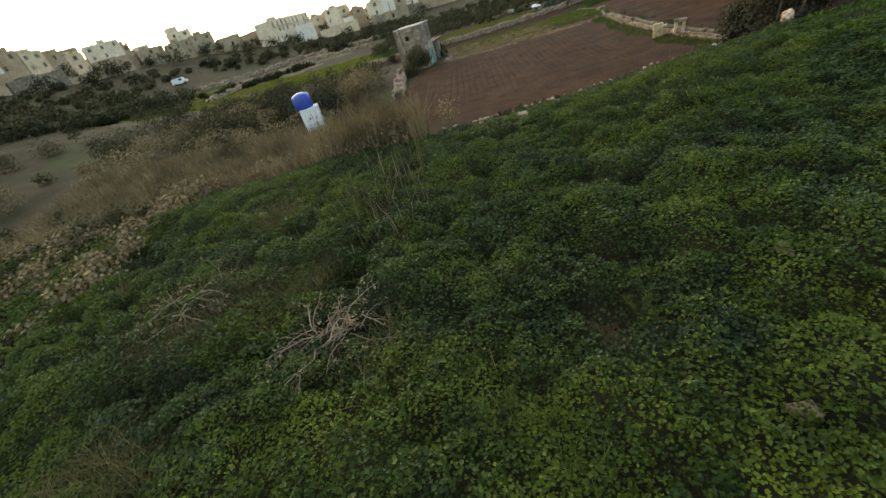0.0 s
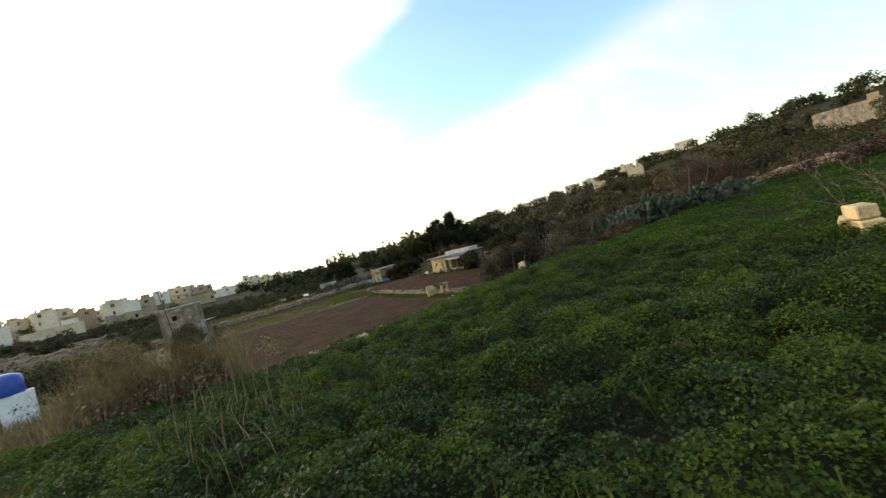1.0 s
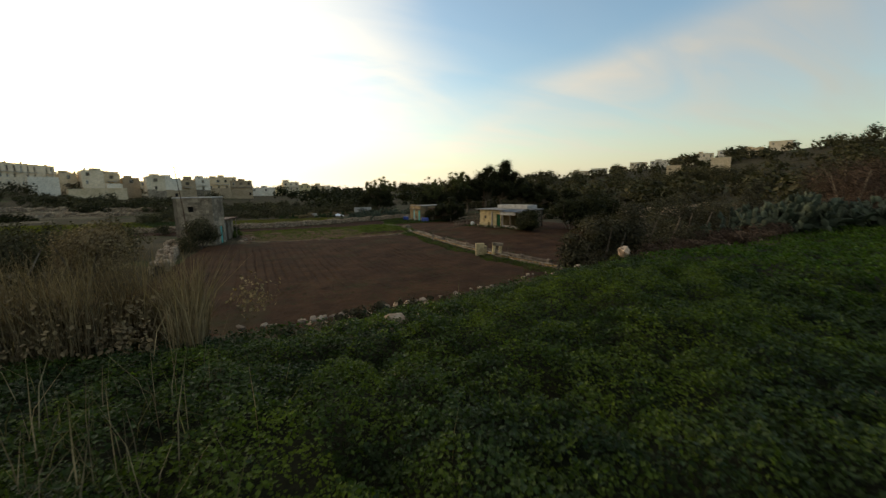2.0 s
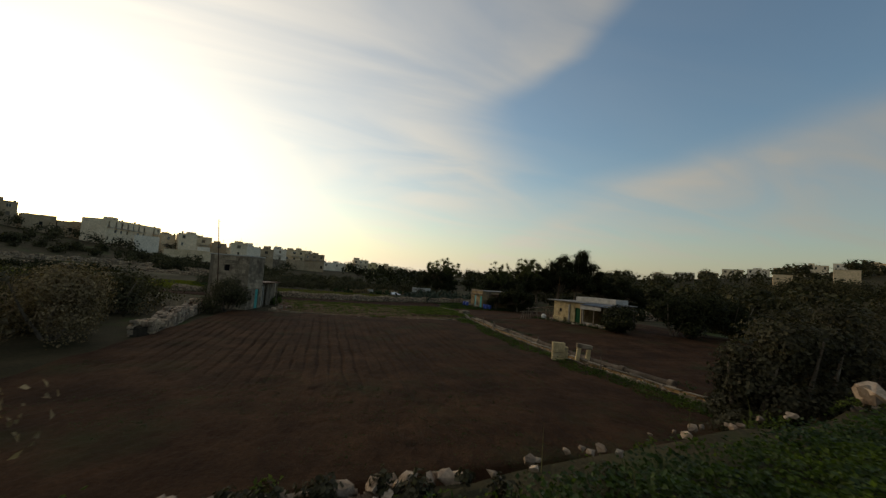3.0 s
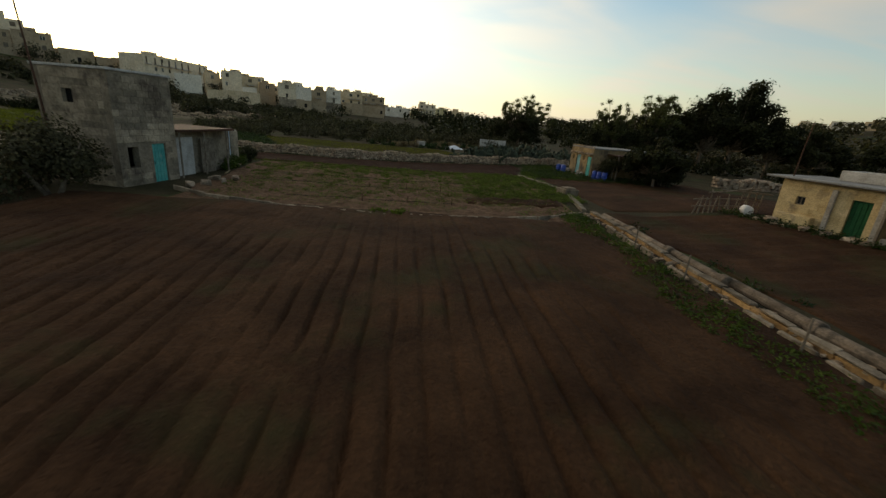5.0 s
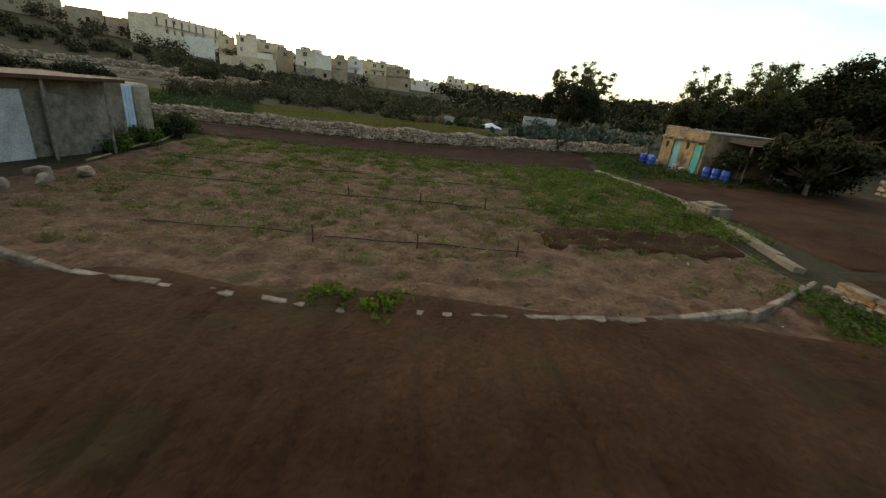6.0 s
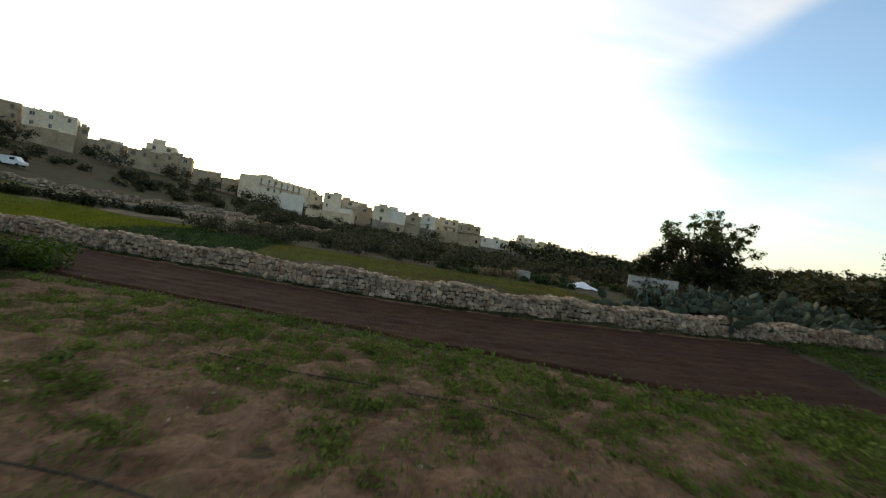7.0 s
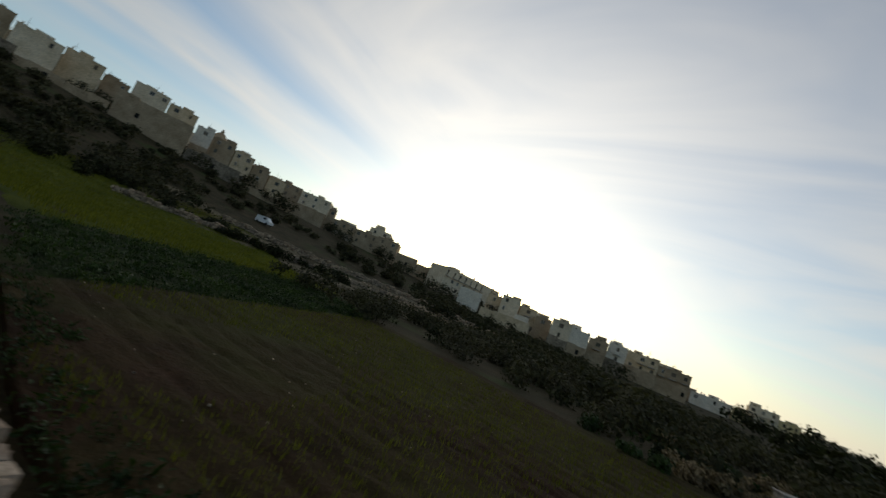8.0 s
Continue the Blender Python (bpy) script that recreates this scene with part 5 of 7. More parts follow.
def yellow_house():
    ob = empty("farmhouse", "low yellow limestone farmhouse with a green door and sheet canopy", "farmhouse", pose(31.95, 65.4, at_ground(33, 63) - 0.05, 0, 0, -74.5) @ Matrix.Diagonal((1, 1, 0.94, 1)))
    ops = [(0.8, 1.2, 1.25, 1.7), (3.0, 3.75, 0.0, 1.95)]
    shell(ob, 4.3, 4.6, 2.55, ops, M["globigerina"])
    facade_blocks(ob, 4.3, 2.45, ops, M["globigerina"], 1)
    plank_door(ob, 3.0, 3.75, 1.95, 0.12, M["green_paint"], "dark green plank door")
    small_window(ob, 0.8, 1.2, 1.25, 1.7, 0.1, M["wood"])
    part("buttress", box_mesh("buttress", 2.2, 2.42, -0.16, -0.03, -0.2, 2.3, M["greystone"], 0.03), ob)
    part("buttress", box_mesh("buttress", 4.05, 4.28, -0.16, -0.03, -0.2, 2.45, M["greystone"], 0.03), ob)
    part("low_bench", box_mesh("low_bench", 0.3, 1.9, -0.5, -0.08, -0.2, 0.75, M["globigerina"], 0.04), ob)
    part("roof_slab", box_mesh("roof_slab", -0.7, 4.5, -0.4, 4.8, 2.555, 2.66, M["roof"], 0.02), ob)
    for a in ((1.2, 6.4, 2.3, 2.5), (1.2, 6.4, 4.3, 4.5), (1.2, 1.4, 2.503, 4.297), (6.2, 6.4, 2.503, 4.297)):
        part("parapet", box_mesh("parapet", a[0], a[1], a[2], a[3], 2.664, 3.2, M["concrete"], 0.02), ob)
    part("upper_roof", box_mesh("upper_roof", 4.52, 7.35, 1.6, 4.8, 2.55, 2.66, M["roof"], 0.02), ob)
    # near-black wall colour stands in for the shade under the canopy
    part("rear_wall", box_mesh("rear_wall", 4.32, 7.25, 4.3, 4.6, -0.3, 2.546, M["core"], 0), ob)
    part("end_wall", box_mesh("end_wall", 7.0, 7.25, -0.5, 4.29, -0.3, 2.546, M["hutstone"], 0), ob)
    bm = bmesh.new()
    n = 46
    xs = [4.3 + 3.3 * i / n for i in range(n + 1)]
    lo = [[bm.verts.new((x, y, z + 0.03 * math.cos(i * math.pi / 2) + dz)) for i, x in enumerate(xs)] for y, z, dz in ((-0.9, 2.42, 0), (1.59, 2.6, 0), (1.59, 2.6, 0.012), (-0.9, 2.42, 0.012))]
    for a, c in zip(lo, lo[1:] + lo[:1]):
        for i in range(n):
            bm.faces.new((a[i], a[i + 1], c[i + 1], c[i]))
    part("canopy_sheet", finish(bm, "canopy_sheet", M["sheet"]), ob, "corrugated blue-grey sheet canopy")
    part("canopy_fascia", box_mesh("canopy_fascia", 4.35, 6.9, -0.8, -0.76, 1.95, 2.34, M["concrete"], 0.01), ob, "pale cloth fascia")
    for x in (4.5, 6.0, 7.4):
        part("canopy_post", box_mesh("canopy_post", x - 0.05, x + 0.05, -0.74, -0.64, -0.2, 2.38, M["wood"], 0.01), ob)
    part("low_wall", box_mesh("low_wall", 4.6, 7.1, -0.6, -0.35, -0.2, 0.5, M["greystone"], 0.03), ob)
    bm = bmesh.new()
    tube(bm, [(0.1, 0.5, 2.6), (0.14, 0.5, 4.2), (0.2, 0.52, 5.6)], [0.03, 0.028, 0.02], 6)
    part("roof_pole", finish(bm, "roof_pole", M["rust"]), ob, "thin iron pole")
    fence = empty("stick_fence", "rickety fence of grey sticks beside the farmhouse", "fence", pose(28.6, 67.0, at_ground(30, 67), 0, 0, 6))
    r = random.Random(2)
    for i in range(14):
        bm = bmesh.new()
        tube(bm, [(i * 0.34, r.uniform(-.1, .1), -0.2), (i * 0.34 + r.uniform(-.2, .2), r.uniform(-.1, .1), 0.8 + r.uniform(0, 0.55))], [0.05, 0.035], 5)
        part("post", finish(bm, "post", M["wood"]), fence)
    for z in (0.35, 0.75):
        bm = bmesh.new()
        tube(bm, [(-0.2, 0, z), (2.2, 0.06, z + 0.08), (4.6, 0, z + 0.05)], [0.035, 0.035, 0.03], 5)
        part("rail", finish(bm, "rail", M["wood"]), fence)
    for a, c in (((0.6, -0.1, 1.15), (4.9, 0.1, 1.55)), ((1.6, 0.1, 1.35), (5.0, -0.2, 1.2)), ((3.2, 0.0, -0.1), (3.9, 0.1, 1.9))):
        bm = bmesh.new()
        tube(bm, [a, c], [0.045, 0.035], 6)
        part("loose_pole", finish(bm, "loose_pole", M["wood"]), fence)
    drum = empty("water_drum", "dirty white plastic drum lying beside the farmhouse", "drum", pose(31.2, 66.3, at_ground(31.2, 66.3, 0.36), 0, 90, 70) @ Matrix.Scale(0.62, 4))
    bm = bmesh.new()
    prof = [(0.0, 0.8), (0.06, 1.0), (0.5, 1.04), (0.94, 1.0), (1.0, 0.8)]
    tube(bm, [(0, 0, z * 0.9 - 0.45) for z, _ in prof], [0.42 * q for _, q in prof], 16)
    part("body", finish(bm, "body", M["white"], True), drum)
    part("stand", box_mesh("stand", 0.40, 0.6, -0.3, 0.3, -0.4, 0.4, M["greystone"], 0.02), drum)
    for i in range(16):
        y = 57.8 + i * 0.5 + r.uniform(-0.2, 0.2)
        x = 31.1 + 0.29 * (65.4 - y) + r.uniform(-0.4, 0.4)
        s = r.uniform(0.22, 0.5)
        thing("rubble_block", STONES[i % len(STONES)], "grey broken block lying before the farmhouse wall", "stone", group="blocks before the farmhouse", at=pose(x, y, at_ground(x, y, s * 0.3), r.uniform(-15, 15), 0, r.uniform(0, 360)) @ Matrix.Diagonal((s * 1.5, s, s * 0.9, 1)))


def small_hut():
    ob = empty("field_hut", "small cracked yellow stone hut with turquoise and green doors", "hut", pose(30.3, 88.6, at_ground(31, 87) + 0.1, 0, 0, -87) @ Matrix.Diagonal((1, 1, 1.02, 1)))
    ops = [(0.5, 0.8, 1.35, 1.8), (1.3, 2.15, 0.0, 1.9), (2.7, 3.0, 1.45, 1.9), (3.55, 4.35, 0.0, 1.85)]
    shell(ob, 4.6, 5.6, 2.62, ops, M["cracked"])
    facade_blocks(ob, 4.6, 2.55, ops, M["cracked"], 2)
    plank_door(ob, 1.3, 2.15, 1.9, 0.1, M["turq"], "pale turquoise plank door")
    plank_door(ob, 3.55, 4.35, 1.85, 0.06, M["teal"], "sea-green plank door", -8)
    small_window(ob, 0.5, 0.8, 1.35, 1.8, 0.12, M["wood"])
    small_window(ob, 2.7, 3.0, 1.45, 1.9, 0.12, M["wood"])
    part("roof_slab", box_mesh("roof_slab", -0.02, 4.66, -0.02, 5.7, 2.624, 2.72, M["roof"], 0.02), ob)
    part("ledge", box_mesh("ledge", 0.2, 4.6, -0.16, -0.03, 2.02, 2.12, M["cracked"], 0.02), ob)
    part("parapet", box_mesh("parapet", 0.0, 2.2, 0.02, 0.26, 2.724, 2.84, M["cracked"], 0.03), ob)
    r = random.Random(12)
    for i in range(7):
        bm = bmesh.new()
        x = 0.3 + i * 0.62
        tube(bm, [(x, -0.04, 2.0 + r.uniform(-0.1, 0.1)), (x + 0.2, -0.35, 2.05), (x + r.uniform(0.2, 0.7), -0.6, 1.8 + r.uniform(-0.25, 0.15))], [0.02, 0.017, 0.01], 5)
        part("dry_branch", finish(bm, "dry_branch", M["twig"]), ob)
    for i in range(22):
        s = r.uniform(0.14, 0.3)
        x, z = 0.15 + i * 0.2 + r.uniform(-0.06, 0.06), r.choice((2.08, 2.1, 2.14))
        part("broken_stone", STONES[i % len(STONES)], ob, at=pose(x, -0.1, z, r.uniform(-20, 20), r.uniform(-20, 20), r.uniform(0, 360)) @ Matrix.Diagonal((s * 1.4, s, s * 0.8, 1)))
    for i in range(14):
        s = r.uniform(0.1, 0.22)
        part("broken_stone", STONES[i % len(STONES)], ob, at=pose(2.2 + i * 0.17, 0.08, 2.72 + s * 0.2, 0, 0, r.uniform(0, 360)) @ Matrix.Diagonal((s * 1.5, s, s * 0.8, 1)))
    for x0, x1, z1 in ((-0.15, 0.5, 0.35), (2.2, 2.65, 0.4), (2.9, 3.4, 0.3)):
        part("rubble_base", box_mesh("rubble_base", x0, x1, -0.3, -0.04, -0.2, z1, M["greystone"], 0.08), ob)
    part("porch_roof", box_mesh("porch_roof", 4.62, 6.6, 1.4, 5.6, 2.2, 2.26, M["rust"], 0.01), ob, "rusted sheet porch roof")
    for y in (1.5, 3.4, 5.3):
        part("porch_post", box_mesh("porch_post", 6.4, 6.5, y, y + 0.1, -0.4, 2.197, M["wood"], 0.01), ob)


def barrel(x, y, h=0.78, rad=0.25, tilt=0):
    ob = empty("plastic_barrel", "blue plastic water barrel beside the hut", "barrel", pose(x, y, at_ground(x, y) - 0.02, tilt, 0, 0), "barrels by the hut")
    bm = bmesh.new()
    prof = [(0.0, 0.92), (0.08, 1.0), (0.3, 1.0), (0.33, 1.05), (0.37, 1.0), (0.63, 1.0), (0.67, 1.05), (0.7, 1.0), (0.93, 1.0), (1.0, 0.9)]
    tube(bm, [(0, 0, z * h) for z, _ in prof], [rad * q for _, q in prof], 16)
    part("body", finish(bm, "body", M["blue"], True), ob)
    bm = bmesh.new()
    tube(bm, [(0, 0, h + 0.002), (0, 0, h + 0.03)], [rad * 0.8, rad * 0.78], 16)
    part("lid", finish(bm, "lid", M["blue"]), ob)


def stone_hut():
    ob = empty("stone_tower_hut", "two-storey weathered limestone farm hut with lean-to sheds", "hut", pose(-1.1, 66.9, at_ground(-1, 67) - 0.05, 0, 0, 75.5))
    ops = [(1.9, 2.75, 0.0, 2.0), (0.5, 1.1, 0.9, 1.9)]
    H = 5.25
    bm = bmesh.new()
    wall_boxes(bm, 3.5, H, 0.35, ops)
    part("front_wall", finish(bm, "front_wall", M["hutstone"]), ob)
    facade_blocks(ob, 3.5, 5.1, ops, M["hutstone"], 3, 0.3, 0.7)
    part("back_wall", box_mesh("back_wall", 0, 3.5, 3.45, 3.8, -0.3, H, M["hutstone"], 0), ob)
    part("side_wall", box_mesh("side_wall", 3.15, 3.5, 0.352, 3.448, -0.3, H, M["hutstone"], 0), ob)
    bm = bmesh.new()
    wall_boxes(bm, 3.096, H, 0.35, [(1.0, 1.55, 3.75, 4.35)])
    side = part("gable_wall", finish(bm, "gable_wall", M["hutstone"]), ob, at=pose(0.0, 3.448, 0, 0, 0, -90))
    part("window", box_mesh("window", 1.0, 1.55, 0.2, 0.22, 3.75, 4.35, M["dark"], 0), side)
    facade_blocks(side, 3.096, 5.1, [(1.0, 1.55, 3.75, 4.35)], M["hutstone"], 4, 0.3, 0.7)
    part("roof_slab", box_mesh("roof_slab", 0.05, 3.45, 0.05, 3.75, H - 0.25, H - 0.1, M["roof"], 0), ob)
    part("roof_edge", box_mesh("roof_edge", -0.06, 3.56, -0.06, 3.86, H + 0.003, H + 0.12, M["concrete"], 0.02), ob)
    plank_door(ob, 1.9, 2.75, 2.0, 0.1, M["teal"], "teal painted plank door")
    plank_door(ob, 0.5, 1.1, 0.9, 0.2, M["wood"], "grey wooden hatch")
    # sheds
    shed = part("shed_wall", box_mesh("shed_wall", 3.52, 8.9, 0.7, 0.95, -0.3, 2.55, M["hutstone"], 0), ob)
    part("shed_back", box_mesh("shed_back", 3.52, 9.96, 3.3, 3.6, -0.3, 2.55, M["hutstone"], 0), ob)
    part("shed_end", box_mesh("shed_end", 9.97, 10.7, 1.2, 3.29, -0.3, 2.5, M["hutstone"], 0.12), ob)
    part("shed_roof", box_mesh("shed_roof", 3.52, 8.4, -0.1, 3.7, 2.555, 2.68, M["rust"], 0.01), ob, "rusty brown sheet roof", pose(0, 0, 0))
    part("shed_panel", box_mesh("shed_panel", 4.1, 5.4, 0.55, 0.6, 0.0, 2.2, M["concrete"], 0.01), ob, "pale board panel")
    part("shed_panel", box_mesh("shed_panel", 5.9, 7.1, 0.45, 0.5, 0.0, 2.1, M["wood"], 0.01), ob, "grey board panel")
    plank_door(ob, 9.3, 9.95, 2.42, 1.4, M["palepaint"], "pale blue-white door board leaning in the shed")
    for x in (3.7, 5.6, 7.6):
        bm = bmesh.new()
        tube(bm, [(x, -0.05, -0.2), (x + 0.05, -0.02, 2.56)], [0.05, 0.045], 7)
        part("shed_post", finish(bm, "shed_post", M["wood"]), ob)
    mast = empty("antenna_mast", "tall thin leaning antenna mast against the hut", "mast", pose(-3.5, 66.6, at_ground(-3.5, 66.6)))
    bm = bmesh.new()
    tube(bm, [(0, 0, -0.2), (-0.3, 0.1, 4.4), (-0.72, 0.3, 8.6)], [0.055, 0.045, 0.028], 7)
    part("pole", finish(bm, "pole", M["rust"]), mast)
    for z in (7.7, 8.4):
        bm = bmesh.new()
        tube(bm, [(-0.72, -0.02, z), (-0.62, 0.58, z)], [0.015, 0.015], 5)
        part("aerial_rod", finish(bm, "aerial_rod", M["rust"]), mast)
    r = random.Random(3)
    for i, (x, y) in enumerate(((1.4, 67.9), (1.9, 68.5), (2.4, 69.3), (2.6, 70.5), (1.7, 70.0))):
        s = r.uniform(0.3, 0.55)
        thing("field_stone", STONES[i], "pale limestone block lying before the hut", "stone", group="stones by the hut", at=pose(x, y, at_ground(x, y, 0.15), 0, 0, 40 * i) @ Matrix.Diagonal((s * 1.6, s, s, 1)))
    for line in (((0.95, 75.0), (0.7, 77.4), (-0.1, 80.0)), ((1.5, 72.0), (1.35, 72.8), (1.2, 73.5))):
        bm = bmesh.new()
        tube(bm, [(px, py, at_ground(px, py, 0.17 - 0.02 * k)) for k, (px, py) in enumerate(line)], [0.045, 0.04, 0.03], 7)
        thing("wooden_pole", finish(bm, "wooden_pole", M["cane"]), "pale bent wooden pole lying on the field", "pole", group="poles by the shed")


yellow_house()
small_hut()
stone_hut()
for x, y, t in ((29.35, 87.9, 0), (29.1, 87.2, 0), (29.0, 88.3, 0), (30.75, 83.5, 0), (31.1, 82.3, 3), (30.9, 82.85, 0)):
    barrel(x, y, tilt=t)


def tank_on_base():
    x, y = -10.6, 43.4
    ob = empty("water_tank", "blue plastic water tank on a whitewashed masonry base", "tank", pose(x, y, at_ground(x, y) - 0.1, 0, 0, 15))
    part("base", box_mesh("base", -0.5, 1.1, -0.7, 0.7, 0, 2.6, M["white"], 0.04), ob, "whitewashed block base")
    bm = bmesh.new()
    prof = [(0.0, 0.95), (0.1, 1.0), (0.9, 1.0), (1.1, 0.9), (1.25, 0.5), (1.3, 0.25)]
    tube(bm, [(0, 0, 2.6 + z) for z, _ in prof], [0.8 * q for _, q in prof], 20)
    part("vessel", finish(bm, "vessel", M["blue"], True), ob, "ribbed blue plastic vessel")


tank_on_base()


def van(x, y, turn, label):
    ob = empty("parked_van", label, "van", pose(x, y, at_ground(x, y), 0, 0, turn), "parked vans")
    bm = bmesh.new()
    sec = [(-2.2, 0.45, 1.0), (-2.1, 0.35, 1.9), (0.9, 0.35, 1.95), (1.5, 0.35, 1.15), (2.2, 0.4, 0.95)]
    rows = []
    for px, lo, hi in sec:
        rows.append([bm.verts.new((px, s * 0.85 * (1 if z < 1.2 else 0.86), z)) for s, z in ((-1, lo), (-1, hi), (1, hi), (1, lo))])
    for a, b in zip(rows, rows[1:]):
        for k in range(4):
            bm.faces.new((a[k], b[k], b[(k + 1) % 4], a[(k + 1) % 4]))
    bm.faces.new(rows[0])
    bm.faces.new(rows[-1][::-1])
    part("body", finish(bm, "body", M["white"]), ob)
    for s in (-1, 1):
        part("side_window", box_mesh("side_window", 0.0, 0.85, s * 0.79 - 0.03, s * 0.79 + 0.03, 1.2, 1.7, M["glass"], 0.01), ob)
        for px in (-1.4, 1.4):
            bm = bmesh.new()
            tube(bm, [(px, s * 0.72, 0.32), (px, s * 0.9, 0.32)], [0.32, 0.32], 14)
            part("wheel", finish(bm, "wheel", M["tyre"]), ob)


van(-84.0, 139.0, 20, "small white van parked on the lane below the town")


# ---- shrubs and trees ----
def foliage_cloud(name, centres, mat, label, seed, per, leaf, category, kind="stuff", squash=0.8, shell_bias=0.5):
    """Leaf masses round centres (x, y, z, radius)."""
    r = rng(seed)
    c = np.asarray(centres, float)
    k = np.maximum(10, (0.6 * per * (c[:, 3] / c[:, 3].mean()) ** 2).astype(int))
    C = np.repeat(c, k, axis=0)
    d = r.normal(size=(len(C), 3))
    d /= np.linalg.norm(d, axis=1, keepdims=True)
    rad = C[:, 3:] * (r.random((len(C), 1)) ** (shell_bias / 1.5)) * (1 + 0.22 * np.sin(d[:, :1] * 5 + C[:, :1]) + 0.18 * np.sin(d[:, 2:] * 7 + d[:, 1:2] * 6 + C[:, 1:2]))
    p = C[:, :3] + d * rad * (1, 1, squash)
    v, f = leaves(p, leaf * r.uniform(0.7, 1.75, len(p)), r, 0.15, 0.75, d)
    me = quick_mesh(name, v, f, mat)
    return thing(name, me, label, category, kind) if label else me


def bush(name, x, y, rad, height, mat, label, seed, per=2600, leaf=0.17, category="bush", group=""):
    r = rng(seed)
    zg = at_ground(x, y)
    ob = empty(name, label, category, pose(x, y, zg), group)
    cs = []
    for i in range(14):
        a, q = r.uniform(0, 6.28), r.uniform(0, 0.75) * rad
        h = height * r.uniform(0.25, 0.82) * (1 - 0.35 * (q / rad))
        cs.append((q * math.cos(a), q * math.sin(a), h, rad * r.uniform(0.3, 0.5)))
    me = foliage_cloud("crown", cs, mat, "", seed, per // 14 * 3 // 2, leaf, "")
    part("crown", me, ob)
    bm = bmesh.new()
    for i in range(4):
        a = i * 1.6 + seed
        tube(bm, [(0.1 * math.cos(a), 0.1 * math.sin(a), -0.2), (0.35 * rad * math.cos(a), 0.35 * rad * math.sin(a), height * 0.35), (0.55 * rad * math.cos(a + .2), 0.55 * rad * math.sin(a + .2), height * 0.7)], [0.11, 0.07, 0.03], 6)
    part("trunk", finish(bm, "trunk", M["bark"]), ob)
    return ob


def tree(x, y, height, spread, mat, label, seed, dense=1.0, trunk_h=0.3, leaf=0.28, clusters=26):
    """A trunk that forks into limbs, with leaf clusters at the limb ends and gaps between."""
    r = random.Random(seed)
    ob = empty("tree", label, "tree", pose(x, y, at_ground(x, y)), "trees")
    bm = bmesh.new()
    th = height * trunk_h
    lean = r.uniform(-0.4, 0.4)
    tube(bm, [(0, 0, -0.3), (lean * 0.3, 0, th * 0.5), (lean, 0.1, th)], [height * 0.032, height * 0.025, height * 0.02], 9)
    part("trunk", finish(bm, "trunk", M["bark"]), ob)
    cs = []
    for i in range(clusters):
        a = r.uniform(0, 6.28)
        q = spread * math.sqrt(r.random()) * 0.92
        top = height * (1 - 0.38 * (q / spread) ** 2) * r.uniform(0.5, 0.94)
        if i < 3:
            top, q = height * r.uniform(0.88, 0.95), spread * r.uniform(0.05, 0.5)
        e = Vector((q * math.cos(a) + lean, q * math.sin(a), max(top, th * 0.9)))
        s = Vector((lean, 0.1, th * r.uniform(0.75, 1.0)))
        mid = s.lerp(e, 0.5) + Vector((r.uniform(-.3, .3), r.uniform(-.3, .3), -0.06 * height))
        bm = bmesh.new()
        tube(bm, [s, mid, e], [height * 0.012, height * 0.008, height * 0.003], 5, False)
        part("limb", finish(bm, "limb", M["bark"]), ob)
        cs.append((e.x, e.y, e.z - 0.2, height * r.uniform(0.045, 0.1) * (0.72 + 0.36 * dense)))
        if dense > 0.8:
            k = s.lerp(e, 0.72)
            cs.append((k.x, k.y, k.z, height * r.uniform(0.06, 0.115)))
    part("crown", foliage_cloud("crown", cs, mat, "", seed, int(180 * dense), leaf, "", shell_bias=1.1), ob)
    return ob


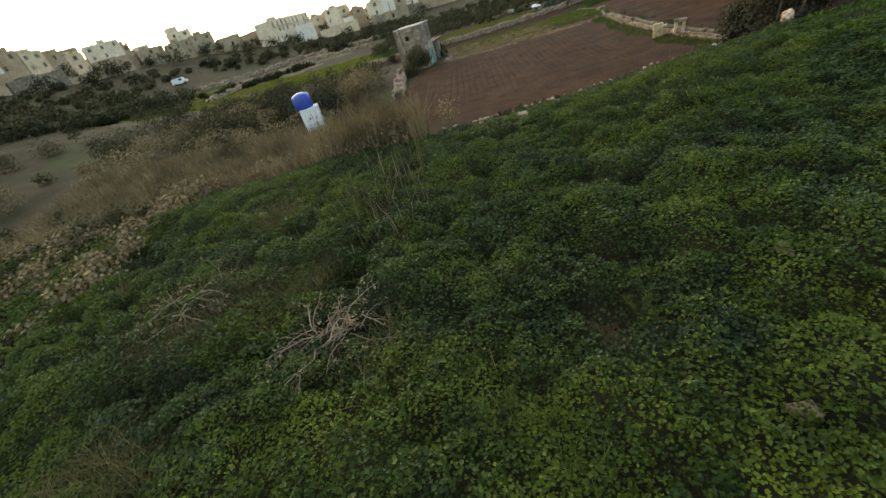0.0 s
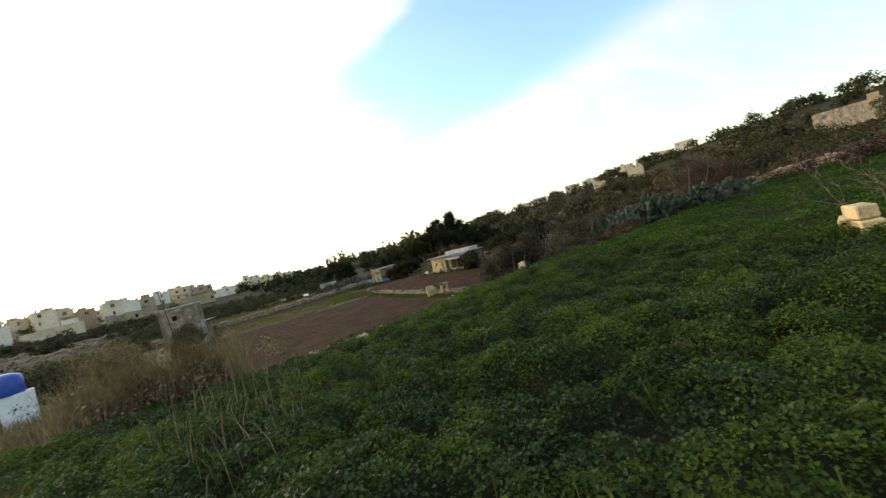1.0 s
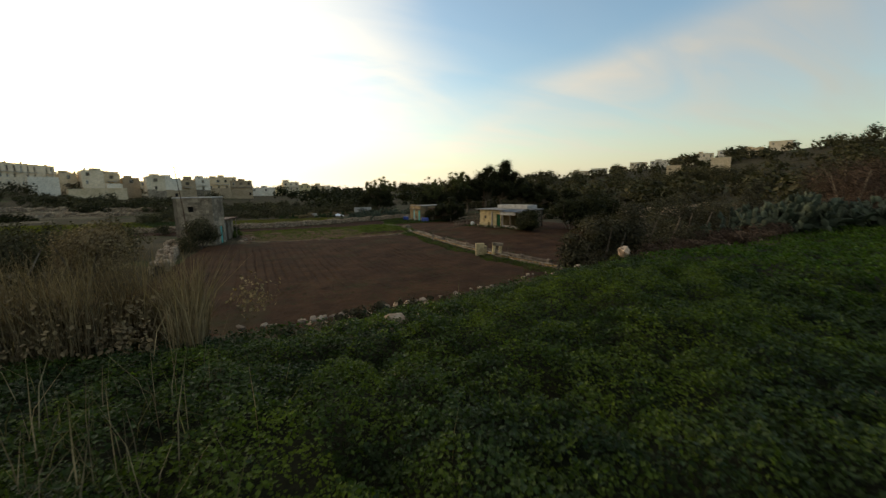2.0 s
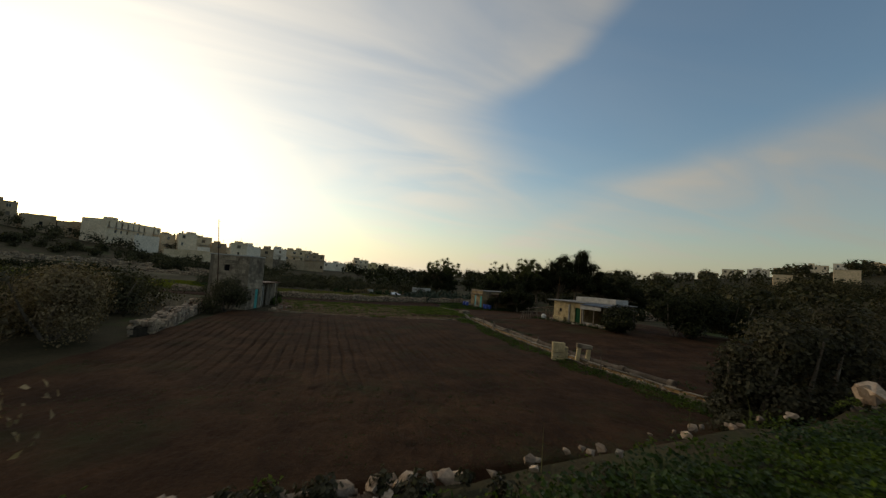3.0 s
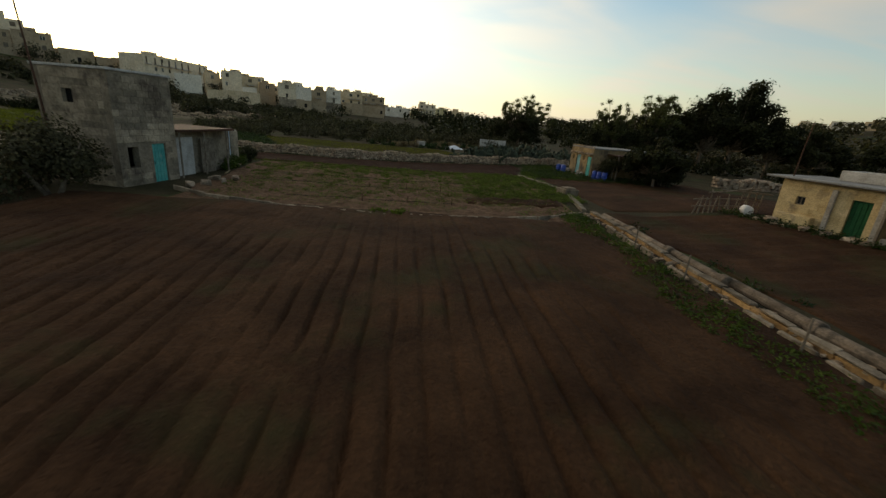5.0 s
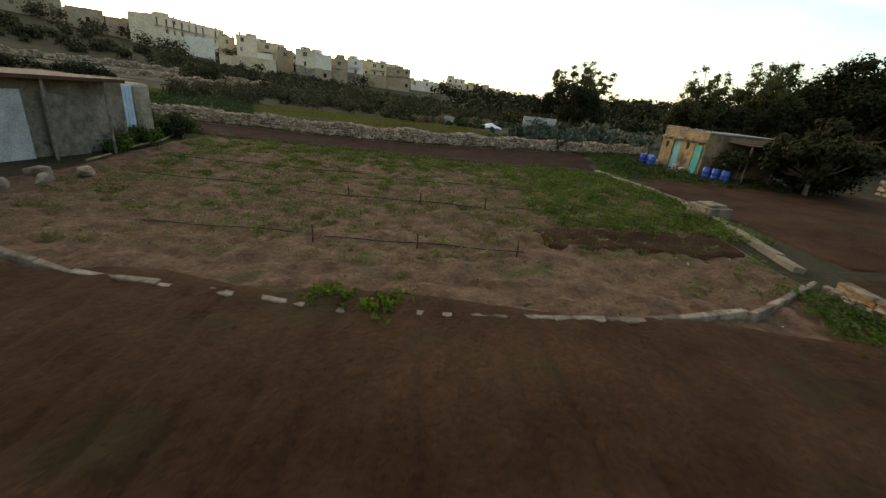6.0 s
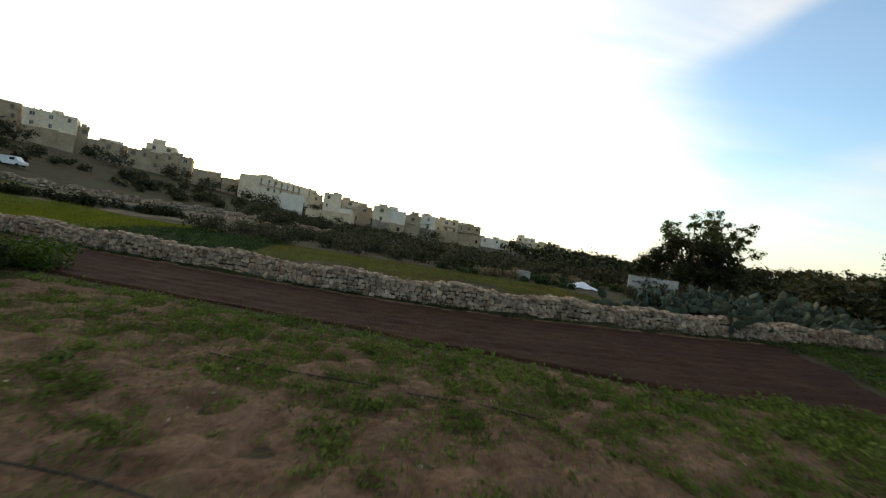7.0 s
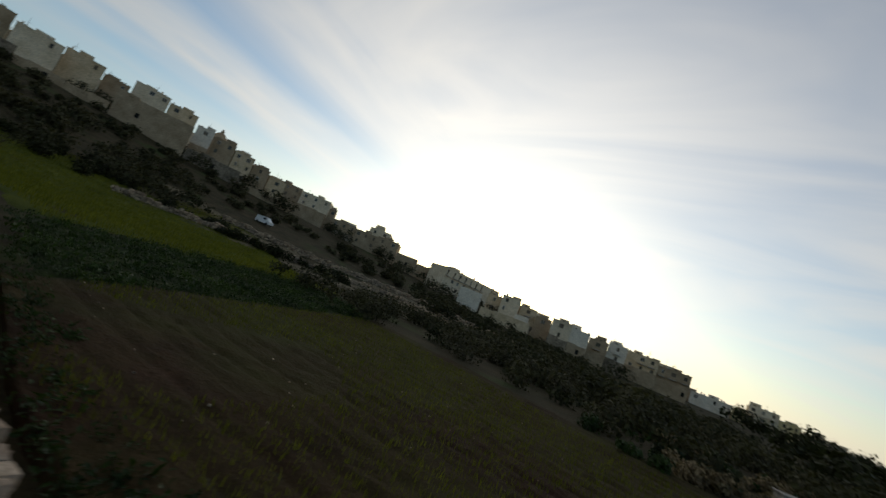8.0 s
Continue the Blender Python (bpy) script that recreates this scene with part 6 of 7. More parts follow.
def eucalyptus(x, y, height, spread, label, seed, body=0.75, lean=0.0, leaf=0.17):
    """Several stems, a dense dark body of leaves and loose feathery clumps on bare limbs above it."""
    r = random.Random(seed)
    ob = empty("tree", label, "tree", pose(x, y, at_ground(x, y)), "trees")
    fork = Vector((0.1, 0.05, height * 0.22))
    bm = bmesh.new()
    tube(bm, [(0, 0, -0.3), (0.08, 0.02, height * 0.12), fork], [height * 0.034, height * 0.028, height * 0.024], 9)
    part("trunk", finish(bm, "trunk", M["bark"]), ob)
    low, high = [], []
    for i in range(int(60 * body)):
        a, q = r.uniform(0, 6.28), spread * math.sqrt(r.random()) * 0.86
        z = height * (0.18 + 0.46 * r.random() * (1 - 0.45 * (q / spread) ** 2))
        low.append((q * math.cos(a) - spread * 0.12, q * math.sin(a), z, height * r.uniform(0.07, 0.115)))
    for i in range(30):
        a, q = r.uniform(0, 6.28), spread * r.uniform(0.1, 0.95)
        z = height * r.uniform(0.58, 0.97) * (1 - 0.2 * (q / spread) ** 2)
        e = Vector((q * math.cos(a) + lean * (z / height), q * math.sin(a), z))
        mid = fork.lerp(e, 0.55) + Vector((r.uniform(-.25, .25), r.uniform(-.25, .25), -0.05 * height))
        bm = bmesh.new()
        tube(bm, [fork, mid, e], [height * 0.011, height * 0.007, height * 0.003], 5, False)
        part("limb", finish(bm, "limb", M["bark"]), ob)
        for k in (0.45, 0.62, 0.78, 0.92, 1.0):
            p = mid.lerp(e, k)
            high.append((p.x + r.gauss(0, 0.035) * height, p.y + r.gauss(0, 0.035) * height, p.z + r.gauss(0, 0.025) * height, height * r.uniform(0.025, 0.06)))
    # shade and sun are in the leaf colours: dark inside, pale on the outer clumps
    crown = part("crown", foliage_cloud("crown", low, M["carob"], "", seed, 520, leaf, "", shell_bias=1.2), ob, "dense inner foliage, shade put into its dark colour")
    part("leaf_clumps", foliage_cloud("leaf_clumps", high, M["eucalypt"], "", seed + 1, 105, leaf * 0.85, "", shell_bias=1.0), crown, "loose grey-green leaf clumps, sunlight put into their pale colour")
    return ob


eucalyptus(31.2, 112.4, 9.7, 4.7, "eucalyptus with a dense dark body and sunlit feathery top", 1, 1.1, 0.8)
eucalyptus(41.0, 100.5, 9.0, 3.0, "slender eucalyptus with open grey-green clumps", 2, 0.7)
eucalyptus(46.2, 101.1, 10.9, 3.3, "tall eucalyptus with a light open crown", 3, 0.6, 0.5)
tree(51.0, 103.0, 9.6, 3.8, M["carob"], "dark dense carob tree", 4, 1.9, clusters=38, leaf=0.24)
tree(55.2, 101.5, 11.2, 4.2, M["carob"], "dark dense evergreen tree", 5, 1.9, clusters=38, leaf=0.24)
tree(58.9, 100.6, 13.2, 4.6, M["carob"], "tall dark pine with dense crown", 6, 2.0, clusters=48, leaf=0.24)
tree(63.5, 98.5, 8.8, 4.4, M["carob"], "broad dark evergreen tree", 7, 1.9, clusters=40, leaf=0.24)
tree(68.5, 96.5, 7.2, 4.4, M["carob"], "broad dark evergreen tree", 8, 1.9, clusters=40, leaf=0.24)
tree(74.0, 93.0, 5.6, 4.2, M["carob"], "broad dark evergreen tree", 9, 1.6)
tree(80.0, 90.0, 5.2, 4.2, M["carob"], "broad dark evergreen tree", 10, 1.6)
# bushes on the far side of the channel
for i, (x, y, q, h) in enumerate(((33.4, 56.3, 2.4, 3.1), (38.6, 55.0, 2.5, 4.4), (41.4, 55.0, 2.9, 4.8), (45.6, 54.5, 2.8, 4.6))):
    bush("carob_bush", x, y, q, h, M["carob"], "dense dark carob bush beside the farmhouse", 40 + i, 11000, 0.16)
for i, (x, y, q, h) in enumerate(((19.6, 33.9, 1.6, 3.6), (21.4, 33.5, 2.2, 4.9), (24.2, 34.0, 2.6, 5.2), (27.8, 34.6, 2.9, 5.3), (32.0, 35.6, 3.0, 5.4), (37.0, 36.2, 2.9, 5.6), (46, 38.5, 3.0, 5.6), (50.5, 36.5, 3.0, 5.4))):
    bush("olive_bush", x, y, q, h, M["olive"], "grey-green wild olive bush with a rounded crown", 50 + i, 10000, 0.105, group="olive bushes")
for i, (x, y, q, h) in enumerate(((43.5, 30.0, 3.4, 5.6), (46.8, 31.5, 3.8, 6.2), (51, 30, 3.2, 5.2))):
    bush("bare_shrub", x, y, q, h, M["bare_twig"], "leafless red-brown shrub with fine twigs", 60 + i, 13000, 0.075)
bush("hut_shrub", 36.2, 81.2, 2.6, 3.7, M["carob"], "broad dark shrub hiding the side of the small hut", 70, 12000, 0.13)
tree(35.0, 80.6, 4.7, 2.6, M["carob"], "low dark carob tree overhanging the hut porch", 90, 2.0, 0.25, 0.2, 40)
bush("hut_shrub", 32.1, 82.8, 1.3, 2.6, M["carob"], "dark shrub growing against the hut side", 78, 3200, 0.11)
bush("hut_shrub", 37.6, 82.3, 1.7, 2.2, M["scrub"], "low dark shrub behind the small hut", 71, 3600, 0.13)
bush("hut_shrub", -2.2, 64.3, 2.5, 3.2, M["scrub"], "dark shrub before the stone hut wall", 72, 11000, 0.11)
bush("hut_shrub", -6.9, 48.9, 3.0, 4.0, M["brown_scrub"], "large dry brown shrub at the end of the tumbled wall", 79, 14000, 0.10)
bush("hut_shrub", -9.8, 46.4, 2.8, 3.6, M["scrub"], "large dark shrub at the end of the tumbled wall", 80, 9000, 0.12)
bush("hut_shrub", -8.6, 60.0, 2.8, 3.6, M["scrub"], "dark shrub behind the tumbled wall", 73, 4200, 0.15)
bush("hut_shrub", -9.8, 52.5, 2.8, 3.2, M["brown_scrub"], "dry brown shrub behind the tumbled wall", 74, 4200, 0.13)
bush("hut_shrub", 0.3, 79.4, 0.9, 1.2, M["carob"], "low dark shrub beside the shed", 75, 1500, 0.10)
bush("hut_shrub", -2.2, 80.6, 1.1, 1.4, M["scrub"], "low dark shrub at the wall end", 76, 1500, 0.10)
bush("hut_shrub", -8.5, 83.2, 1.3, 1.5, M["scrub"], "dark shrub below the rubble wall", 77, 1800, 0.10)


def palm(x, y, trunk, frond, seed):
    r = random.Random(seed)
    ob = empty("palm", "small ragged palm with drooping fronds beside the water tank", "palm", pose(x, y, at_ground(x, y)))
    bm = bmesh.new()
    tube(bm, [(0, 0, -0.2), (0.05, 0, trunk * 0.5), (0.0, 0.05, trunk)], [0.2, 0.17, 0.19], 9)
    part("trunk", finish(bm, "trunk", M["bark"]), ob)
    for i in range(24):
        a, rise = i * 2.4 + r.uniform(-.2, .2), r.uniform(0.1, 1.3)
        ln = frond * r.uniform(0.8, 1.1)
        pts = []
        for k in range(7):
            u = k / 6
            pts.append(Vector((math.cos(a) * ln * u, math.sin(a) * ln * u, trunk + ln * (rise * u - 1.0 * u * u))))
        bm = bmesh.new()
        tube(bm, pts, [0.02 - 0.0025 * k for k in range(7)], 4, False)
        side = Vector((-math.sin(a), math.cos(a), 0))
        for k in range(1, 26):
            u = k / 26
            p = Vector((math.cos(a) * ln * u, math.sin(a) * ln * u, trunk + ln * (rise * u - 1.0 * u * u)))
            for s in (-1, 1):
                w = 0.32 * math.sin(math.pi * min(1, u * 0.9 + 0.1)) + 0.05
                q = p + side * s * w + Vector((math.cos(a) * 0.14, math.sin(a) * 0.14, -0.12 - r.uniform(0, 0.1)))
                e = Vector((math.cos(a), math.sin(a), 0)) * 0.022
                bm.faces.new([bm.verts.new(v) for v in (p - e, p + e, q)])
        part("frond", finish(bm, "frond", M["olive"]), ob)


palm(-14.5, 59.0, 1.7, 1.9, 4)


def pad_mesh(seed):
    r = random.Random(seed)
    bm = bmesh.new()
    rings = []
    for side, grow in ((-1, 0.82), (-0.5, 1.0), (0.5, 1.0), (1, 0.82)):
        rings.append([bm.verts.new((math.sin(k * math.pi / 5) * 0.34 * grow * (1 - 0.15 * math.cos(k * math.pi / 5)), side * 0.055, 0.5 + math.cos(k * math.pi / 5) * 0.5 * grow)) for k in range(10)])
    bm.faces.new(rings[0])
    bm.faces.new(rings[-1][::-1])
    for a, c in zip(rings, rings[1:]):
        for k in range(10):
            bm.faces.new((a[k], a[(k + 1) % 10], c[(k + 1) % 10], c[k]))
    return finish(bm, "pad", M["cactus"], True)


PAD = pad_mesh(1)


def prickly_pear(x, y, size, seed, group):
    """A clump of prickly pear: oval pads growing out of one another."""
    r = random.Random(seed)
    ob = empty("prickly_pear", "grey-green prickly pear clump with stacked oval pads", "cactus", pose(x, y, at_ground(x, y)) @ Matrix.Scale(1.75 if y < 60 else 1.5, 4), group)

    def pad(base, d, face, s, depth):
        w = face.cross(d).normalized()
        f = d.cross(w)
        m = Matrix.Translation(base) @ Matrix((w, f, d)).transposed().to_4x4() @ Matrix.Scale(s, 4)
        part("pad", PAD, ob, at=m)
        if depth > 0:
            for j in range(r.choice((1, 1, 2, 2))):
                a = r.uniform(-1.2, 1.2)
                nd = (d * math.cos(a) + w * math.sin(a) + Vector((r.uniform(-.3, .3), r.uniform(-.3, .3), 0.2))).normalized()
                nf = (f + Vector((r.uniform(-.8, .8), r.uniform(-.8, .8), 0))).normalized()
                nf = (nf - nd * nf.dot(nd)).normalized()
                pad(base + d * s * (0.5 + 0.42 * math.cos(a)) + w * math.sin(a) * 0.3 * s, nd, nf, s * r.uniform(0.82, 1.0), depth - 1)

    for i in range(int((6.5 if y < 60 else 11) * size)):
        b = Vector((r.gauss(0, 0.45), r.gauss(0, 0.36), 0)) * size * (1.0 if y < 60 else 1.1)
        b.z = -0.06
        d = Vector((r.uniform(-.5, .5), r.uniform(-.5, .5), 1)).normalized()
        f = Vector((r.uniform(-1, 1), r.uniform(-1, 1), 0.01))
        f = (f - d * f.dot(d)).normalized()
        pad(b, d, f, r.uniform(0.30, 0.46), r.choice((3, 4, 4)) if y < 60 else r.choice((2, 3, 3)))
    return ob


for i, (x, y, s) in enumerate(((33.0, 32.8, 1.3), (34.8, 32.2, 1.5), (36.5, 31.4, 1.5), (38.1, 30.4, 1.5), (36.6, 33.0, 1.5), (38.0, 32.0, 1.4), (37.2, 29.4, 1.4), (38.6, 28.2, 1.4), (39.8, 27.0, 1.3), (40.6, 25.6, 1.1))):
    prickly_pear(x, y, s, 80 + i, "prickly pears by the meadow")
for i, (x, y, s) in enumerate(((19.7, 91.0, 0.75), (20.9, 91.4, 0.95), (22.4, 92.0, 1.0), (24.0, 92.7, 1.05), (25.7, 93.5, 1.05), (27.5, 94.5, 1.0), (29.4, 95.6, 1.0), (31.4, 97.0, 1.05), (21.9, 93.3, 1.05), (24.9, 94.7, 1.1), (28.2, 96.4, 1.1), (33.4, 98.4, 1.1))):
    prickly_pear(x, y, s, 100 + i, "prickly pears behind the rubble wall")


def polar(az, d, cx=12.0, cy=72.0):
    a = math.radians(az)
    return cx + d * math.sin(a), cy + d * math.cos(a)


def scrub_band(name, n, az0, az1, d0, d1, r0_, r1_, mat, label, seed, per, leaf, rise=0.5):
    r = rng(seed)
    cs = []
    for i in range(n):
        x, y = polar(r.uniform(az0, az1), r.uniform(d0, d1))
        q = r.uniform(r0_, r1_)
        cs.append((x, y, at_ground(x, y) + q * rise, q))
        for k in range(2):
            cs.append((x + r.normal(0, q * 0.6), y + r.normal(0, q * 0.6), at_ground(x, y) + q * rise * r.uniform(0.7, 1.7), q * r.uniform(0.5, 0.8)))
    return foliage_cloud(name, cs, mat, label, seed, per, leaf, "scrub")


scrub_band("hillside_scrub", 120, -24, 18, 46, 110, 0.8, 1.8, M["scrub"], "dark scrub and low trees on the slope below the town", 201, 110, 0.36)
scrub_band("hillside_scrub", 90, -34, -12, 95, 135, 1.2, 2.3, M["scrub"], "dark scrub and small trees under the houses", 202, 95, 0.45)
scrub_band("hillside_scrub", 105, -95, -34, 118, 150, 0.8, 2.1, M["scrub"], "dark bushes on the terraces below the town", 203, 80, 0.54)
scrub_band("hillside_scrub", 90, 8, 45, 60, 190, 1.5, 3.4, M["carob"], "dark scrub and low trees on the valley floor", 204, 75, 0.64)
scrub_band("hillside_scrub", 190, 36, 100, 90, 240, 2.0, 4.6, M["scrub"], "dark woods on the far slope", 205, 62, 1.0, 0.6)
scrub_band("hillside_scrub", 90, -98, -61, 84, 120, 1.2, 2.6, M["scrub"], "dark scrub on the slope beyond the grass field", 230, 85, 0.5)
scrub_band("hedge_line", 60, -92, -40, 76, 84, 0.7, 1.5, M["carob"], "dark hedge along the top of the grass field", 210, 130, 0.3)
scrub_band("valley_olives", 70, 48, 92, 60, 130, 1.2, 2.8, M["olive"], "grey-green trees across the valley", 206, 150, 0.42)
scrub_band("town_trees", 60, -80, -8, 145, 185, 1.5, 3.4, M["scrub"], "dark garden trees between the town houses", 207, 120, 0.5, 0.8)
scrub_band("valley_woods", 130, 2, 48, 130, 300, 2.4, 4.6, M["carob"], "dark tree belt across the valley", 209, 75, 0.95, 0.7)
scrub_band("skyline_trees", 20, 30, 95, 215, 260, 2.5, 4.5, M["scrub"], "dark trees along the far ridge", 208, 150, 0.9, 0.8)


def scatter_scrub(name, n, box, r0_, r1_, mat, label, seed, per, leaf, keep=None):
    r = rng(seed)
    cs = []
    for i in range(n):
        x, y = r.uniform(box[0], box[1]), r.uniform(box[2], box[3])
        if keep and not keep(x, y):
            continue
        q = r.uniform(r0_, r1_)
        cs.append((x, y, at_ground(x, y) + q * 0.5, q))
        cs.append((x + r.normal(0, q), y + r.normal(0, q), at_ground(x, y) + q * 0.9, q * 0.6))
    return foliage_cloud(name, cs, mat, label, seed, per, leaf, "scrub")


scatter_scrub("side_scrub", 46, (-42, -8, 40, 82), 0.8, 1.9, M["brown_scrub"], "brown dry scrub left of the ploughed field", 211, 480, 0.14, lambda x, y: y < 72)
scatter_scrub("side_scrub", 46, (-60, -9, 44, 90), 0.9, 2.2, M["scrub"], "dark bushes left of the ploughed field", 212, 480, 0.17, lambda x, y: y < 70 or x < -40)
scatter_scrub("side_scrub", 44, (-30, -8.5, 50, 71), 1.2, 2.2, M["scrub"], "dark bushes crowding the bank beside the ploughed field", 231, 420, 0.19)
scatter_scrub("side_scrub", 30, (-26, -7.5, 47, 71), 0.9, 1.7, M["brown_scrub"], "brown dry scrub crowding the bank beside the ploughed field", 232, 420, 0.15)
scatter_scrub("meadow_end_scrub", 60, (53, 74, 4, 44), 0.7, 1.6, M["bare_twig"], "brown scrub along the meadow wall", 214, 260, 0.22)
scatter_scrub("meadow_end_bushes", 40, (70, 150, -10, 62), 1.2, 2.8, M["scrub"], "dark bushes on the slope beyond the meadow", 215, 220, 0.35)
scatter_scrub("upper_scrub", 150, (-16, 34, 102, 142), 0.6, 1.5, M["scrub"], "dark tangled scrub beyond the upper field", 216, 210, 0.19, lambda x, y: not (13 < x < 24 and y < 112.5) and (y > 104.2 or x > 13) and abs(x - 27.0) + abs(y - 113) > 7)
scatter_scrub("upper_scrub", 110, (-16, 34, 102, 146), 0.6, 1.5, M["olive"], "grey-green scrub beyond the upper field", 217, 210, 0.17, lambda x, y: not (13 < x < 24 and y < 112.5) and (y > 105.5 or x > 13))
scatter_scrub("terrace_scrub", 90, (-24, 0.6, 26.5, 36), 0.5, 1.2, M["brown_scrub"], "dense brown twiggy scrub along the low side of the terrace", 218, 420, 0.11, lambda x, y: y > 27.5 - 0.25 * x and (x < -5.2 or y < 30.8))
scatter_scrub("terrace_scrub", 26, (-22, -1, 27, 35), 0.5, 1.0, M["olive"], "grey-green scrub among the dry bushes of the terrace", 219, 420, 0.11, lambda x, y: y > 28 - 0.25 * x and (x < -5.2 or y < 30.8))
scatter_scrub("terrace_thicket", 60, (-11, 0.6, 25.5, 30.2), 0.9, 1.5, M["brown_scrub"], "tall brown twiggy thicket on the low side of the terrace", 221, 560, 0.085, lambda x, y: y > 28.2 - 0.3 * x)
scatter_scrub("dead_brush", 60, (23.5, 36.5, 30.6, 32.8), 0.3, 0.7, M["bare_twig"], "grey dead twigs heaped over the stones under the bushes", 233, 260, 0.09)
scatter_scrub("crest_scrub", 22, (-2.5, 10.5, 27.8, 29.4), 0.15, 0.35, M["olive"], "low grey-green scrub on the terrace edge", 234, 200, 0.07)
scatter_scrub("slope_bushes", 40, (152, 164, 98, 134), 2.6, 4.2, M["scrub"], "dark bushes before the houses of the far slope", 235, 260, 0.4)
scatter_scrub("ruin_bushes", 46, (122, 156, 24, 64), 2.2, 4.0, M["scrub"], "dark bushes before the farm ruin", 222, 300, 0.4)
scatter_scrub("low_side_scrub", 90, (-36, -11, 12, 34), 0.5, 1.2, M["brown_scrub"], "brown dry scrub on the sunken ground below the terrace", 223, 220, 0.15)
scatter_scrub("low_side_scrub", 40, (-36, -13, 14, 40), 0.6, 1.3, M["scrub"], "dark bushes on the sunken ground below the terrace", 224, 240, 0.17)
scatter_scrub("shed_weeds", 60, (-2.4, 1.1, 74.2, 81.0), 0.38, 0.6, M["ivy_mid"], "tall green weeds on the bank before the shed", 225, 420, 0.09, lambda x, y: -0.85 < x - 0.75 + 0.25 * (y - 74.5) < -0.05)
scatter_scrub("plot_scrub", 60, (10.5, 25, 103.5, 113.5), 0.25, 0.6, M["brown_scrub"], "low dry brush round the tarpaulin and the cistern", 226, 260, 0.12, lambda x, y: math.hypot(x - 20.0, y - 106.4) > 2.6 and not (22.6 < x < 30 and 103 < y < 108.2) and math.hypot(x - 15.3, y - 108.5) > 1.5)
scatter_scrub("plot_scrub", 50, (8, 25, 102.5, 113.5), 0.25, 0.55, M["ivy"], "low green weeds round the tarpaulin and the cistern", 227, 240, 0.12, lambda x, y: math.hypot(x - 20.0, y - 106.4) > 2.6 and not (22.6 < x < 30 and 103 < y < 108.2) and math.hypot(x - 15.3, y - 108.5) > 1.5)
scatter_scrub("shed_weeds", 26, (-3.6, 0.1, 77.6, 82.4), 0.4, 0.75, M["ivy_mid"], "tall green weeds between the shed and the rubble wall", 237, 360, 0.09)
scatter_scrub("plot_scrub", 26, (23.2, 30, 103.2, 106.6), 0.45, 0.85, M["olive"], "grey-green scrub before the garden wall", 236, 300, 0.11)
scatter_scrub("undergrowth", 90, (38, 88, 86, 100), 1.0, 2.2, M["carob"], "dark undergrowth beneath the trees", 220, 220, 0.3, lambda x, y: y > 101 - 0.22 * (x - 38))
scatter_scrub("field_edge_scrub", 30, (46, 80, 44, 88), 0.6, 1.5, M["carob"], "low dark scrub between the far plots", 213, 220, 0.25)

rubble_wall("wall_far_plot", [(47, 73), (53, 70.5), (60, 66.5), (72, 61)], 0.8, 0.8, 0.42, "pale tumbled rubble wall of the far plots", (50, 72), 37, 0.3)
rubble_wall("wall_far_terrace", [(44, 84), (58, 82), (74, 78), (92, 70)], 0.9, 0.8, 0.5, "tumbled rubble wall of a far terrace", (50, 83), 38, 0.3)
rubble_wall("wall_meadow_end", [(61, 2), (63, 10), (62.5, 18), (60, 26), (56, 33)], 1.1, 1.4, 0.26, "grey rubble wall along the end of the meadow", (66, 16), 39, 0.3)


rubble_wall("wall_terrace", [polar(-66, 74), polar(-56, 80), polar(-46, 84), polar(-36, 88), polar(-27, 80)], 0.9, 1.0, 0.5, "pale tumbled rubble wall of the lower terrace", polar(-46, 84), 131, 0.35)
rubble_wall("wall_terrace", [polar(-58, 96), polar(-48, 100), polar(-38, 104), polar(-28, 100), polar(-20, 92)], 0.9, 1.0, 0.55, "pale tumbled rubble wall of the upper terrace", polar(-40, 102), 132, 0.35)


# ---- small things beyond the rubble wall ----
def tarp_heap():
    bm = bmesh.new()
    n = 14
    grid = []
    for i in range(n):
        row = []
        for j in range(n):
            u, v = (i / (n - 1) - 0.5) * 2, (j / (n - 1) - 0.5) * 2
            h = 0.85 * math.exp(-(u * u * 1.6 + v * v * 2.0) * 1.3) + 0.07 * math.sin(u * 9 + v * 3) * (1 - u * u) + 0.05 * math.sin(v * 11)
            row.append(bm.verts.new((u * 1.5, v * 1.1, max(h, 0.0) + (0.02 if abs(u) < 0.99 else -0.1))))
        grid.append(row)
    for i in range(n - 1):
        for j in range(n - 1):
            bm.faces.new((grid[i][j], grid[i + 1][j], grid[i + 1][j + 1], grid[i][j + 1]))
    x, y = 20.0, 106.4
    me = finish(bm, "tarpaulin", M["tarp"], True)
    ob = thing("tarpaulin", me, "crumpled white tarpaulin over a heap in the upper field", "tarpaulin", at=pose(x, y, at_ground(x, y)) @ Matrix.Diagonal((0.95, 0.8, 0.6, 1)))
    mod = ob.modifiers.new("thickness", "SOLIDIFY")
    mod.thickness = 0.015
    x, y = 15.3, 108.5
    crate = empty("stone_cistern", "small pale stone cistern with a light lid", "cistern", pose(x, y, at_ground(x, y), 0, 0, 20) @ Matrix.Scale(0.75, 4))
    part("cistern_body", box_mesh("cistern_body", -0.7, 0.7, -0.5, 0.5, -0.1, 0.8, M["greystone"], 0.03), crate)
    part("cistern_lid", box_mesh("cistern_lid", -0.78, 0.78, -0.58, 0.58, 0.803, 0.9, M["greystone"], 0.02), crate)
    low = empty("garden_wall", "low pale concrete garden wall before the trees", "wall", pose(24.0, 107.4, at_ground(25, 107), 0, 0, -3))
    for i in range(3):
        part("wall_panel", box_mesh("wall_panel", i * 1.3, i * 1.3 + 1.29, -0.12, 0.12, -0.3, 1.7, M["concrete"], 0.015), low)


tarp_heap()


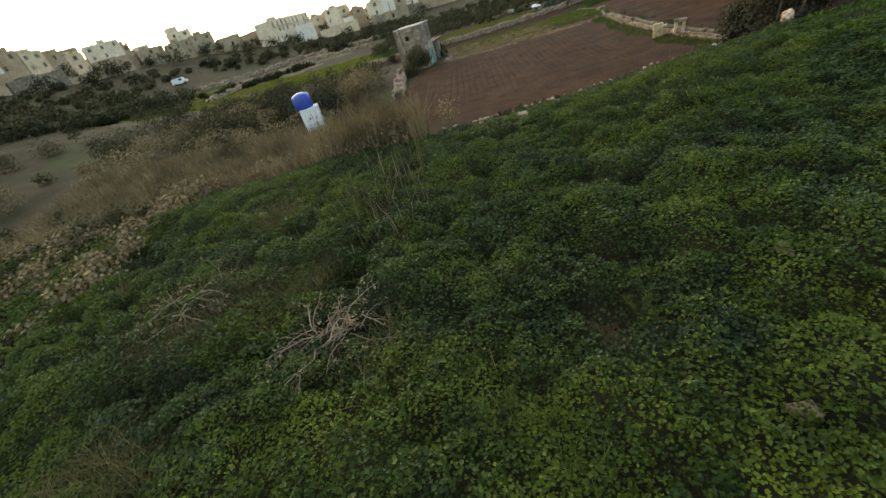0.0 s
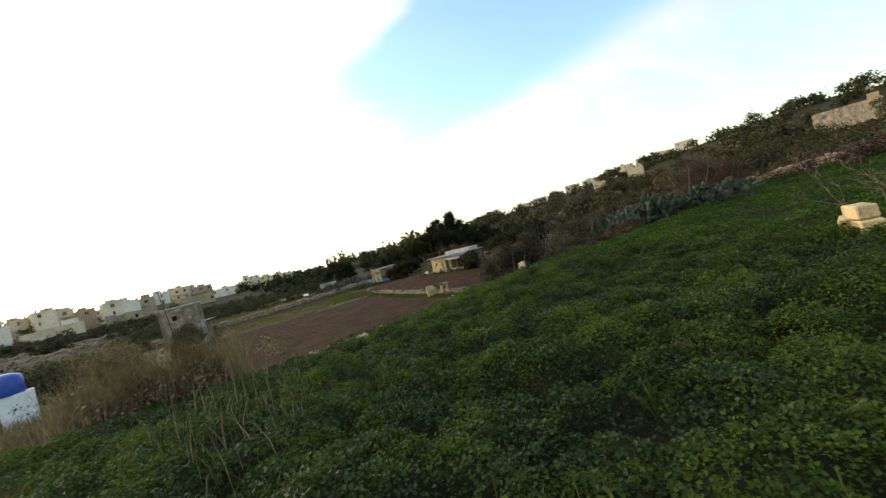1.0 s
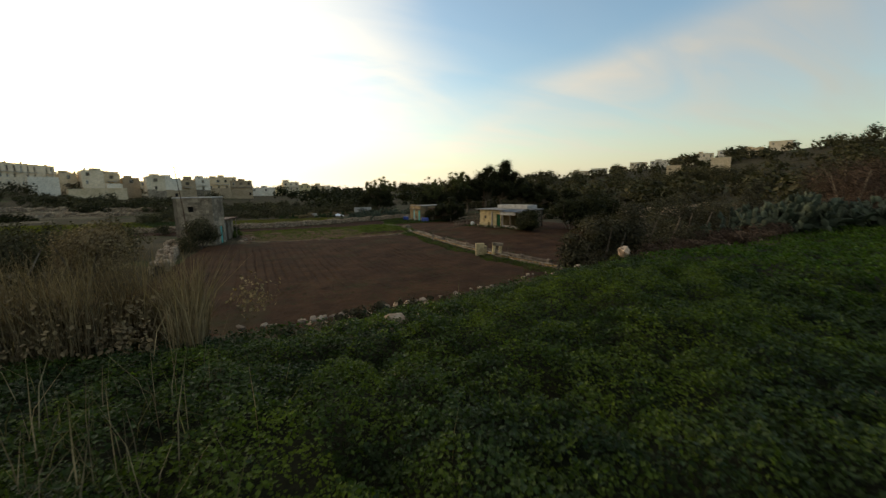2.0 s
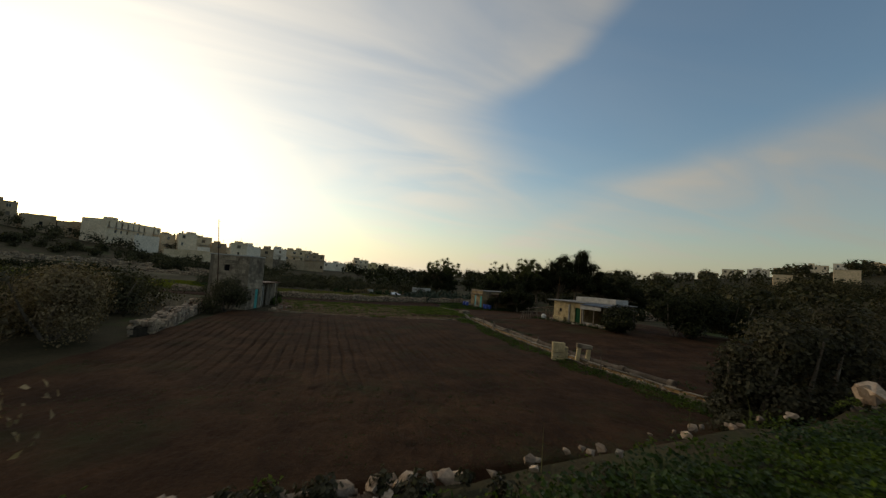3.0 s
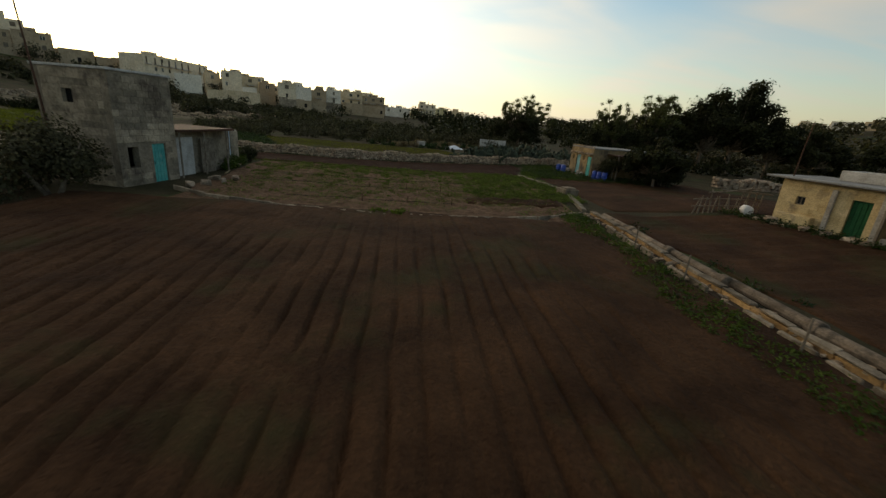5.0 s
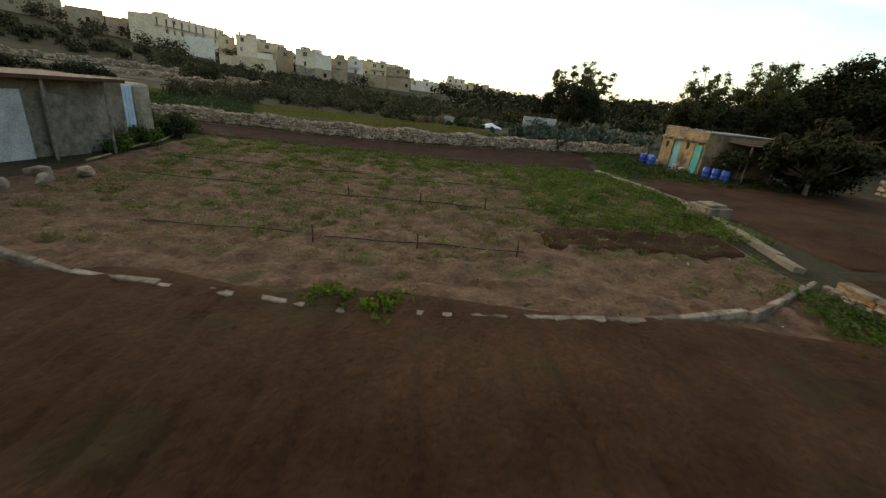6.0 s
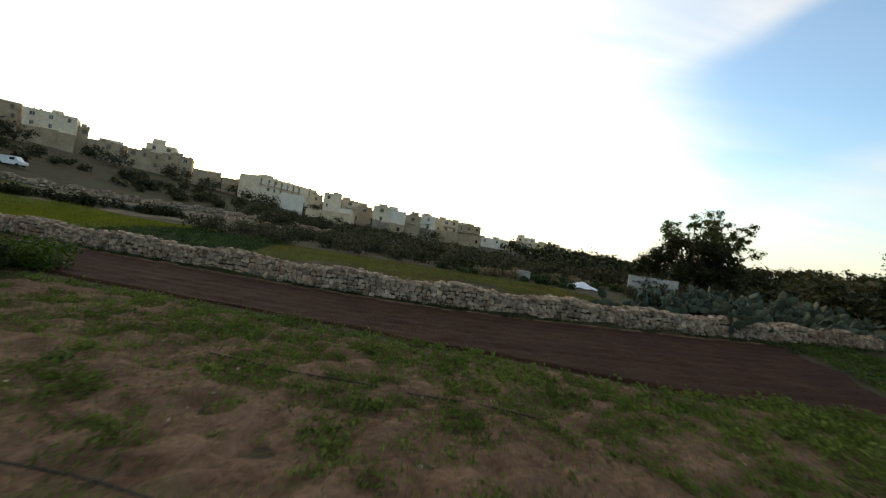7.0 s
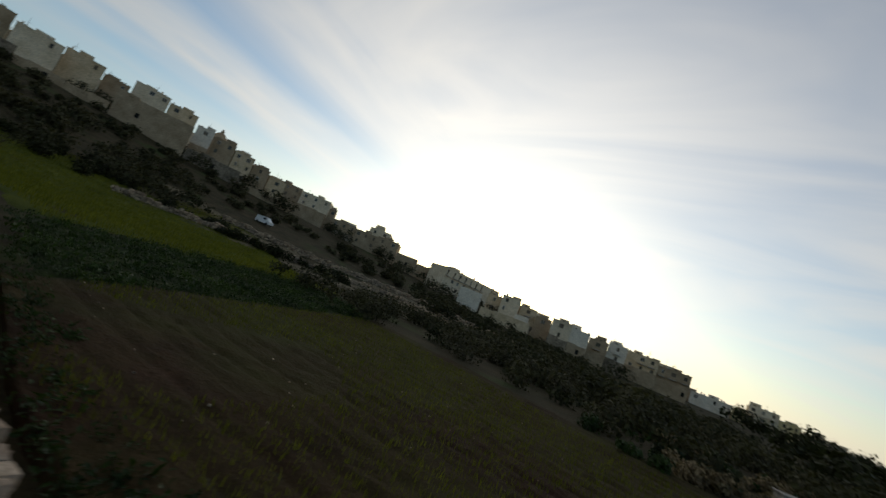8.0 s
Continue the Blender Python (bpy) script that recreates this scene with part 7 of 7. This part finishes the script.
# ---- the town on the ridge ----
def town_house(ax, ay, bx, by, top, depth, tint, seed, floors=2, balcony=False, extras=True, base=None):
    """A flat-roofed house whose front runs from (ax, ay) to (bx, by), seen from the valley; top is its roof's height."""
    r = random.Random(seed)
    a, b = Vector((ax, ay)), Vector((bx, by))
    w = (b - a).length
    turn = math.degrees(math.atan2(b.y - a.y, b.x - a.x))
    zg = min(at_ground(ax, ay), at_ground(bx, by)) - 0.8 if base is None else base
    h = top - zg
    mat = M[f"town{tint}"]
    tone = ("cream", "pale cream", "honey-brown", "whitewashed", "yellow-ochre")[tint]
    ob = empty("town_house", f"{tone} flat-roofed town house with {floors} rows of windows", "house", pose(ax, ay, zg, 0, 0, turn), "houses of the town")
    fh = 3.0
    cols = max(1, int(w / 3.3))
    ops = []
    for fl in range(floors):
        z0 = h - (fl + 1) * fh + 0.95
        if z0 < 0.4:
            break
        for c in range(cols):
            cx = w * (c + 0.5) / cols + r.uniform(-0.3, 0.3)
            ww = r.choice((0.4, 0.45, 0.55, 0.7))
            if r.random() < 0.78:
                ops.append((fl, cx - ww, cx + ww, z0 - (0.8 if balcony and fl == 0 else 0), z0 + 1.35))
    bm = bmesh.new()
    wall_boxes(bm, w, h, 0.3, [o[1:] for o in ops], 0.0, 0.0)
    part("front_wall", finish(bm, "front_wall", mat), ob)
    part("back_wall", box_mesh("back_wall", 0.0, w, depth - 0.3, depth, 0, h, mat, 0), ob)
    part("side_wall", box_mesh("side_wall", 0.0, 0.3, 0.302, depth - 0.302, 0, h, mat, 0), ob)
    part("side_wall", box_mesh("side_wall", w - 0.3, w, 0.302, depth - 0.302, 0, h, mat, 0), ob)
    part("roof", box_mesh("roof", 0.302, w - 0.302, 0.302, depth - 0.302, h - 0.9, h - 0.7, M["roof"], 0), ob)
    part("cornice", box_mesh("cornice", -0.12, w + 0.12, -0.12, 0.3, h + 0.003, h + 0.16, mat, 0), ob)
    for fl, x0, x1, z0, z1 in ops:
        win = part("window", box_mesh("window", x0, x1, 0.2, 0.23, z0, z1, M["glass"] if r.random() < 0.6 else M["wood"], 0), ob)
        bm = bmesh.new()
        t = 0.07
        for q in ((x0, x1, z1 - t, z1), (x0, x0 + t, z0, z1 - t), (x1 - t, x1, z0, z1 - t), ((x0 + x1) / 2 - t / 2, (x0 + x1) / 2 + t / 2, z0, z1 - t)):
            add_box(bm, q[0], q[1], 0.15, 0.197, q[2], q[3])
        part("frame", finish(bm, "frame", M["wood"] if r.random() < 0.6 else M["white"]), win)
        part("sill", box_mesh("sill", x0 - 0.1, x1 + 0.1, -0.1, 0.14, z0 - 0.12, z0 - 0.003, mat, 0), win)
        if balcony and fl == 0:
            bal = part("balcony", box_mesh("balcony", x0 - 0.6, x1 + 0.6, -1.1, -0.003, z0 - 0.3, z0 - 0.13, M["concrete"], 0), ob)
            part("railing", box_mesh("railing", x0 - 0.6, x1 + 0.6, -1.1, -1.02, z0 - 0.127, z0 + 0.85, mat, 0), bal)
    if extras:
        sw = min(r.uniform(2.4, 4.2), w * 0.5)
        sx = r.uniform(0.04, 0.5) * w
        stair = part("stair_room", box_mesh("stair_room", sx, sx + sw, depth * 0.35, depth * 0.35 + 3.2, h - 0.7, h + r.uniform(1.0, 1.9), mat, 0), ob)
        part("stair_door", box_mesh("stair_door", sx + sw * 0.3, sx + sw * 0.3 + 0.8, depth * 0.35 - 0.03, depth * 0.35 - 0.003, h - 0.69, h + 0.8, M["wood"], 0), stair)
        for k in range(r.choice((1, 2, 2))):
            tx, ty = r.uniform(0.08, 0.9) * w, r.uniform(1.0, 4.0)
            bm = bmesh.new()
            tube(bm, [(tx, ty, h - 0.7), (tx, ty, h + 0.15), (tx, ty, h + r.uniform(0.5, 0.8))], [0.36, 0.36, 0.3], 10)
            part("roof_tank", finish(bm, "roof_tank", M["concrete"]), ob)
        for k in range(r.choice((1, 2, 3))):
            tx, tw = r.uniform(0.03, 0.9) * w, r.uniform(0.3, 0.7)
            part("chimney", box_mesh("chimney", tx, tx + tw, 0.5, 1.1, h - 0.7, h + r.uniform(0.4, 1.0), mat, 0), ob)
        tx = r.uniform(0.1, 0.9) * w
        bm = bmesh.new()
        tube(bm, [(tx, 2, h - 0.7), (tx, 2, h + r.uniform(1.8, 3.0))], [0.05, 0.03], 5)
        tube(bm, [(tx - 0.6, 2, h + 1.6), (tx + 0.6, 2, h + 1.6)], [0.03, 0.03], 4)
        part("aerial", finish(bm, "aerial", M["rust"]), ob)
    return ob


def long_stone_wall(ax, ay, bx, by, top, depth, label, mat="town2", niches=True):
    a, b = Vector((ax, ay)), Vector((bx, by))
    w = (b - a).length
    zg = min(at_ground(ax, ay), at_ground(bx, by)) - 1.0
    ob = empty("retaining_wall", label, "wall", pose(ax, ay, zg, 0, 0, math.degrees(math.atan2(b.y - a.y, b.x - a.x))), "retaining walls of the town")
    r = random.Random(int(w * 10))
    n = max(2, int(w / 4))
    for i in range(n):
        part("wall_bay", box_mesh("wall_bay", w * i / n, w * (i + 1) / n - 0.02, 0, depth, 0, top - zg + r.uniform(-0.4, 0.3), M[mat], 0.03), ob)
    for i in range(max(1, n // 3) if niches else 0):
        x = r.uniform(0.1, 0.9) * w
        part("niche", box_mesh("niche", x - 0.5, x + 0.5, -0.006, 0.02, (top - zg) * 0.5, (top - zg) * 0.5 + 1.4, M["dark"], 0), ob, "dark blocked opening")


def view(az, d, el, west):
    """A spot on the ridge, by bearing, distance and angle over the valley floor."""
    cx, cy, cz = (12.0, 86.0, 2.8) if west else (12.0, 72.0, 2.4)
    x, y = polar(az, d, cx, cy)
    return x, y, cz + math.tan(math.radians(el)) * d


def ridge_house(az0, az1, el, el_base, d0, d1, tint, floors, seed, balcony=False, extras=True, west=False):
    """A house of the ridge, on a stone retaining wall where it stands clear of the slope."""
    ax, ay, top = view(az0, d0, el, west)
    bx, by, _ = view(az1, d1, el, west)
    base = view(az0, d0, el_base, west)[2]
    ground = min(at_ground(ax, ay), at_ground(bx, by))
    town_house(ax, ay, bx, by, top, 9, tint, seed, floors, balcony, extras, min(base - 0.6, top - 3.2) if base > ground else ground - 0.8)
    if base > ground + 0.8:
        (px, py, _), (qx, qy, _) = view(az0, d0 - 1.6, el, west), view(az1, d1 - 1.6, el, west)
        long_stone_wall(px, py, qx, qy, base, 1.5, "weathered brown stone retaining wall under a ridge house", "town2" if seed % 3 else "hutstone", seed % 4 == 0)


# bearing from, to, roof and foot angles, distance of both ends, tint, rows of windows, balcony
MIDDLE = [
    (-59.5, -54.9, 7.5, 5.2, 197, 195, 2, 2, False), (-54.8, -50.9, 7.4, 5.7, 191, 189, 1, 2, False), (-50.8, -49.9, 6.7, 5.0, 192, 192, 2, 1, False),
    (-49.8, -46.6, 5.7, 4.4, 188, 187, 2, 1, False), (-48.6, -47.0, 6.0, 4.8, 204, 204, 3, 1, False), (-46.5, -43.4, 5.6, 3.0, 184, 183, 2, 2, False),
    (-43.4, -40.4, 5.8, 3.0, 182, 181, 2, 2, False), (-45.0, -42.1, 6.6, 4.8, 193, 192, 1, 1, False), (-44.4, -43.2, 7.2, 5.5, 197, 197, 1, 1, False),
    (-33.0, -25.7, 5.4, 2.2, 163, 190, 1, 3, True), (-26.6, -24.8, 4.1, 1.8, 164, 164, 0, 2, False), (-24.7, -22.3, 4.6, 2.2, 158, 158, 1, 2, False),
    (-22.2, -20.1, 4.1, 2.0, 165, 166, 0, 2, True), (-20.0, -18.0, 3.55, 1.9, 163, 163, 2, 1, False), (-21.4, -18.8, 4.0, 2.5, 205, 205, 1, 1, False),
    (-17.8, -15.4, 3.95, 1.9, 150, 150, 1, 2, False), (-15.4, -13.2, 3.6, 1.9, 151, 152, 3, 2, False), (-13.2, -11.0, 3.3, 1.8, 158, 158, 2, 2, True),
    (-11.0, -8.9, 3.55, 1.8, 160, 160, 3, 2, True), (-9.0, -5.6, 3.45, 1.8, 176, 177, 0, 2, True), (-5.6, -2.3, 3.0, 1.6, 178, 178, 2, 2, True),
    (-7.0, -4.0, 3.3, 1.9, 215, 215, 1, 1, False), (-2.1, 1.6, 1.65, 0.0, 214, 214, 3, 1, False), (1.7, 2.8, 1.55, 0.0, 222, 222, 4, 2, False),
    (2.9, 5.4, 2.4, 0.2, 233, 234, 1, 2, True), (5.4, 7.1, 1.95, 0.2, 236, 236, 4, 2, False), (7.2, 9.6, 1.7, 0.2, 255, 255, 0, 2, True),
    (9.6, 11.8, 1.35, 0.2, 258, 258, 1, 1, False), (12.5, 15.5, 1.05, 0.0, 330, 330, 0, 1, False), (16.5, 19.5, 0.95, 0.0, 340, 340, 1, 1, False),
]
WEST = [
    (-108, -103, 10.4, 6.5, 162, 162, 0, 2, False), (-103, -98, 10.0, 6.5, 162, 161, 2, 2, False), (-98, -92.2, 10.8, 7.0, 161, 161, 0, 2, False),
    (-92.0, -88.6, 10.5, 7.2, 161, 161, 2, 2, False), (-88.4, -84.9, 10.0, 7.2, 159, 159, 1, 1, False), (-84.8, -81.6, 10.2, 7.0, 163, 163, 0, 1, False),
    (-81.5, -79.2, 9.6, 7.0, 166, 166, 2, 1, False), (-79.0, -75.6, 10.6, 8.5, 170, 170, 1, 1, False), (-75.5, -72.5, 10.2, 8.2, 170, 170, 0, 1, False),
    (-72.2, -70.3, 9.4, 7.2, 157, 157, 3, 1, False), (-70.1, -67.6, 9.1, 6.6, 160, 160, 2, 2, False), (-67.5, -65.1, 8.7, 6.0, 160, 161, 0, 2, False),
    (-65.0, -62.9, 8.1, 5.6, 162, 163, 2, 2, False), (-62.8, -60.6, 7.5, 5.2, 165, 166, 0, 2, False),
]
for k, row in enumerate(MIDDLE):
    ridge_house(*row[:8], 300 + k, row[8], k not in (4, 8, 14))
for k, row in enumerate(WEST):
    ridge_house(*row[:8], 400 + k, row[8], True, True)


# plain backs of the houses behind, one row, closing the skyline between the roofs
ROOF_AZ = (-108, -92, -85, -79, -72, -66, -61, -55, -50.5, -46, -40.2, -34, -32.5, -26, -22, -18, -13, -9, -2.5, 1.5)
ROOF_EL = (9.6, 9.7, 9.3, 9.3, 8.6, 7.7, 6.6, 6.6, 5.7, 5.0, 4.5, 3.7, 3.9, 3.5, 3.3, 3.0, 2.7, 2.7, 1.9, 0.9)
rr = random.Random(77)
az, k = -108.0, 0
while az < 1:
    d = float(np.interp(az, (-108, -60, -33, -18, 0), (182, 208, 204, 190, 228)))
    wide = rr.uniform(9, 17)
    step = math.degrees(wide / d)
    x0, y0, top = view(az, d, float(np.interp(az + step / 2, ROOF_AZ, ROOF_EL)) - rr.choice((0.0, 0.1, 0.25)), False)
    x1, y1, _ = view(az + step, d, 0, False)
    town_house(x0, y0, x1, y1, top, 8, rr.choice((2, 0, 2, 1)), 600 + k, 1, extras=rr.random() < 0.4, base=min(at_ground(x0, y0), at_ground(x1, y1)) - 0.8)
    az += step * 0.985
    k += 1


def ridge_wall(az0, az1, el, d0, d1, depth, label, mat="town2", niches=True, west=False):
    (ax, ay, top), (bx, by, _) = view(az0, d0, el, west), view(az1, d1, el, west)
    long_stone_wall(ax, ay, bx, by, top, depth, label, mat, niches)


ridge_wall(-40.2, -37.2, 4.8, 176, 176, 7, "long honey-coloured stone wall with shrubs at its foot")
ridge_wall(-37.1, -34.0, 4.4, 176, 177, 7, "long honey-coloured stone wall with shrubs at its foot")
ridge_wall(-95.0, -87.6, 8.0, 148, 148, 5, "old grey stone wall below the ridge houses", "hutstone", True, True)
ridge_wall(-87.4, -80.1, 7.2, 147, 148, 5, "old brown stone wall below the ridge houses", "town2", True, True)
ridge_wall(-79.9, -72.4, 9.0, 149, 149, 6, "tall brown stone bastion wall with one square niche", "town2", True, True)
ridge_wall(-72.2, -66.0, 6.6, 149, 150, 4, "grey stone terrace wall below the ridge houses", "hutstone", True, True)
ridge_wall(-65.8, -58.5, 5.4, 151, 156, 4, "brown stone terrace wall below the ridge houses", "town2", True, True)
ridge_wall(-30.2, -27.2, 3.7, 155, 155, 4, "blank whitewashed end wall below the large house", "town3", False)
ridge_wall(-26.8, -20.2, 2.2, 150, 151, 3, "ochre stone terrace wall below the row of houses", "town0", False)
ridge_wall(-22.4, -20.6, 2.9, 152, 152, 2, "low whitewashed garden wall below the row of houses", "town3", False)


def dome():
    x, y = -160.5, 150.0
    ob = empty("church_dome", "small stone church dome with a lantern", "dome", pose(x, y, 0))
    bm = bmesh.new()
    prof = [(22.0, 3.0), (31.0, 3.0), (31.4, 3.3), (32.0, 2.8), (33.2, 2.3), (34.2, 1.4), (34.6, 0.7), (35.4, 0.6), (35.8, 0.3), (36.3, 0.05)]
    tube(bm, [(0, 0, z) for z, _ in prof], [q for _, q in prof], 14)
    part("shell", finish(bm, "shell", M["town2"]), ob)


dome()
# houses and a ruin across the valley
for i, (ax, ay, bx, by, top, tint) in enumerate(((166.0, 114.5, 169.2, 109.0, 16.2, 0), (166.0, 133.0, 169.2, 128.5, 14.4, 0), (240, 60, 243, 52, 24.5, 0), (246, 40, 247, 30, 27, 1), (248, 12, 247, 2, 28, 0), (262, 128, 266, 116, 21, 1), (255, 100, 258, 88, 23.5, 0), (240, 160, 232, 174, 18.5, 1))):
    town_house(ax, ay, bx, by, top, 8, tint, 400 + i, 1, extras=i > 2)


for k in range(10):
    bearing = 43.5 + 2.3 * k
    (ax, ay), (bx, by) = polar(bearing, 310 + 8 * (k % 3), 2.5, 16.5), polar(bearing + 2.0, 310 + 8 * (k % 3), 2.5, 16.5)
    top = 5.7 + 310 * math.tan(math.radians(2.15 + 0.115 * (bearing - 43.5) + 0.08 * (k % 2)))
    town_house(ax, ay, bx, by, top, 8, (1, 3, 0)[k % 3], 450 + k, 1, extras=k % 2 == 0, base=min(at_ground(ax, ay), at_ground(bx, by), top - 4) - 1)


def ruin():
    ob = empty("ruined_farm", "long roofless yellow farm ruin with square openings", "ruin", pose(166.0, 52.0, 12.4, 0, 0, -78))
    bm = bmesh.new()
    wall_boxes(bm, 15, 3.0, 0.5, [(2 + 3.4 * i, 3.2 + 3.4 * i, 1.0, 2.3) for i in range(4)], 0, -3)
    part("front_wall", finish(bm, "front_wall", M["hutstone"]), ob)
    part("back_wall", box_mesh("back_wall", 0, 15, 6, 6.5, -3, 3.3, M["greystone"], 0), ob)
    part("end_wall", box_mesh("end_wall", 0, 0.5, 0.503, 5.997, -3, 2.9, M["hutstone"], 0), ob)
    part("turret", box_mesh("turret", 12, 14.4, 1.2, 3.6, -1, 4.6, M["town2"], 0.03), ob)


ruin()


# ---- single pieces of the walls ----
for root, items in LATER:
    for k, (x, y, z, sx, sy, sz, t) in enumerate(items):
        q = part("stone", WALL_STONES[k % len(WALL_STONES)], root, at=pose(x, y, z, 0, 0, math.degrees(t)) @ Matrix.Diagonal((sx, sy, sz, 1)))
BLOCKS = {}
for parent, a, b, z0, z1, y, mat in LATER_BLOCKS:
    key = (round(b - a, 2), round(z1 - z0, 2), mat.name)
    if key not in BLOCKS:
        BLOCKS[key] = box_mesh("block", 0, b - a, 0, 0.05, 0, z1 - z0, mat, 0.012)
    part("block", BLOCKS[key], parent, at=pose(a, y, z0))
